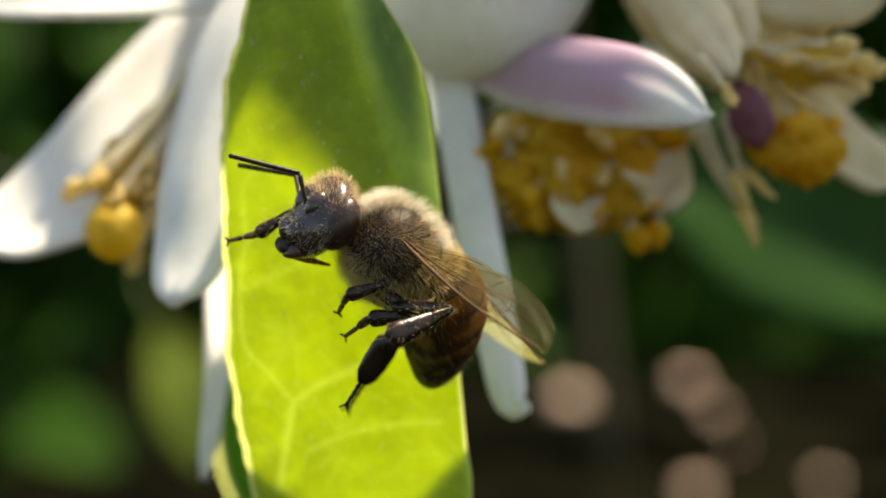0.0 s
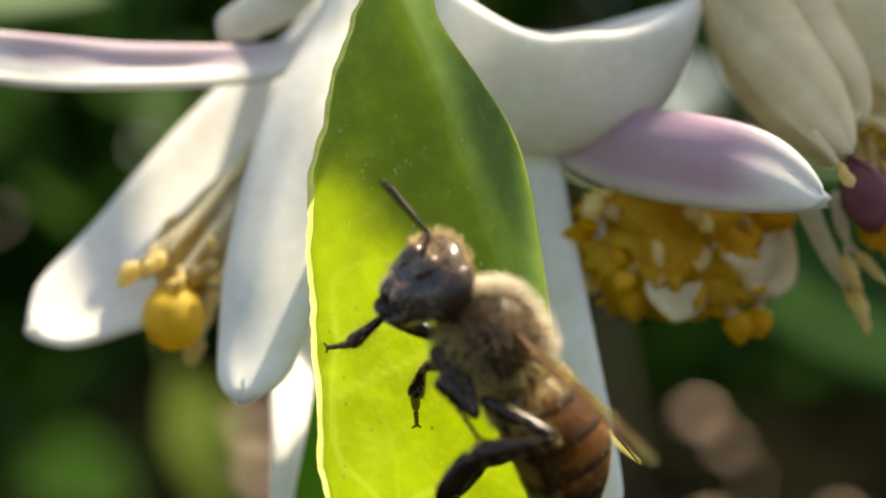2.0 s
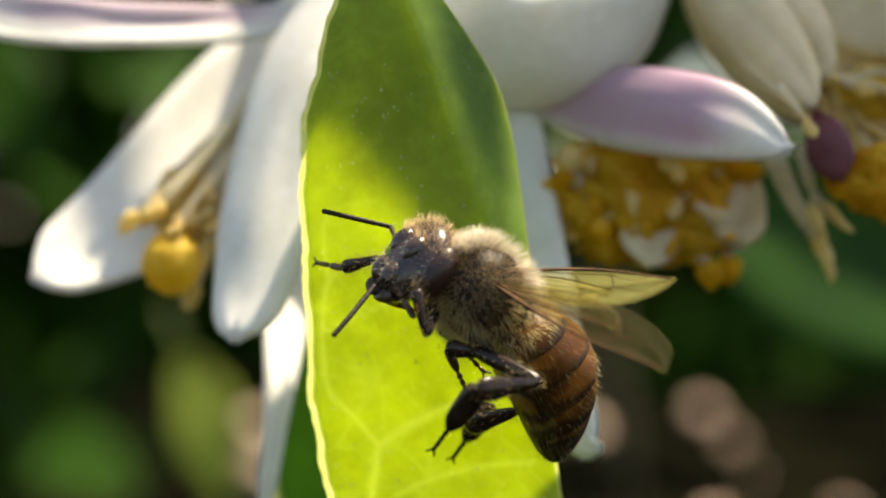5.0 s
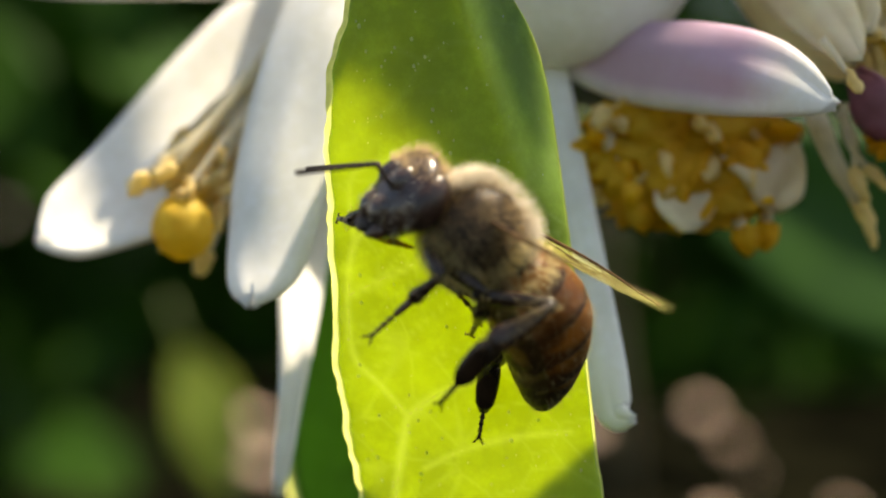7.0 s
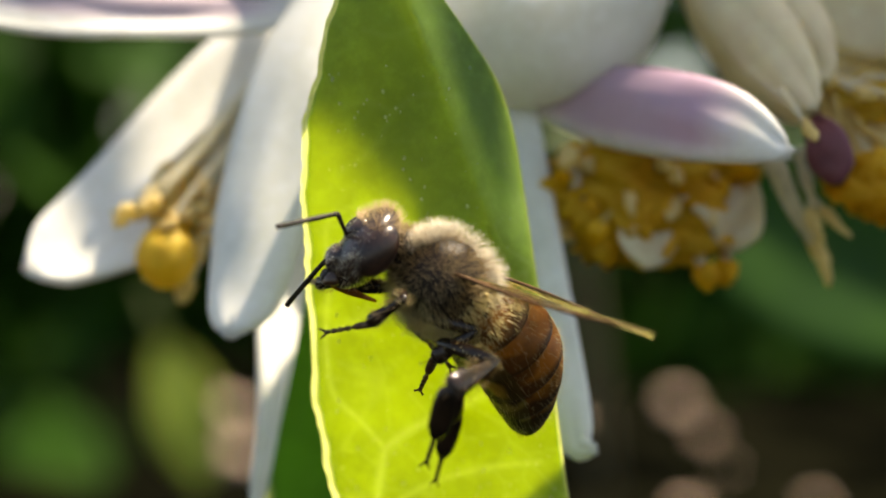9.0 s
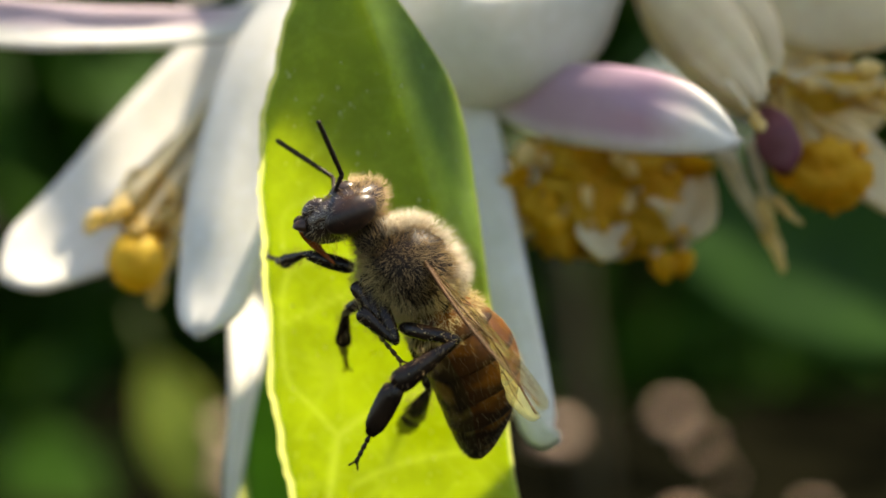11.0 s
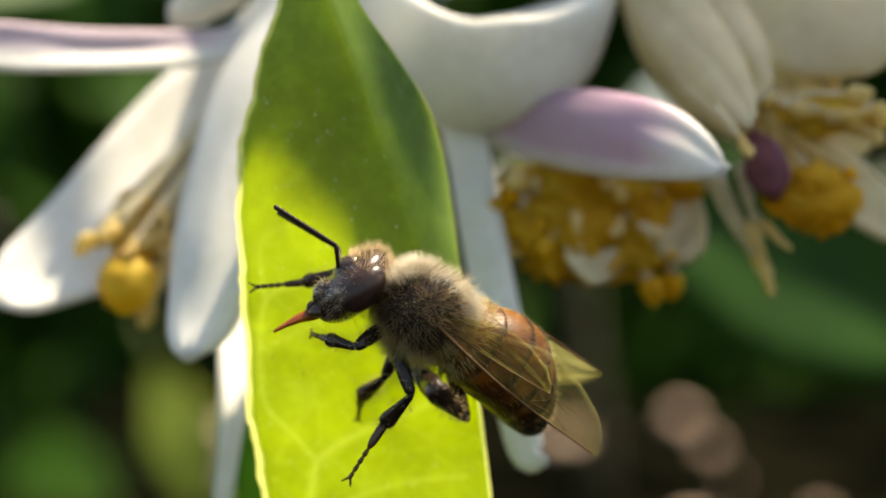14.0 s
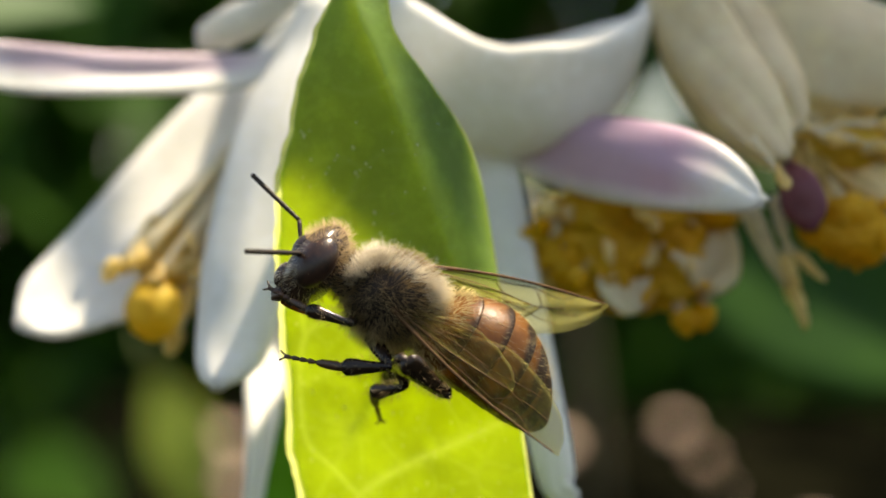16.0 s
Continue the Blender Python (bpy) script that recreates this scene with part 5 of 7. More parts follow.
    mm_rows(bee["ant_far"], [(0, 4.52, 0.17, -0.75, -55.1, -29.2, -44.6), (0.5, 3.99, 0.27, -1.54, -10.8, -39.7, -82.3), (1, 4.39, 0.04, -1.16, -30.5, -36.0, -68.7), (1.5, 4.16, 0.31, -1.39, -36.4, -22.8, -74.1), (2, 4.63, 0.26, -1.00, -61.1, -62.5, -32.0), (2.5, 4.36, -0.12, -1.40, -62.2, -24.3, -45.1), (2.75, 4.33, 0.11, -0.88, -4.1, -44.2, -83.1), (3, 4.30, 0.34, -0.36, 55.7, -26.3, -123.0), (3.25, 4.26, 0.33, -0.84, -6.2, -40.6, -80.7), (3.5, 4.21, 0.31, -1.31, -61.0, -16.9, -46.7), (3.7, 4.14, 0.01, -0.95, -74.1, -6.5, -52.0), (5.8, 3.88, 0.38, -1.25, -43.7, -6.0, -72.8), (6, 3.91, 0.32, -1.36, -35.3, -11.0, -75.3), (6.5, 3.64, 0.44, -1.51, -52.1, -10.4, -64.4), (7, 4.18, 0.20, -1.09, -61.6, -5.4, -61.5), (7.5, 3.98, 0.21, -1.03, -87.6, 10.4, -56.1), (8, 4.38, -0.12, -0.88, -145.9, 20.1, -80.0), (8.5, 4.34, 0.08, -1.13, -82.1, 6.4, -50.1), (8.6, 4.37, -0.00, -1.16, -89.7, 50.4, -24.4), (8.7, 4.39, -0.08, -1.18, 13.9, 76.5, 104.1), (9.75, 4.61, -0.22, -0.80, -74.6, 33.1, -23.1), (10.8, 4.84, -0.35, -0.42, -48.1, -18.7, -65.4), (11, 4.86, -0.42, -0.26, -56.2, -13.9, -63.4), (11.25, 4.82, -0.20, -0.14, -2.5, -25.2, -87.7), (11.5, 4.78, 0.02, -0.01, 51.0, -13.2, -111.6), (11.75, 4.64, -0.17, -0.48, 3.4, -33.4, -87.7), (12, 4.50, -0.35, -0.94, -52.4, -28.2, -53.5), (12.5, 4.18, -0.18, -1.41, -47.9, -31.7, -55.7), (13, 4.46, 0.02, -0.92, -82.3, 14.4, -37.6), (13.5, 4.33, -0.02, -1.10, -33.4, 2.9, -81.7), (14, 4.25, 0.00, -0.82, -33.5, -4.6, -66.5), (14.5, 4.30, -0.23, -1.06, -78.3, -26.6, -2.2), (14.75, 4.17, -0.28, -1.20, -79.7, 13.1, 5.4), (15, 4.03, -0.34, -1.34, -74.1, 52.5, 16.2), (15.25, 4.26, -0.29, -1.13, -79.2, 20.7, -12.4), (15.5, 4.48, -0.25, -0.93, -68.9, -9.6, -36.7), (16, 4.53, -0.23, -0.65, -28.1, -23.4, -54.3)])
    turn_rows(bee["flag_far"], (1.85, 0.00, 0.00), [(0, -29.6, 13.2, 57.4), (0.5, -29.7, 11.1, 28.0), (1, -52.2, 31.3, 35.2), (1.5, -62.0, 8.5, 53.6), (2, -15.9, 33.9, 58.5), (2.5, -37.3, 12.2, 64.8), (3, -38.5, 27.6, 124.4), (3.5, -39.0, 11.6, 62.9), (3.7, -41.8, -26.9, 59.6), (5.8, -58.6, -6.8, 58.8), (6, -65.0, 5.8, 75.4), (6.5, -56.5, 5.0, 65.0), (7, -54.8, -4.7, 69.0), (7.5, -40.4, -15.3, 44.4), (8, -35.5, -71.9, 37.6), (8.5, -44.7, -1.2, 56.2), (8.6, -17.1, 18.0, 23.1), (8.7, -0.4, 48.3, -4.7), (9.75, -24.4, 21.2, 27.8), (10.8, -57.2, 10.4, 65.3), (11, -46.2, -26.1, 57.5), (11.25, -61.0, 4.7, 77.0), (11.5, -66.4, 38.3, 91.5), (12, -42.6, 16.6, 58.7), (12.5, -41.0, -5.0, 93.0), (13, -35.3, -3.7, 61.5), (13.5, -81.7, 12.7, 48.9), (14, -46.6, -29.2, 70.3), (14.25, -18.4, 7.1, 49.2), (14.5, 3.5, 48.5, 45.0), (15, 4.9, 35.6, 46.8), (15.5, -24.7, 8.4, 40.9), (16, -12.1, 4.1, 39.0)])
    mm_rows(bee["abdomen"], [(0, -0.68, 0.63, 0.47, 0.0, -34.0, 43.0), (0.5, -1.35, 0.00, -0.30, 0.0, -22.3, 5.2), (1, -1.35, 0.00, -0.30, -0.0, -25.5, 9.6), (1.5, -1.35, 0.00, -0.30, 0.0, -10.8, 20.4), (2, -1.35, 0.00, -0.30, 0.0, -10.2, 13.9), (2.5, -1.35, 0.00, -0.30, 0.0, -12.8, 21.1), (3, -1.35, 0.00, -0.30, -0.0, -11.4, 19.1), (3.5, -1.35, 0.00, -0.30, -0.0, 3.4, 24.9), (3.7, -1.81, 0.07, -0.40, -0.0, -6.8, 2.6), (5.8, -0.80, 0.36, 0.16, 0.0, -28.6, 33.2), (6, -1.35, 0.00, -0.30, 0.0, -32.0, 9.4), (6.5, -1.35, 0.00, -0.30, 0.0, -29.8, 18.4), (7, -1.25, 0.06, -0.24, 0.0, -21.2, 29.8), (7.5, -1.16, 0.12, -0.17, 0.0, -24.7, 31.4), (8, -1.79, 0.08, -0.58, 0.0, -26.4, 2.9), (8.5, -1.35, 0.00, -0.30, -0.0, -28.0, 23.1), (8.7, -1.09, 0.16, -0.12, -0.0, -23.7, 32.1), (10.8, -1.35, 0.00, -0.30, 0.0, -0.2, 14.1), (11, -1.35, 0.00, -0.30, 0.0, -17.0, 15.3), (11.5, -2.24, 0.17, -0.73, -0.0, -20.5, -0.9), (12, -2.25, 0.18, -0.70, -0.0, -18.4, -5.6), (12.5, -2.21, 0.18, -0.77, -0.0, -21.9, -12.0), (13, -1.35, 0.00, -0.30, 0.0, -41.9, 14.0), (13.5, -1.35, 0.00, -0.30, -0.0, -34.6, 17.6), (14, -0.90, 0.21, -0.10, 0.0, -16.2, 25.5), (14.5, -1.35, 0.00, -0.30, 0.0, -30.3, 11.9), (15, -1.35, 0.00, -0.30, -0.0, -18.1, 4.2), (15.5, -1.51, 0.02, -0.33, -0.0, -8.8, 2.9), (16, -1.35, 0.00, -0.30, -0.0, -13.9, 7.7)])
    turn_rows(bee["wing_near"], (-0.20, 1.60, 1.05), [(0, 42.2, -176.1, -37.3), (0.5, 2.5, -171.6, -38.1), (1, -0.6, -174.7, -33.3), (1.5, 6.0, -174.5, -37.3), (2, 19.9, -173.5, -48.3), (2.5, 3.2, -167.5, -32.2), (3, 5.5, -173.6, -28.5), (3.5, 52.5, -170.1, -16.8), (3.7, 9.5, -171.4, -30.4), (5.8, 71.0, -152.8, -36.9), (6, -13.2, -145.4, 12.2), (6.5, 14.2, -151.1, -41.7), (7, 5.5, -161.0, -40.9), (7.5, 4.3, -158.8, -33.8), (8, 12.6, -166.2, 17.8), (8.5, 11.5, -166.5, -44.6), (8.7, 8.3, -154.4, -29.0), (10.8, 48.3, -173.3, -31.7), (11, 12.2, -179.8, -36.5), (11.5, 13.9, 179.6, -27.7), (12, 16.0, 174.9, 11.8), (12.5, 10.2, -178.6, -40.3), (13, 56.2, 172.0, 9.7), (13.5, 52.1, 175.2, -9.2), (14, 46.8, 176.2, -3.6), (14.5, 33.3, -176.5, -6.4), (15, 8.9, -150.7, -23.5), (15.5, 48.6, -172.4, -4.0), (16, 28.6, 174.8, -13.3)])
    mm_rows(bee["hwing_near"], [(0, 0.01, 1.43, 1.14, 41.8, -172.3, -33.1), (0.5, -0.03, 1.38, 1.06, 1.7, -171.3, -32.3), (1, 0.02, 1.43, 1.08, -1.1, -174.8, -27.6), (1.5, -0.02, 1.39, 1.08, 5.4, -173.9, -31.5), (2, -0.03, 1.38, 1.09, 19.2, -171.6, -42.9), (2.5, -0.00, 1.40, 1.05, 2.0, -167.3, -26.3), (3, 0.04, 1.45, 1.07, 4.8, -173.2, -22.7), (3.5, 0.06, 1.54, 1.14, 51.8, -165.6, -13.2), (3.7, 0.04, 1.46, 1.08, 8.5, -170.5, -24.7), (5.8, 0.05, 1.48, 1.05, 69.9, -147.4, -34.7), (6, 0.02, 1.47, 0.93, -16.9, -146.8, 18.8), (6.5, -0.03, 1.39, 0.98, 11.0, -149.9, -35.3), (7, -0.03, 1.38, 1.02, 3.5, -160.5, -34.8), (7.5, 0.00, 1.40, 1.01, 2.0, -158.5, -27.7), (8, 0.05, 1.48, 1.07, 11.3, -165.1, 23.5), (8.5, -0.02, 1.38, 1.06, 10.2, -165.5, -38.8), (8.7, 0.04, 1.46, 0.99, 5.5, -153.7, -22.6), (10.8, 0.04, 1.48, 1.14, 47.7, -169.1, -27.9), (11, 0.00, 1.42, 1.13, 12.1, -178.7, -30.9), (11.5, 0.03, 1.47, 1.14, 13.8, -179.1, -22.2), (12, 0.03, 1.47, 1.14, 16.3, 176.5, 17.3), (12.5, -0.03, 1.39, 1.12, 10.0, -177.6, -34.6), (13, 0.03, 1.54, 1.19, 56.5, 176.8, 12.9), (13.5, 0.03, 1.53, 1.20, 52.3, 179.7, -5.7), (14, 0.04, 1.52, 1.18, 46.9, -179.7, 0.3), (14.5, 0.05, 1.50, 1.14, 32.9, -173.4, -1.6), (15, 0.04, 1.47, 0.97, 5.8, -149.8, -17.0), (15.5, 0.06, 1.54, 1.14, 47.9, -168.1, -0.1), (16, 0.01, 1.47, 1.17, 29.0, 177.5, -8.3)])
    turn_rows(bee["wing_far"], (-0.20, -1.60, 1.05), [(0, -36.1, 12.6, -160.9), (0.5, -17.5, -4.1, -153.1), (1, -9.0, -3.0, 149.9), (1.5, -7.0, -7.4, -164.4), (2, -18.0, -5.7, -152.0), (2.5, -12.3, -6.0, -161.6), (3, -4.3, -9.6, 149.4), (3.5, -41.0, -9.4, 151.2), (3.7, -6.3, -7.4, 149.8), (4.75, -59.5, -28.2, -149.1), (5.8, -111.5, -25.4, -117.3), (6, -5.1, -34.4, 148.6), (6.5, -33.6, -17.8, -147.1), (7, -28.1, -8.1, -148.5), (7.5, -25.7, -11.0, -154.7), (8, -17.5, -14.0, 150.6), (8.5, -29.7, 0.5, -145.2), (8.7, -1.5, -21.1, 151.3), (10.8, -34.8, 1.3, -160.4), (11, -33.2, 4.3, 150.1), (11.5, -32.6, 3.0, 150.1), (12, -33.1, 3.8, 149.6), (12.5, -21.5, 8.3, -153.2), (13, -58.6, 15.4, -152.3), (13.5, -67.5, 9.0, -156.1), (14, -92.6, 8.8, -153.8), (14.5, -73.1, -28.0, -126.9), (15, -3.4, -26.4, 151.5), (15.5, -74.7, -14.5, -134.4), (16, -112.7, -0.3, -154.8)])
    mm_rows(bee["hwing_far"], [(0, 0.07, -1.65, 0.98, -34.9, 15.9, -156.0), (0.5, 0.06, -1.63, 0.95, -17.8, -2.4, -147.6), (1, 0.03, -1.74, 0.97, -9.3, -2.1, 155.5), (1.5, 0.03, -1.74, 0.96, -7.7, -6.7, -158.8), (2, 0.06, -1.61, 0.94, -18.5, -3.9, -146.7), (2.5, 0.04, -1.70, 0.95, -12.8, -4.8, -156.0), (3, 0.02, -1.74, 0.94, -5.3, -9.1, 155.3), (3.5, 0.03, -1.67, 0.90, -41.7, -5.7, 155.6), (3.7, 0.03, -1.74, 0.95, -7.0, -6.7, 155.5), (4.75, -0.08, -1.57, 0.90, -60.8, -23.2, -146.0), (5.8, -0.19, -1.41, 0.84, -110.7, -20.1, -119.5), (6, -0.05, -1.70, 0.83, -9.0, -33.6, 155.4), (6.5, 0.01, -1.59, 0.86, -35.0, -14.6, -142.3), (7, 0.04, -1.59, 0.91, -28.7, -5.4, -143.5), (7.5, 0.04, -1.64, 0.90, -26.5, -8.4, -149.5), (8, 0.01, -1.71, 0.90, -18.8, -12.3, 156.2), (8.5, 0.06, -1.55, 0.94, -29.6, 3.3, -140.3), (8.7, 0.00, -1.73, 0.90, -3.6, -20.9, 157.3), (10.8, 0.05, -1.65, 0.94, -34.6, 4.6, -155.7), (11, 0.05, -1.71, 0.98, -32.8, 7.4, 155.0), (11.5, 0.05, -1.71, 0.97, -32.2, 6.1, 154.9), (12, 0.05, -1.71, 0.98, -32.7, 6.9, 154.4), (12.5, 0.08, -1.61, 0.99, -20.6, 10.3, -147.9), (13, 0.06, -1.52, 0.99, -57.7, 20.2, -149.1), (13.5, 0.05, -1.53, 0.95, -67.0, 14.3, -153.9), (14, 0.02, -1.46, 0.95, -92.7, 14.5, -154.1), (14.5, -0.11, -1.49, 0.81, -73.9, -22.6, -125.1), (15, -0.02, -1.71, 0.86, -6.2, -26.0, 157.8), (15.5, -0.06, -1.48, 0.84, -75.0, -8.9, -132.9), (16, 0.00, -1.48, 0.90, 67.2, 175.0, 23.0)])
    mm_rows(bee["front_near"], [(0, 1.20, 0.75, -1.45, 85.4, -13.9, 155.9), (0.5, 1.20, 0.75, -1.45, 73.6, 24.1, 153.4), (1, 1.20, 0.75, -1.45, 73.6, 24.1, 153.4), (1.5, 1.20, 0.75, -1.45, 78.5, 24.1, 153.4), (2, 1.20, 0.75, -1.45, 78.5, 24.1, 153.4), (2.5, 1.20, 0.75, -1.45, 73.6, 24.1, 153.4), (3, 1.20, 0.75, -1.45, 83.3, 6.5, 134.3), (3.5, 1.20, 0.75, -1.45, 69.0, 24.1, 153.4), (3.6, 1.20, 0.75, -1.45, -15.8, 42.8, 95.1), (3.7, 1.20, 0.75, -1.45, -78.5, 0.1, 64.0), (4.4, 1.20, 0.75, -1.45, -31.9, 24.7, 82.6), (5.1, 1.20, 0.75, -1.45, 25.2, 25.2, 116.4), (5.8, 1.20, 0.75, -1.45, 72.4, 1.3, 135.9), (6, 1.06, 0.77, -1.53, 69.6, 26.1, 155.8), (6.5, 1.20, 0.75, -1.45, 79.7, -2.9, 143.5), (7, 1.20, 0.75, -1.45, 62.3, 11.4, 128.5), (7.5, 1.20, 0.75, -1.45, 79.0, -5.2, 119.6), (8, 1.20, 0.75, -1.45, 40.8, 0.6, 94.9), (8.5, 1.20, 0.75, -1.45, 92.5, -11.5, 109.9), (8.7, 1.20, 0.75, -1.45, 82.6, -8.9, 99.6), (9.75, 1.20, 0.75, -1.45, 145.9, -20.6, 94.0), (10.8, 1.20, 0.75, -1.45, -147.3, -20.6, 80.2), (10.87, 1.20, 0.75, -1.45, 158.7, -30.1, 116.9), (10.93, 1.20, 0.75, -1.45, 110.5, -9.6, 146.5), (11, 1.20, 0.75, -1.45, 73.6, 24.1, 153.4), (11.5, 0.13, 0.74, -1.18, 88.9, -15.5, 165.9), (12, 1.20, 0.75, -1.45, 127.0, -19.1, 107.7), (12.25, 1.20, 0.75, -1.45, 95.9, -2.8, 135.8), (12.5, 1.20, 0.75, -1.45, 73.6, 24.1, 153.4), (13, 1.20, 0.75, -1.45, 73.9, -0.7, 155.3), (13.25, 1.20, 0.75, -1.45, 13.8, 18.0, 116.5), (13.5, 1.20, 0.75, -1.45, -43.9, -6.4, 81.4), (14, 1.20, 0.75, -1.45, -17.2, 6.4, 78.6), (14.25, 1.20, 0.75, -1.45, 23.2, 4.6, 92.8), (14.5, 1.20, 0.75, -1.45, 62.1, -5.7, 102.4), (14.75, 1.20, 0.75, -1.45, 99.6, -11.4, 103.1), (15, 1.20, 0.75, -1.45, 137.9, -16.3, 100.0), (15.25, 1.20, 0.75, -1.45, 70.1, -1.4, 103.3), (15.5, 1.20, 0.75, -1.45, 2.1, 7.2, 90.7), (16, 1.20, 0.75, -1.45, 30.2, -36.1, 93.0)])
    turn_rows(bee["front_near_tibia"], (2.30, 0.00, 0.00), [(0, -18.1, -21.8, -134.1), (0.5, -6.2, -8.1, -163.6), (1, -6.2, -8.1, -163.6), (1.5, -6.5, -9.4, -164.3), (2, -6.5, -9.4, -164.3), (2.5, -6.2, -8.1, -163.6), (3, -36.6, -31.6, -123.1), (3.5, -5.7, -6.7, -163.0), (3.7, 47.4, -5.0, 142.1), (4.75, 1.1, -32.6, -151.6), (5.8, -42.5, -1.9, -87.5), (6, -15.4, 3.6, -68.5), (6.5, -36.5, -4.7, -92.1), (7, -61.7, 40.0, -111.2), (7.5, -59.9, 5.9, -84.4), (8, -110.0, 33.3, -133.0), (8.5, -60.3, -16.2, -121.3), (8.7, -77.0, -4.4, -118.3), (9.75, -27.8, -49.7, -159.0), (10.8, 53.2, -31.0, 127.2), (11, -6.2, -8.1, -163.6), (11.5, -10.8, -13.6, -133.0), (12, -18.7, -29.3, -163.7), (12.5, -6.2, -8.1, -163.6), (13, -17.0, -19.4, -134.2), (13.25, -44.0, 29.2, -85.6), (13.5, 22.3, 72.4, 22.8), (14, -87.1, 52.5, -120.4), (14.5, -76.4, -3.4, -86.1), (15, -72.3, -47.3, -100.4), (15.25, -91.0, 18.9, -99.8), (15.5, -169.1, 72.5, -170.7), (15.75, -97.2, 32.3, -103.5), (16, -83.1, -20.0, -97.6)])
    mm_rows(bee["front_near_tarsus"], [(0, 1.01, -1.33, 0.74, -40.4, 48.7, -131.3), (0.25, 0.70, -0.95, 0.51, -0.0, 47.6, -42.7), (0.5, 0.40, -0.56, 0.28, 7.0, 21.6, 19.3), (1, 0.40, -0.56, 0.28, 7.0, 21.6, 19.3), (1.5, 0.40, -0.53, 0.33, 7.0, 23.1, 17.4), (2, 0.40, -0.53, 0.33, 7.0, 23.1, 17.4), (2.5, 0.40, -0.56, 0.28, 7.0, 21.6, 19.3), (2.67, 0.72, -0.85, 0.54, -7.0, 35.7, -34.4), (2.83, 1.05, -1.14, 0.79, -29.5, 33.0, -94.1), (3, 1.37, -1.43, 1.05, -38.6, 16.2, -144.8), (3.17, 1.05, -1.14, 0.78, -28.9, 32.8, -93.1), (3.33, 0.72, -0.86, 0.51, -6.4, 34.7, -32.8), (3.5, 0.40, -0.58, 0.23, 6.8, 20.0, 20.9), (3.6, 0.56, 0.32, 0.21, 36.1, 33.6, 88.3), (3.7, 0.73, 1.23, 0.18, 61.1, 14.9, 152.6), (4.4, 1.28, 0.15, 0.14, 24.1, -6.5, -172.4), (5.1, 1.84, -0.92, 0.10, -17.9, 0.2, -132.1), (5.8, 2.39, -2.00, 0.07, -49.5, 30.1, -103.0), (6, 3.03, -1.86, -0.13, -16.8, 24.7, -73.0), (6.5, 2.23, -1.99, 0.16, -35.6, 2.1, -105.6), (7, 1.75, -1.43, -1.29, -43.1, 14.0, -70.9), (7.5, 2.49, -1.98, -0.20, -60.5, -5.7, -89.0), (8, 1.16, -1.22, -1.10, -86.8, 22.0, -100.2), (8.5, 1.30, -1.64, 0.56, -66.3, -44.0, -104.1), (8.7, 1.35, -1.76, 0.15, -71.6, -28.9, -110.2), (9.75, 1.31, -0.20, 0.59, -7.3, -72.2, -179.8), (10.8, 1.26, 1.37, 1.03, 71.2, -33.5, 96.4), (10.9, 0.83, 0.40, 0.66, 48.9, 4.9, 65.9), (11, 0.40, -0.56, 0.28, 7.0, 21.6, 19.3), (11.25, 0.69, -0.99, 0.38, -16.1, 10.3, -57.6), (11.5, 0.97, -1.42, 0.47, -11.7, -14.2, -128.2), (12, 0.63, -0.49, 0.98, 1.2, -10.7, 179.3), (12.17, 0.55, -0.51, 0.75, 14.6, -4.1, 125.7), (12.33, 0.48, -0.54, 0.51, 17.4, 10.6, 74.0), (12.5, 0.40, -0.56, 0.28, 7.0, 21.6, 19.3), (12.67, 0.60, -0.82, 0.41, 13.7, 32.5, -36.0), (12.83, 0.79, -1.09, 0.54, 5.8, 43.1, -99.1), (13, 0.99, -1.35, 0.66, -10.9, 41.7, -168.7), (13.17, 1.61, -0.82, -0.19, -35.3, 46.6, -137.6), (13.33, 2.23, -0.30, -1.05, -56.1, 60.0, -106.3), (13.5, 2.86, 0.23, -1.91, -61.5, 78.0, -63.3), (14, 1.68, -1.05, -1.59, -113.9, 51.6, -149.7), (14.25, 2.06, -1.52, -0.73, -82.7, 14.0, -111.0), (14.5, 2.44, -1.99, 0.12, -77.5, -31.0, -91.3), (15, 2.05, -1.33, 1.47, -41.4, -50.9, -138.6), (15.25, 1.88, -0.72, -0.22, -80.5, -1.5, -123.7), (15.5, 1.71, -0.10, -1.91, -121.3, 45.5, -145.6), (15.75, 1.88, -0.98, -0.61, -90.7, 12.3, -123.8), (16, 2.05, -1.86, 0.68, -71.6, -25.5, -120.1)])
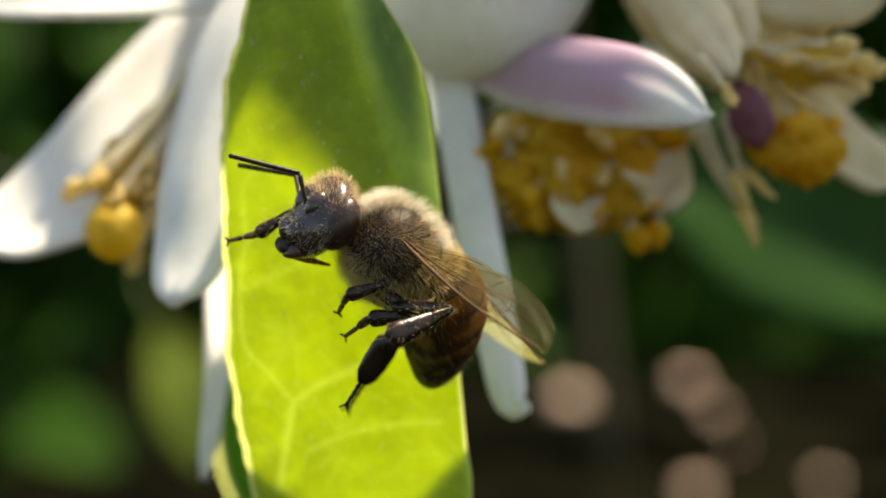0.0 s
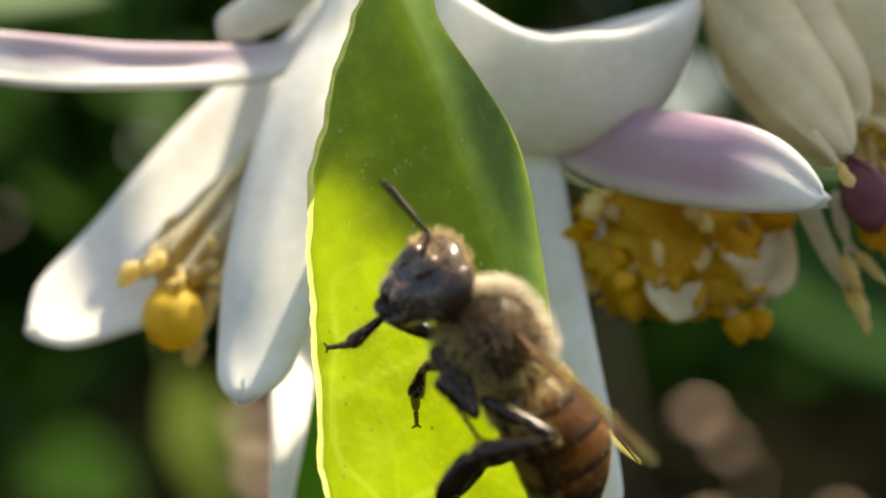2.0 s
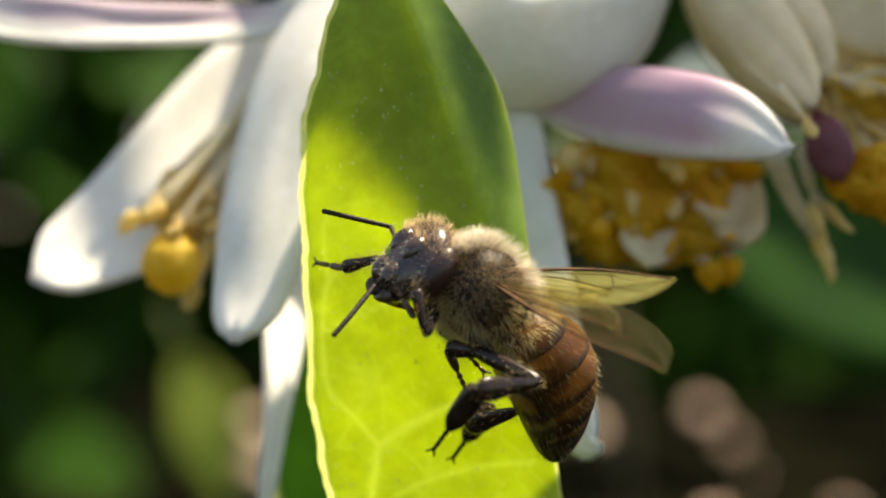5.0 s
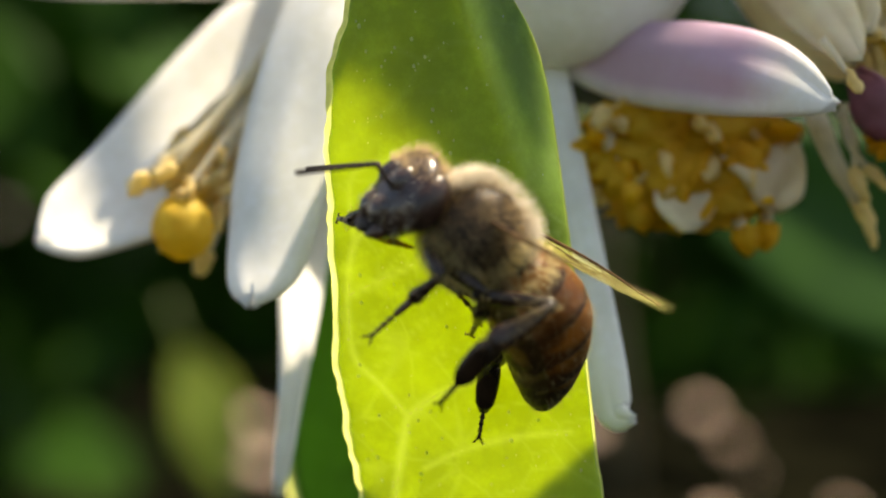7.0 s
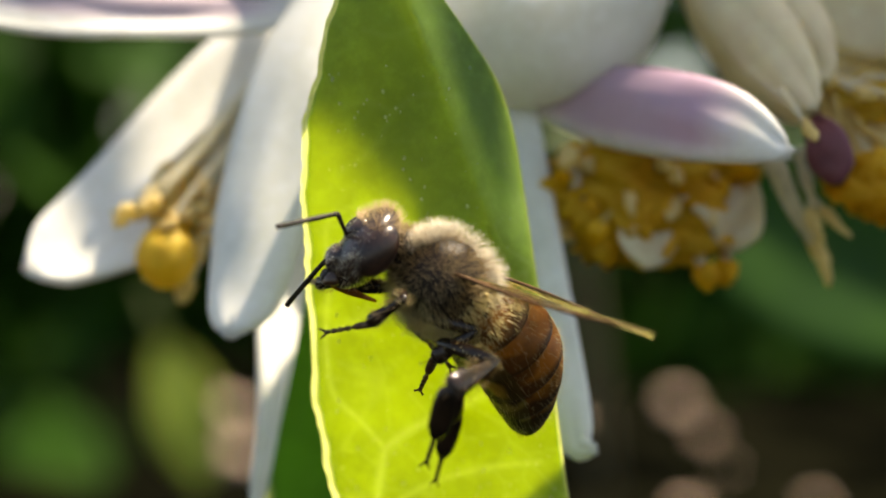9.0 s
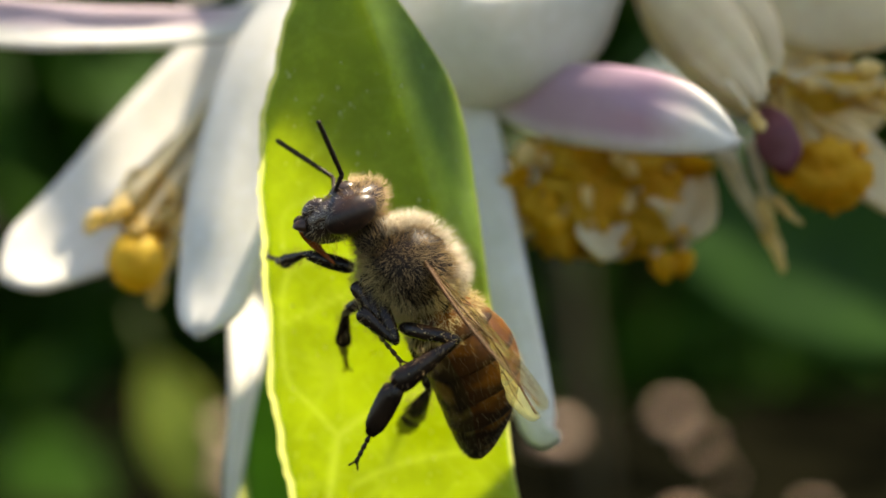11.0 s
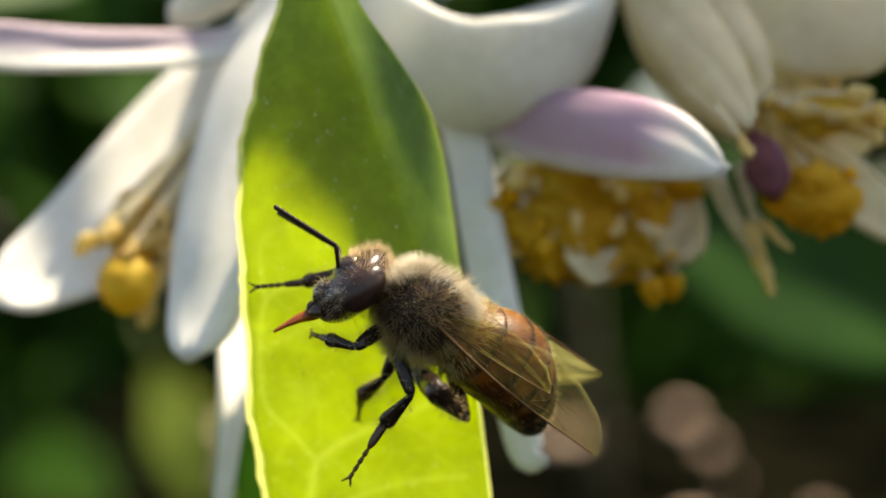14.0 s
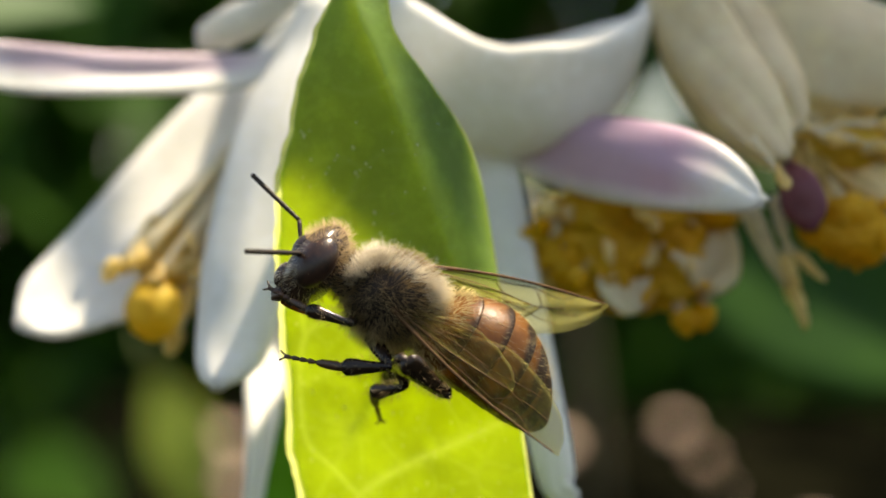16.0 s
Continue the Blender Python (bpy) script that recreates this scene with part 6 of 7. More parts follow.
    mm_rows(bee["front_far"], [(0, 2.49, -0.66, -1.36, -80.3, -4.0, 3.8), (0.5, 1.56, -0.70, -1.77, -93.0, 41.1, -10.3), (1, 2.03, -0.58, -2.44, -77.8, 49.4, 11.8), (1.5, 1.64, -0.73, -1.90, -102.6, 44.8, -17.6), (2, 1.70, -0.74, -1.77, -98.5, 32.3, -15.6), (2.5, 1.46, -0.70, -1.78, -96.2, 52.0, -11.8), (3, 2.04, -0.69, -2.09, -98.4, 36.8, -13.9), (3.5, 2.29, -0.56, -2.14, -85.3, 34.4, -6.5), (3.7, 1.90, -0.65, -2.16, -95.1, 45.7, -11.9), (5.8, 2.22, -0.74, -1.39, -77.7, 0.2, -12.9), (6, 1.77, -0.71, -1.58, -82.9, 15.1, -10.6), (6.5, 2.14, -0.69, -1.63, -82.4, 13.0, -10.5), (7, 1.97, -0.66, -1.74, -83.8, 22.5, -8.4), (7.5, 1.87, -0.68, -1.63, -82.8, 17.1, -8.5), (8, 1.30, -0.74, -1.55, -94.1, 43.2, -11.3), (8.5, 1.86, -0.63, -1.91, -85.7, 36.8, -6.4), (8.7, 1.72, -0.65, -1.82, -85.8, 37.7, -6.3), (10.8, 2.04, -0.63, -2.00, -90.8, 34.0, -8.9), (11, 1.94, -0.65, -1.89, -90.4, 31.6, -8.9), (11.5, 1.62, -0.67, -1.87, -93.0, 45.5, -9.1), (12, 1.55, -0.71, -1.66, -90.7, 32.3, -9.3), (12.5, 2.05, -0.65, -1.89, -90.0, 28.4, -9.3), (13, 2.50, -0.69, -1.46, -75.0, 0.3, 2.6), (13.5, 2.26, -0.60, -1.79, -78.1, 21.8, -6.1), (14, 2.14, -0.76, -1.36, -61.7, 1.8, -12.7), (14.5, 1.94, -0.60, -1.84, -81.6, 30.3, -4.2), (15, 1.20, -0.75, -1.45, -125.7, 38.0, -53.5), (15.5, 1.20, -0.75, -1.45, -126.8, 42.0, -57.3), (15.75, 1.20, -0.75, -1.45, 126.2, 64.2, -126.0), (16, 1.20, -0.75, -1.45, 56.9, 24.1, -153.4)])
    turn_rows(bee["front_far_tibia"], (2.30, 0.00, 0.00), [(0, 4.2, -3.3, 71.7), (0.5, -9.6, -7.5, 61.0), (1, 2.6, -2.1, 43.6), (1.5, -9.1, -12.1, 47.6), (2, -11.4, 8.7, 57.0), (2.5, -5.5, 10.4, 27.7), (3, -9.3, 15.0, 51.6), (3.5, -9.4, -8.8, 59.7), (3.7, -8.3, 14.6, 39.8), (5.8, -11.2, 27.2, 46.1), (6, -13.1, 34.7, 49.2), (6.5, -11.1, 38.6, 36.8), (7, -15.8, 53.5, 41.0), (7.5, -15.5, 52.6, 45.5), (8, 1.4, 53.5, -2.9), (8.5, -8.7, 61.0, 14.4), (8.7, -1.8, 53.1, 4.0), (10.8, -0.4, 47.3, 1.1), (11, -8.0, 42.7, 29.4), (11.5, -5.8, 30.2, 27.3), (12, -8.8, 40.9, 33.2), (12.5, -10.3, 23.3, 59.6), (13, 3.1, 39.0, 81.3), (13.5, -6.8, 22.3, 31.6), (14, -11.0, 22.0, 52.7), (14.5, -10.5, 38.6, 51.9), (15, -25.7, 13.4, 23.3), (15.5, -19.5, -8.0, 20.7), (15.67, -23.3, 6.9, 72.9), (15.83, -13.4, 18.9, 127.3), (16, 2.7, 17.7, -175.5)])
    mm_rows(bee["front_far_tarsus"], [(0, 2.93, 1.90, 0.12, 4.9, 45.9, 53.5), (0.5, 3.26, 1.73, 0.26, -5.8, 43.7, 18.0), (1, 3.75, 1.38, 0.07, 1.0, 48.4, 11.1), (1.5, 3.62, 1.44, 0.42, -5.9, 23.0, 23.4), (2, 3.38, 1.66, -0.30, -9.9, 44.9, 24.8), (2.5, 4.04, 0.91, -0.36, 0.5, 38.5, -1.6), (3, 3.50, 1.51, -0.52, -4.7, 45.5, 13.9), (3.5, 3.30, 1.71, 0.31, -4.7, 29.9, 19.3), (3.7, 3.79, 1.24, -0.50, 0.0, 48.7, -0.1), (5.8, 3.53, 1.28, -0.92, -7.0, 32.2, 23.7), (6, 3.37, 1.25, -1.14, -3.9, 41.2, 10.5), (6.5, 3.55, 0.94, -1.25, -1.1, 52.4, 2.3), (7, 3.20, 0.78, -1.61, -3.0, 57.8, 5.3), (7.5, 3.15, 0.87, -1.59, -7.3, 57.5, 14.5), (8, 3.49, -0.06, -1.61, 2.6, 55.1, -5.2), (8.5, 3.24, 0.24, -1.75, 0.3, 56.0, -0.5), (8.7, 3.50, 0.08, -1.60, 1.2, 59.3, -2.1), (10.8, 3.66, 0.03, -1.47, 0.7, 61.4, -1.2), (11, 3.58, 0.72, -1.36, 0.5, 52.3, -1.2), (11.5, 3.84, 0.79, -1.00, 1.5, 49.2, -4.6), (12, 3.56, 0.83, -1.31, -2.3, 45.7, 7.0), (12.5, 3.23, 1.58, -0.79, -6.3, 46.2, 19.7), (13, 2.53, 1.54, -1.26, 1.6, -3.5, 41.2), (13.5, 3.88, 0.97, -0.76, -6.0, 36.5, 22.2), (14, 3.42, 1.48, -0.75, -8.7, -14.5, 46.2), (14.5, 3.26, 1.23, -1.25, -5.0, 29.8, 24.2), (15, 4.09, 0.77, -0.46, -37.5, 27.8, 23.1), (15.5, 4.15, 0.70, 0.28, -2.8, 18.7, 1.5), (16, 0.40, -0.15, -0.61, 3.0, -28.2, -5.2)])
    mm_rows(bee["mid_near"], [(0, -0.36, 1.00, -1.63, 80.8, -4.6, 166.0), (0.5, 0.20, 1.00, -1.65, 78.0, 16.0, 156.4), (1, -0.12, 1.00, -1.50, 91.9, -25.2, 165.0), (1.5, 0.20, 1.00, -1.65, 83.1, 16.0, 156.4), (2, 0.20, 1.00, -1.65, 83.1, 16.0, 156.4), (2.25, 0.20, 1.00, -1.65, 105.1, -9.0, 135.9), (2.5, 0.20, 1.00, -1.65, 136.8, -22.1, 105.3), (2.75, 0.20, 1.00, -1.65, 105.1, -9.0, 135.9), (3, 0.20, 1.00, -1.65, 83.1, 16.0, 156.4), (3.5, 0.20, 1.00, -1.65, 102.2, -18.2, 119.0), (3.7, -0.29, 1.00, -1.33, 94.9, -33.2, 163.5), (5.8, 0.20, 1.00, -1.65, 71.0, 16.0, 156.4), (6, 0.20, 1.00, -1.65, 76.6, -1.4, 131.8), (6.5, 0.20, 1.00, -1.65, 80.0, -1.6, 162.9), (7, 0.20, 1.00, -1.65, 83.6, -10.2, 156.0), (7.5, -0.76, 0.89, -0.78, 90.0, -43.5, 169.2), (8, 0.20, 1.00, -1.65, 78.0, 16.0, 156.4), (8.5, 0.20, 1.00, -1.65, 73.0, 16.0, 156.4), (8.7, -0.34, 0.97, -1.38, 87.0, -28.4, 167.5), (10.8, 0.20, 1.00, -1.65, 78.0, 16.0, 156.4), (11, 0.20, 1.00, -1.65, 78.0, 16.0, 156.4), (11.5, 0.20, 1.00, -1.65, 78.0, 16.0, 156.4), (12, 0.20, 1.00, -1.65, 109.7, -16.4, 117.6), (12.5, 0.20, 1.00, -1.65, 78.0, 16.0, 156.4), (13, 0.20, 1.00, -1.65, 68.1, 16.0, 156.4), (13.5, 0.20, 1.00, -1.65, 78.5, -10.5, 152.6), (14, 0.20, 1.00, -1.65, 48.2, 18.6, 141.7), (14.5, 0.20, 1.00, -1.65, 71.2, 2.7, 136.0), (15, -0.13, 0.98, -1.52, 90.2, -22.9, 167.6), (15.5, 0.20, 1.00, -1.65, 59.9, 6.7, 122.3), (16, 0.20, 1.00, -1.65, 46.9, -13.2, 134.3)])
    turn_rows(bee["mid_near_tibia"], (2.50, 0.00, 0.00), [(0, -8.8, -14.2, -142.8), (0.5, -9.3, -10.8, -153.6), (1, -12.6, -12.4, -126.5), (1.5, -9.6, -13.0, -154.6), (2, -9.6, -13.0, -154.6), (2.5, -20.3, -26.0, -162.9), (3, -9.6, -13.0, -154.6), (3.5, -34.8, -16.2, -147.5), (3.7, -9.9, -13.9, -142.8), (5.8, -8.6, -7.6, -152.6), (5.9, -37.9, 9.7, -124.7), (6, -59.7, 37.5, -105.3), (6.5, -20.4, 34.0, -113.0), (7, -56.1, 62.5, -114.8), (7.25, -35.1, 20.4, -128.4), (7.5, -6.1, -13.7, -155.2), (8, -9.3, -10.8, -153.6), (8.5, -8.8, -8.5, -152.8), (8.7, -12.3, -12.1, -128.3), (10.8, -9.3, -10.8, -153.6), (11, -9.3, -10.8, -153.6), (11.5, -9.3, -10.8, -153.6), (12, -33.5, -20.3, -147.3), (12.5, -9.3, -10.8, -153.6), (13, -8.2, -6.3, -152.3), (13.5, -27.1, -4.8, -110.6), (14, -24.6, 39.5, -75.1), (14.5, -32.0, 50.0, -49.4), (14.75, -26.4, 40.3, -82.9), (15, -15.7, 34.1, -113.9), (15.5, -53.0, -9.0, -91.0), (16, -36.6, -28.1, -119.1)])
    mm_rows(bee["mid_near_tarsus"], [(0, 0.80, -1.29, 0.54, -20.4, 47.5, -126.4), (0.25, 0.68, -1.13, 0.48, 6.2, 40.7, -45.4), (0.5, 0.56, -0.96, 0.41, 6.0, 20.6, 16.8), (0.75, 0.89, -1.34, 0.44, -6.5, 24.3, -52.1), (1, 1.22, -1.73, 0.47, -14.8, 15.1, -119.1), (1.25, 0.89, -1.32, 0.48, -7.2, 24.8, -53.3), (1.5, 0.56, -0.92, 0.50, 5.7, 22.0, 14.9), (2, 0.56, -0.92, 0.50, 5.7, 22.0, 14.9), (2.17, 0.58, -0.81, 0.65, -16.8, 39.3, -42.4), (2.33, 0.59, -0.69, 0.81, -46.7, 30.7, -105.5), (2.5, 0.61, -0.58, 0.96, -54.0, 5.8, -153.4), (2.67, 0.59, -0.69, 0.81, -46.7, 30.7, -105.5), (2.83, 0.58, -0.81, 0.65, -16.8, 39.3, -42.4), (3, 0.56, -0.92, 0.50, 5.7, 22.0, 14.9), (3.25, 0.64, -1.03, 0.55, -30.7, 50.8, -52.3), (3.5, 0.72, -1.14, 0.61, -77.6, 30.0, -128.7), (3.7, 0.80, -1.29, 0.53, -15.9, 30.7, -133.8), (4.75, 0.68, -1.15, 0.41, 0.9, 32.1, -54.0), (5.8, 0.56, -1.00, 0.29, 6.0, 18.4, 19.2), (5.9, 1.30, -1.34, -0.52, -8.6, 67.7, -29.3), (6, 2.04, -1.68, -1.34, -112.6, 49.3, -162.3), (6.5, 1.79, -1.68, -1.23, -63.2, 73.4, -121.1), (7, 2.08, -0.92, -1.95, -58.2, 61.1, -128.5), (7.5, 0.56, -0.89, 0.52, -12.1, 13.0, -129.7), (7.75, 0.56, -0.93, 0.47, -6.2, 23.1, -57.8), (8, 0.56, -0.96, 0.41, 6.0, 20.6, 16.8), (8.5, 0.56, -0.99, 0.33, 6.0, 19.1, 18.5), (8.6, 0.87, -1.34, 0.39, 5.3, 39.6, -44.2), (8.7, 1.17, -1.69, 0.46, -21.5, 45.6, -124.9), (9.75, 0.87, -1.32, 0.44, 4.5, 40.2, -45.5), (10.8, 0.56, -0.96, 0.41, 6.0, 20.6, 16.8), (11, 0.56, -0.96, 0.41, 6.0, 20.6, 16.8), (11.5, 0.56, -0.96, 0.41, 6.0, 20.6, 16.8), (11.75, 0.66, -1.04, 0.59, -28.9, 55.3, -49.9), (12, 0.76, -1.12, 0.76, -84.8, 34.3, -135.3), (12.25, 0.66, -1.04, 0.59, -28.9, 55.3, -49.9), (12.5, 0.56, -0.96, 0.41, 6.0, 20.6, 16.8), (13, 0.56, -1.02, 0.24, 5.9, 17.4, 20.0), (13.25, 1.15, -1.53, 0.21, -5.7, 40.7, -32.7), (13.5, 1.73, -2.05, 0.19, -39.7, 42.9, -102.7), (14, 2.94, -1.64, -1.40, -16.8, 5.9, -50.8), (14.25, 3.18, -1.36, -1.54, -36.3, 43.7, -83.3), (14.5, 3.42, -1.07, -1.69, -99.3, 53.1, -156.4), (15, 1.76, -1.67, -1.23, -35.0, 69.9, -90.9), (15.25, 2.11, -1.92, -0.44, -45.4, 30.8, -92.6), (15.5, 2.46, -2.17, 0.35, -53.3, -8.1, -87.4), (16, 1.56, -1.70, 1.03, -27.8, -14.4, -139.5)])
    mm_rows(bee["mid_far"], [(0, 0.20, -1.00, -1.65, 86.3, 16.0, -156.4), (0.25, 0.20, -1.00, -1.65, 118.5, 47.2, -139.8), (0.5, 0.20, -1.00, -1.65, -173.6, 57.1, -84.9), (1, 0.32, -0.91, -2.23, -114.1, 77.1, -25.7), (1.5, 0.20, -1.00, -1.65, -157.8, 66.6, -69.5), (2, 0.20, -1.00, -1.65, -154.3, 34.0, -74.9), (2.5, 0.20, -1.00, -1.65, -128.8, 57.0, -46.1), (3, 0.20, -1.00, -1.65, -127.3, 47.0, -46.2), (3.5, 0.26, -0.98, -1.76, -91.0, 62.0, -6.6), (3.6, 0.23, -0.99, -1.70, 109.7, 65.8, -153.4), (3.7, 0.20, -1.00, -1.65, 91.6, 16.0, -156.4), (5.8, 0.20, -1.00, -1.65, 84.1, 16.0, -156.4), (6, 0.20, -1.00, -1.65, 86.3, 16.0, -156.4), (6.5, 0.20, -1.00, -1.65, 86.3, 16.0, -156.4), (7, 0.20, -1.00, -1.65, 86.3, 16.0, -156.4), (7.5, 0.20, -1.00, -1.65, 86.3, 16.0, -156.4), (8, 0.20, -1.00, -1.65, 91.6, 16.0, -156.4), (8.5, 0.20, -1.00, -1.65, 86.3, 16.0, -156.4), (8.7, 0.20, -1.00, -1.65, 86.3, 16.0, -156.4), (9.75, 0.20, -1.00, -1.65, 125.7, 46.8, -134.2), (10.8, 0.20, -1.00, -1.65, -165.0, 49.2, -79.4), (11, 0.20, -1.00, -1.65, -155.9, 54.3, -71.3), (11.5, 0.20, -1.00, -1.65, -173.2, 68.2, -83.9), (11.75, 0.20, -1.00, -1.65, 114.7, 49.7, -145.8), (12, 0.20, -1.00, -1.65, 91.6, 16.0, -156.4), (12.5, 0.20, -1.00, -1.65, 135.8, 33.5, -114.6), (13, 0.20, -1.00, -1.65, 80.9, 16.0, -156.4), (13.5, 0.20, -1.00, -1.65, 80.9, 16.0, -156.4), (14, 0.17, -0.89, -1.82, 25.2, 69.7, 118.4), (14.5, 0.20, -1.00, -1.65, 84.1, 16.0, -156.4), (15, 0.20, -1.00, -1.65, 91.6, 16.0, -156.4), (15.5, 0.20, -1.00, -1.65, 84.1, 16.0, -156.4), (16, -0.72, -0.35, -2.29, 38.8, 29.7, 144.8)])
    turn_rows(bee["mid_far_tibia"], (2.50, 0.00, 0.00), [(0, 9.6, 17.4, -157.2), (0.17, -5.9, 25.9, 145.1), (0.33, -21.9, 18.2, 87.1), (0.5, -24.2, 1.7, 34.7), (1, -7.7, 29.5, 35.5), (1.5, -8.5, 15.3, 18.8), (2, -43.6, 10.5, 33.7), (2.5, -25.1, 22.6, 44.2), (3, -30.6, 20.5, 61.9), (3.5, -14.1, 36.6, 62.5), (3.6, 7.2, 32.9, 139.0), (3.7, 9.7, 15.2, -155.8), (5.8, 9.5, 18.2, -157.8), (6, 9.6, 17.4, -157.2), (6.5, 9.6, 17.4, -157.2), (7, 9.6, 17.4, -157.2), (7.5, 9.6, 17.4, -157.2), (8, 9.7, 15.2, -155.8), (8.5, 9.6, 17.4, -157.2), (8.7, 9.6, 17.4, -157.2), (9.4, -6.1, 30.2, 147.0), (10.1, -27.1, 24.9, 87.9), (10.8, -33.6, 6.7, 36.8), (11, -31.2, 13.0, 39.8), (11.5, -21.9, 20.7, 39.8), (11.67, -11.3, 30.3, 94.5), (11.83, 3.8, 27.6, 152.0), (12, 9.7, 15.2, -155.8), (12.17, -7.3, 27.5, 143.1), (12.33, -27.1, 19.2, 80.2), (12.5, -29.4, -0.7, 25.0), (12.67, -28.7, 19.4, 78.4), (12.83, -9.7, 29.7, 139.8), (13, 9.2, 19.4, -158.9), (13.5, 9.2, 19.4, -158.9), (13.75, -0.3, 28.0, -93.9), (14, 5.5, 39.3, -21.8), (14.25, -0.5, 27.3, -93.4), (14.5, 9.5, 18.2, -157.8), (15, 9.7, 15.2, -155.8), (15.5, 9.5, 18.2, -157.8), (16, -5.0, 41.9, -96.3)])
    mm_rows(bee["mid_far_tarsus"], [(0, 0.56, -0.81, -0.66, -4.5, -24.3, 10.5), (0.25, 2.44, 0.22, -0.36, -30.5, 5.5, 29.2), (0.5, 4.31, 1.25, -0.06, -50.9, 39.9, 35.0), (1, 4.06, 1.11, -1.08, -17.0, 54.1, 57.3), (1.5, 4.51, 0.68, -0.58, -26.8, 37.9, 54.3), (2, 4.30, 1.20, -0.40, -56.5, 21.6, 37.5), (2.5, 3.96, 1.42, -0.84, -38.1, 41.3, 58.3), (3, 3.47, 1.82, -0.77, -49.9, 50.0, 51.0), (3.5, 3.31, 1.57, -1.31, -21.0, 54.8, 71.9), (3.6, 1.94, 0.35, -0.94, -23.4, 13.8, 42.4), (3.7, 0.56, -0.87, -0.58, -5.2, -23.2, 12.8), (5.8, 0.56, -0.79, -0.69, -4.1, -24.7, 9.5), (6, 0.56, -0.81, -0.66, -4.5, -24.3, 10.5), (6.5, 0.56, -0.81, -0.66, -4.5, -24.3, 10.5), (7, 0.56, -0.81, -0.66, -4.5, -24.3, 10.5), (7.5, 0.56, -0.81, -0.66, -4.5, -24.3, 10.5), (8, 0.56, -0.87, -0.58, -5.2, -23.2, 12.8), (8.5, 0.56, -0.81, -0.66, -4.5, -24.3, 10.5), (8.7, 0.56, -0.81, -0.66, -4.5, -24.3, 10.5), (10.8, 4.25, 1.31, -0.26, -47.7, 29.3, 29.5), (11, 4.15, 1.37, -0.49, -41.9, 32.6, 33.2), (11.5, 4.08, 1.32, -0.78, -25.4, 33.2, 35.3), (12, 0.56, -0.87, -0.58, -5.2, -23.2, 12.8), (12.5, 4.49, 0.93, 0.03, -4.8, 2.5, 3.3), (13, 0.56, -0.75, -0.73, -3.5, -25.2, 8.0), (13.5, 0.56, -0.75, -0.73, -3.5, -25.2, 8.0), (14, 4.08, -0.63, -1.39, -3.4, 47.7, 10.7), (14.5, 0.56, -0.79, -0.69, -4.1, -24.7, 9.5), (15, 0.56, -0.87, -0.58, -5.2, -23.2, 12.8), (15.5, 0.56, -0.79, -0.69, -4.1, -24.7, 9.5), (15.75, 1.44, -1.21, -1.08, 0.5, 16.3, 1.7), (16, 2.32, -1.63, -1.47, -0.7, 57.6, -6.6)])
    mm_rows(bee["hind_near"], [(0, -1.70, 1.60, -1.70, 106.2, -32.4, 137.3), (0.5, -2.12, 1.61, -1.58, 89.9, -17.1, 163.9), (1, -1.80, 1.61, -1.68, 88.7, -12.4, 162.8), (1.5, -2.01, 1.63, -1.70, 90.1, -0.2, 160.3), (2, -1.73, 1.60, -1.69, 99.8, -25.6, 158.2), (2.5, -1.99, 1.62, -1.64, 89.3, -13.8, 162.3), (3, -2.12, 1.63, -1.57, 95.6, -16.9, 161.3), (3.5, -1.70, 1.60, -1.70, 98.2, -23.4, 137.6), (3.7, -1.70, 1.60, -1.70, 108.1, -24.0, 132.4), (5.8, -1.78, 1.60, -1.67, 84.3, -22.9, 165.2), (6, -1.71, 1.60, -1.69, 90.2, -34.7, 164.8), (6.5, -2.32, 1.56, -1.13, 93.6, -44.4, 164.5), (7, -1.87, 1.59, -1.57, 91.0, -38.1, 165.4), (7.5, -2.02, 1.62, -1.68, 81.4, -5.9, 163.1), (8, -2.15, 1.62, -1.57, 89.8, -16.1, 163.3), (8.5, -2.54, 1.60, -1.34, 87.3, -25.5, 164.8), (8.7, -1.70, 1.60, -1.70, 94.1, -21.4, 142.6), (10.8, -1.70, 1.60, -1.70, 119.7, -34.7, 129.8), (11, -1.70, 1.60, -1.70, 113.4, -30.9, 133.5), (11.5, -1.89, 1.60, -1.63, 91.3, -22.5, 164.3), (12, -1.70, 1.60, -1.70, 97.4, -27.6, 155.2), (12.5, -1.70, 1.60, -1.70, 98.9, -28.8, 153.3), (13, -1.70, 1.60, -1.70, 83.3, -14.3, 133.7), (13.5, -1.70, 1.60, -1.70, 70.5, 7.2, 154.5), (14, -1.70, 1.60, -1.70, 63.2, -12.7, 136.7), (14.5, -1.70, 1.60, -1.70, 73.1, 3.2, 143.8), (15, -2.05, 1.56, -1.23, 100.3, -52.8, 163.4), (15.5, -2.00, 1.60, -1.66, 80.5, -10.8, 165.9), (16, -1.70, 1.60, -1.70, 57.0, -24.2, 142.9)])
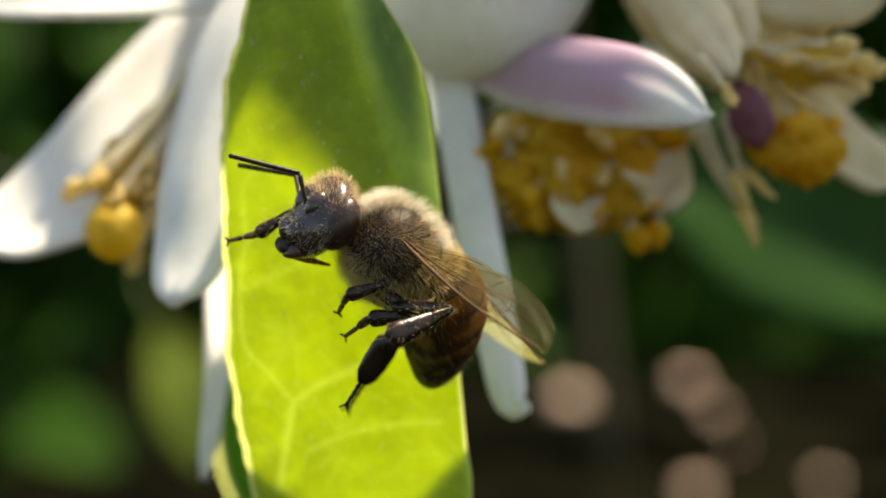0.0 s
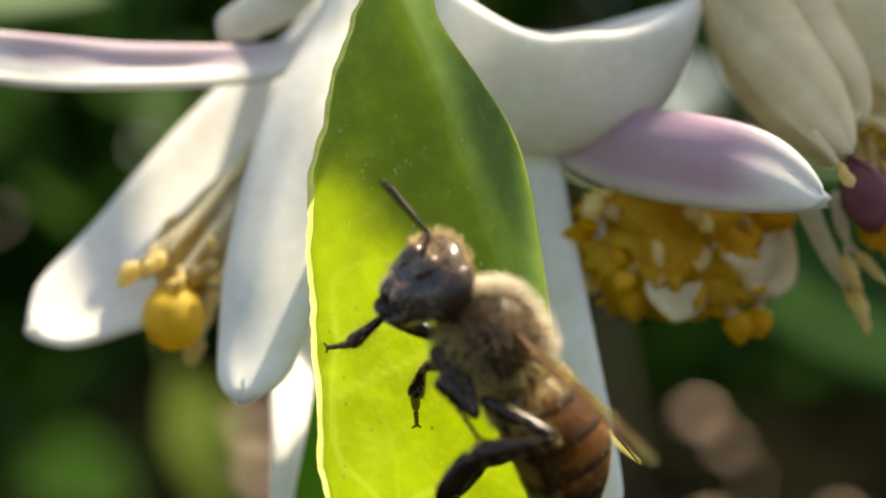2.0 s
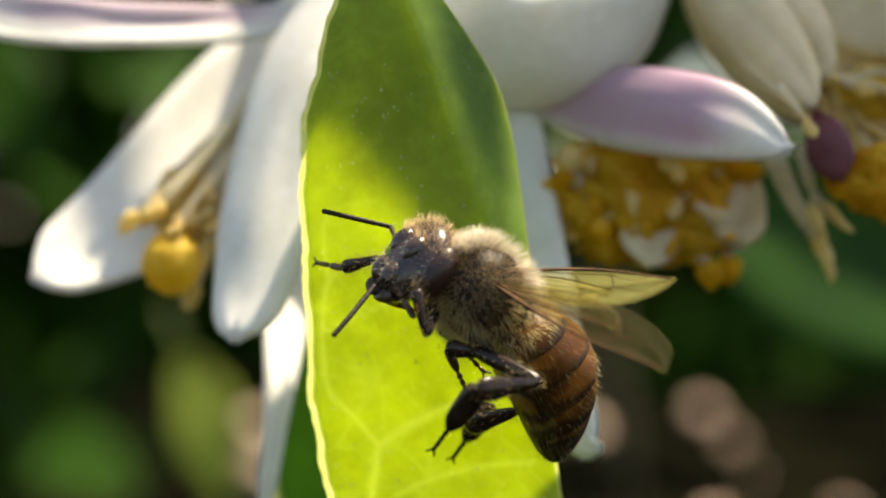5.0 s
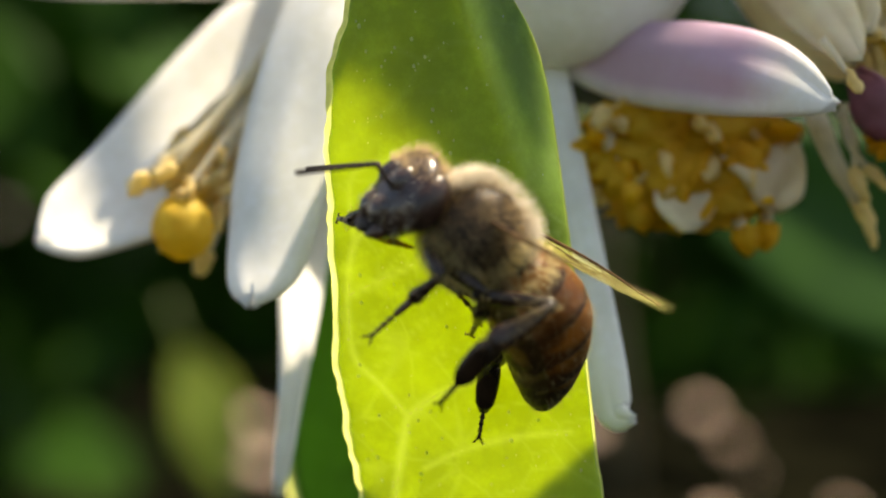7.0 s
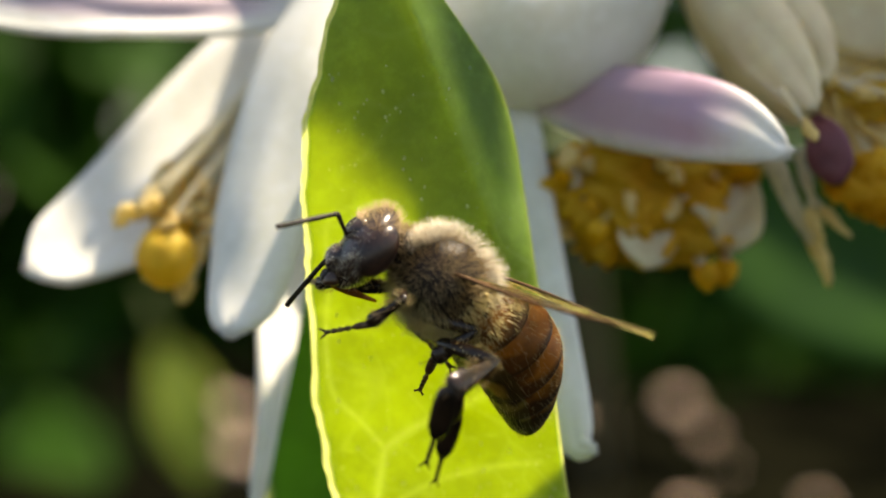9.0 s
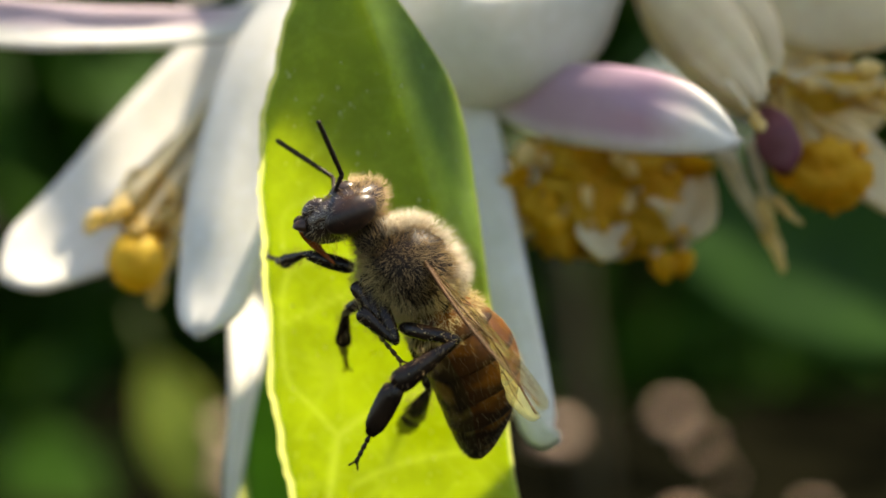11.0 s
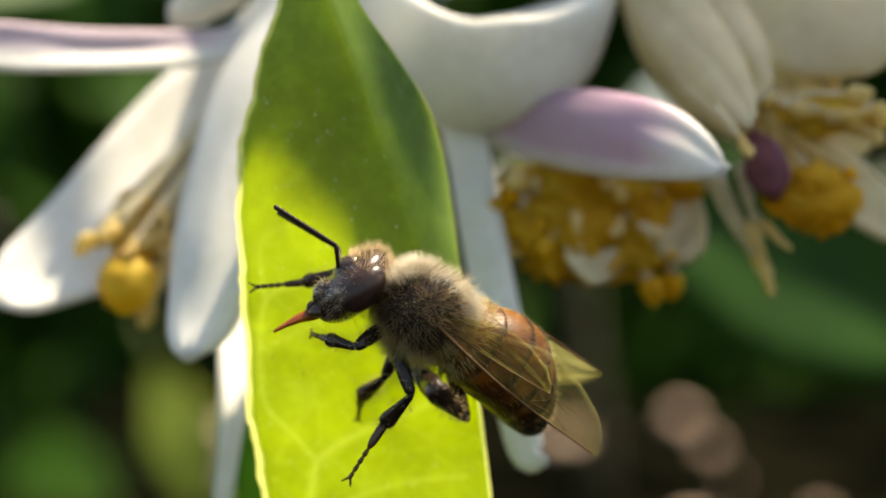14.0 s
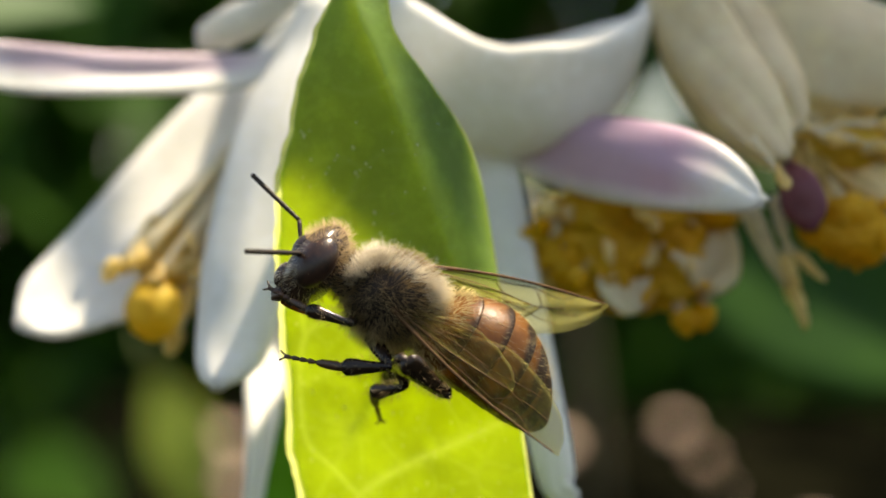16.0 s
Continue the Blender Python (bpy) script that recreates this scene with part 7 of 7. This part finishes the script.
    turn_rows(bee["hind_near_tibia"], (3.40, -0.00, 0.00), [(0, -36.7, -63.2, -127.6), (0.5, -13.7, -25.6, -127.8), (1, -15.1, -12.1, -122.1), (1.5, -20.9, -31.4, -105.6), (2, -12.4, -15.9, -140.0), (2.5, -14.7, -34.7, -131.5), (3, -14.2, -19.6, -127.8), (3.5, -46.2, -47.6, -105.2), (3.7, -58.1, -52.6, -91.2), (5.8, -9.8, -53.2, -153.9), (6, -13.9, -44.2, -137.9), (6.5, -5.4, -16.8, -162.4), (7, -13.0, -36.9, -137.0), (7.5, -12.9, -27.1, -134.1), (8, -14.8, -28.9, -125.8), (8.5, -20.1, -26.6, -86.3), (8.7, -78.7, -64.3, -66.1), (10.8, -45.2, -52.0, -109.9), (11, -33.3, -31.1, -124.5), (11.5, -16.1, -30.5, -115.0), (12, -19.7, -29.0, -127.1), (12.5, -23.9, -30.8, -116.7), (13, -65.7, -48.2, -77.3), (13.5, -38.0, -59.2, -92.3), (14, 162.3, -80.7, 14.6), (14.5, -50.0, -61.1, -98.2), (15, -8.3, -40.0, -147.9), (15.5, -11.8, -51.8, -144.0), (16, 79.9, -81.7, 91.5)])
    mm_rows(bee["hind_near_tarsus"], [(0, 2.47, -1.21, 3.04, -33.9, -4.1, -126.9), (0.5, 1.52, -2.42, 1.47, -19.4, 29.8, -94.0), (1, 1.63, -2.82, 0.71, -18.9, 18.8, -98.1), (1.5, 2.62, -2.80, 1.77, -23.0, 31.7, -92.4), (2, 0.89, -2.10, 0.93, -19.6, 13.1, -107.8), (2.5, 1.55, -2.09, 1.94, -19.6, 19.6, -98.0), (3, 1.44, -2.53, 1.14, -18.4, 16.0, -104.0), (3.5, 2.80, -2.21, 2.51, -40.8, 2.8, -113.4), (3.7, 3.36, -2.06, 2.70, -43.6, 8.2, -118.9), (5.8, 1.57, -0.89, 2.72, -19.7, 24.2, -107.8), (6, 1.59, -1.63, 2.37, -19.1, 29.0, -123.1), (6.5, 0.30, -0.99, 0.98, -17.4, 20.9, -123.1), (7, 1.41, -1.85, 2.04, -15.7, 20.0, -129.4), (7.5, 1.29, -2.17, 1.55, -19.0, 29.6, -77.9), (8, 1.66, -2.42, 1.64, -18.2, 19.3, -106.7), (8.5, 3.60, -3.03, 1.52, -33.8, 58.1, -101.1), (8.7, 4.00, -1.35, 3.06, -45.7, 31.1, -106.7), (10.8, 2.69, -1.97, 2.68, -38.2, -9.9, -116.0), (11, 1.75, -2.40, 1.75, -39.8, -6.6, -107.1), (11.5, 2.16, -2.66, 1.72, -16.9, 15.4, -101.2), (12, 1.61, -2.37, 1.65, -24.1, 6.0, -103.3), (12.5, 2.09, -2.61, 1.74, -26.1, 13.3, -107.9), (13, 3.90, -2.21, 2.54, -47.5, 6.2, -108.4), (13.5, 3.33, -1.74, 2.92, -24.4, 26.1, -87.4), (13.75, 3.63, -0.80, 3.14, -16.0, 27.1, -131.4), (14, 3.93, 0.14, 3.36, -10.6, 33.1, -176.5), (14.25, 3.55, -0.74, 3.17, -34.1, 36.1, -146.9), (14.5, 3.17, -1.63, 2.98, -54.9, 48.3, -118.0), (14.75, 2.18, -1.50, 2.58, -33.2, 14.3, -120.8), (15, 1.19, -1.38, 2.19, -9.7, -16.3, -135.9), (15.5, 1.70, -1.23, 2.67, -16.2, 13.2, -97.1), (16, 3.39, 0.49, 3.36, -59.2, 40.2, -159.6)])
    mm_rows(bee["hind_far"], [(0, -1.70, -1.60, -1.70, 71.3, -5.6, -136.1), (0.5, -2.35, -1.58, -1.55, 82.6, -11.0, -167.6), (1, -2.13, -1.57, -1.66, 84.3, -3.6, -169.7), (1.5, -1.70, -1.60, -1.70, 126.6, 30.3, -124.2), (1.75, -1.92, -1.58, -1.61, 100.5, 7.9, -153.0), (2, -2.14, -1.55, -1.51, 86.6, -22.2, -171.1), (2.25, -1.92, -1.58, -1.61, 100.4, 3.3, -142.5), (2.5, -1.70, -1.60, -1.70, 125.8, 17.7, -106.8), (3, -1.70, -1.60, -1.70, 142.0, 23.9, -107.6), (3.5, -1.70, -1.60, -1.70, 77.3, -1.3, -146.9), (3.7, -1.85, -1.57, -1.86, 93.4, 46.4, -170.5), (5.8, -2.02, -1.58, -1.66, 77.1, -4.0, -169.6), (6, -1.70, -1.60, -1.70, 87.3, 13.0, -143.3), (6.5, -2.41, -1.62, -1.21, 72.3, -30.6, -162.5), (7, -1.70, -1.60, -1.70, 84.8, 9.7, -142.5), (7.5, -2.36, -1.55, -1.75, 81.1, 7.1, -170.6), (8, -2.42, -1.57, -1.56, 83.0, -9.8, -168.3), (8.5, -2.76, -1.57, -1.42, 77.5, -11.8, -167.7), (8.7, -1.70, -1.60, -1.70, 112.7, 26.9, -122.4), (10.8, -1.70, -1.60, -1.70, 65.2, -19.9, -134.6), (11, -1.74, -1.60, -1.72, 89.4, 26.4, -171.1), (11.5, -2.82, -1.42, -2.33, 81.3, 29.0, 171.0), (12, -2.80, -1.42, -2.33, 89.2, 31.3, -173.3), (12.5, -2.80, -1.41, -2.36, 80.6, 30.6, 170.1), (13, -1.70, -1.60, -1.70, 84.1, 22.3, -156.0), (13.5, -2.27, -1.47, -1.97, 77.7, 29.5, -178.2), (14, -1.96, -1.48, -1.87, 61.4, 37.6, 169.3), (14.5, -1.83, -1.58, -1.76, 81.9, 28.4, -174.4), (15, -2.04, -1.63, -1.33, 69.0, -43.4, -155.5), (15.5, -2.25, -1.57, -1.74, 79.2, 7.4, -169.5), (16, -2.04, -1.38, -1.91, 46.2, 38.0, 158.2)])
    turn_rows(bee["hind_far_tibia"], (3.40, 0.00, -0.00), [(0, 35.4, 38.3, -120.9), (0.5, 8.9, 6.3, -127.5), (1, 8.8, 2.3, -117.1), (1.25, 18.8, -6.4, -71.5), (1.5, 19.5, -19.7, -25.8), (1.75, 19.2, -3.5, -81.1), (2, 5.6, 5.5, -136.8), (2.25, 29.1, 0.4, -83.3), (2.5, 39.7, -21.3, -33.1), (3, 7.3, -13.3, -5.7), (3.25, 26.4, -3.3, -60.5), (3.5, 29.8, 17.8, -112.0), (3.6, 7.0, 25.5, -58.3), (3.7, 0.1, 47.4, -0.2), (4.75, 0.9, 42.0, -70.1), (5.8, 7.8, 40.5, -135.9), (5.9, 29.0, 46.0, -84.8), (6, 47.8, 37.5, -35.7), (6.25, 15.4, 33.5, -101.7), (6.5, 4.4, 9.1, -152.8), (6.75, 17.3, 30.5, -104.2), (7, 46.3, 33.2, -44.5), (7.25, 20.6, 26.4, -91.4), (7.5, 8.1, 6.5, -129.0), (8, 8.6, 6.0, -126.0), (8.5, 9.7, 5.3, -82.1), (8.7, 20.7, -8.2, -18.2), (9.75, 33.6, 2.6, -69.8), (10.8, 33.2, 19.3, -120.9), (10.9, 15.9, 31.1, -80.3), (11, 11.1, 50.3, -35.4), (11.5, -6.4, 56.8, -45.8), (12, 12.0, 58.7, -37.8), (12.5, -5.9, 60.1, -34.5), (12.75, 9.6, 39.7, -58.8), (13, 30.5, 25.3, -83.9), (13.5, 12.8, 46.4, -88.5), (14, 12.0, 65.1, -135.3), (14.5, 12.1, 39.7, -110.3), (15, 8.7, 24.9, -142.2), (15.5, 10.6, 38.7, -129.0), (16, 9.1, 53.2, -139.5)])
    mm_rows(bee["hind_far_tarsus"], [(0, 2.03, -2.29, -2.11, 40.1, 5.2, -104.5), (0.5, 1.34, -2.68, -0.37, 11.7, 19.0, -77.5), (1, 1.85, -3.03, -0.14, 9.9, 2.8, -86.6), (1.5, 6.28, -1.39, 1.15, 40.8, 26.7, -23.7), (1.75, 3.61, -1.86, 0.41, 18.1, 16.4, -66.7), (2, 0.93, -2.32, -0.32, 8.1, -4.9, -102.3), (2.25, 3.49, -2.02, 0.45, 29.1, -18.2, -71.7), (2.5, 6.05, -1.73, 1.23, 42.1, -39.9, -43.3), (3, 6.69, -0.33, 0.78, 19.9, -40.5, -21.9), (3.25, 4.44, -1.67, -0.13, 33.2, -23.6, -61.8), (3.5, 2.19, -3.00, -1.04, 32.3, -3.4, -94.4), (3.6, 3.95, -1.51, -1.77, 6.4, 14.6, -47.8), (3.7, 5.70, -0.01, -2.50, 0.5, 45.5, -1.6), (4.75, 3.62, -0.90, -2.35, -0.7, 29.7, -44.5), (5.8, 1.54, -1.80, -2.21, 9.7, 17.0, -82.4), (6, 5.59, -1.57, -2.07, 26.7, -12.2, -45.2), (6.5, 0.41, -1.53, -0.54, 9.9, 23.0, -104.8), (7, 5.43, -2.00, -1.86, 28.8, -7.5, -47.7), (7.5, 1.27, -2.63, -0.38, 9.3, 9.9, -60.0), (8, 1.41, -2.74, -0.35, 10.8, 13.3, -93.9), (8.5, 3.87, -3.35, -0.31, 13.4, 49.3, -52.3), (8.6, 5.23, -2.20, 0.09, 24.4, 11.5, -38.5), (8.7, 6.60, -1.05, 0.48, 26.9, -27.3, -30.9), (9.75, 4.18, -1.90, -0.32, 38.1, -13.7, -69.6), (10.8, 1.75, -2.75, -1.13, 38.4, 3.4, -104.3), (10.9, 3.46, -2.01, -1.87, 18.5, 27.5, -71.9), (11, 5.17, -1.26, -2.61, 14.8, 58.1, -36.6), (11.5, 4.70, -1.33, -2.84, -12.6, 74.6, -50.2), (12, 4.80, -1.08, -2.90, 7.4, 58.6, -21.1), (12.5, 4.80, -0.96, -2.95, -9.1, 67.7, -43.5), (12.75, 4.26, -2.01, -2.20, 4.8, 25.3, -58.3), (13, 3.73, -3.06, -1.45, 27.4, -11.9, -81.1), (13.5, 3.46, -2.34, -2.46, 8.0, 3.6, -63.4), (13.75, 2.92, -1.67, -2.77, 14.8, 22.5, -101.8), (14, 2.38, -1.01, -3.08, 5.9, 41.0, -146.5), (14.25, 2.44, -1.73, -2.63, 9.0, 42.0, -98.9), (14.5, 2.49, -2.45, -2.17, 12.1, 41.0, -51.3), (14.75, 1.73, -2.17, -1.80, 3.6, 22.2, -94.5), (15, 0.96, -1.89, -1.43, 10.4, 3.2, -131.8), (15.5, 1.73, -2.06, -2.13, 11.7, -7.8, -81.6), (16, 1.85, -1.32, -2.72, 13.1, 43.8, -63.5)])
    swing = [(0, 0.68, 0, 20, 0, 2.48, 0), (0.5, 0.34, 0, 20, 0, -1.46, 0), (1, 0.12, 0, 20, 0, 1.45, 0), (1.5, 0.63, 0, 20, 0, 0.81, 0), (2, 0.45, 0, 20, 0, 0.33, 0), (2.5, 0.22, 0, 20, 0, 1.56, 0), (3, 0.66, 0, 20, 0, 1.72, 0), (3.5, 0.36, 0, 20, 0, 1.64, 0), (3.7, 0.88, 0, 20, 0, -0.41, 0), (5.8, 0.68, 0, 20, 0, 1.40, 0), (6, 0.99, 0, 20, 0, 0.90, 0), (6.5, 0.67, 0, 20, 0, 0.74, 0), (7, 0.91, 0, 20, 0, 0.70, 0), (7.5, 0.92, 0, 20, 0, 0.70, 0), (8, 0.83, 0, 20, 0, 0.11, 0), (8.5, 0.92, 0, 20, 0, 0.38, 0), (8.7, 0.36, 0, 20, 0, -0.98, 0), (10.8, 0.61, 0, 20, 0, 1.15, 0), (11, 0.72, 0, 20, 0, 1.09, 0), (11.5, 0.49, 0, 20, 0, 1.18, 0), (12, 0.57, 0, 20, 0, 1.38, 0), (12.5, 0.46, 0, 20, 0, 1.64, 0), (13, 0.46, 0, 20, 0, 1.41, 0), (13.5, 0.27, 0, 20, 0, 1.53, 0), (14, 0.23, 0, 20, 0, 1.02, 0), (14.5, -0.03, 0, 20, 0, 1.30, 0), (15, 0.38, 0, 20, 0, 1.26, 0), (15.5, 0.27, 0, 20, 0, 0.55, 0), (16, -0.02, 0, 20, 0, -0.48, 0)]
    mm_rows(leaf, swing)
    mm_rows(second_leaf, swing)


motions()
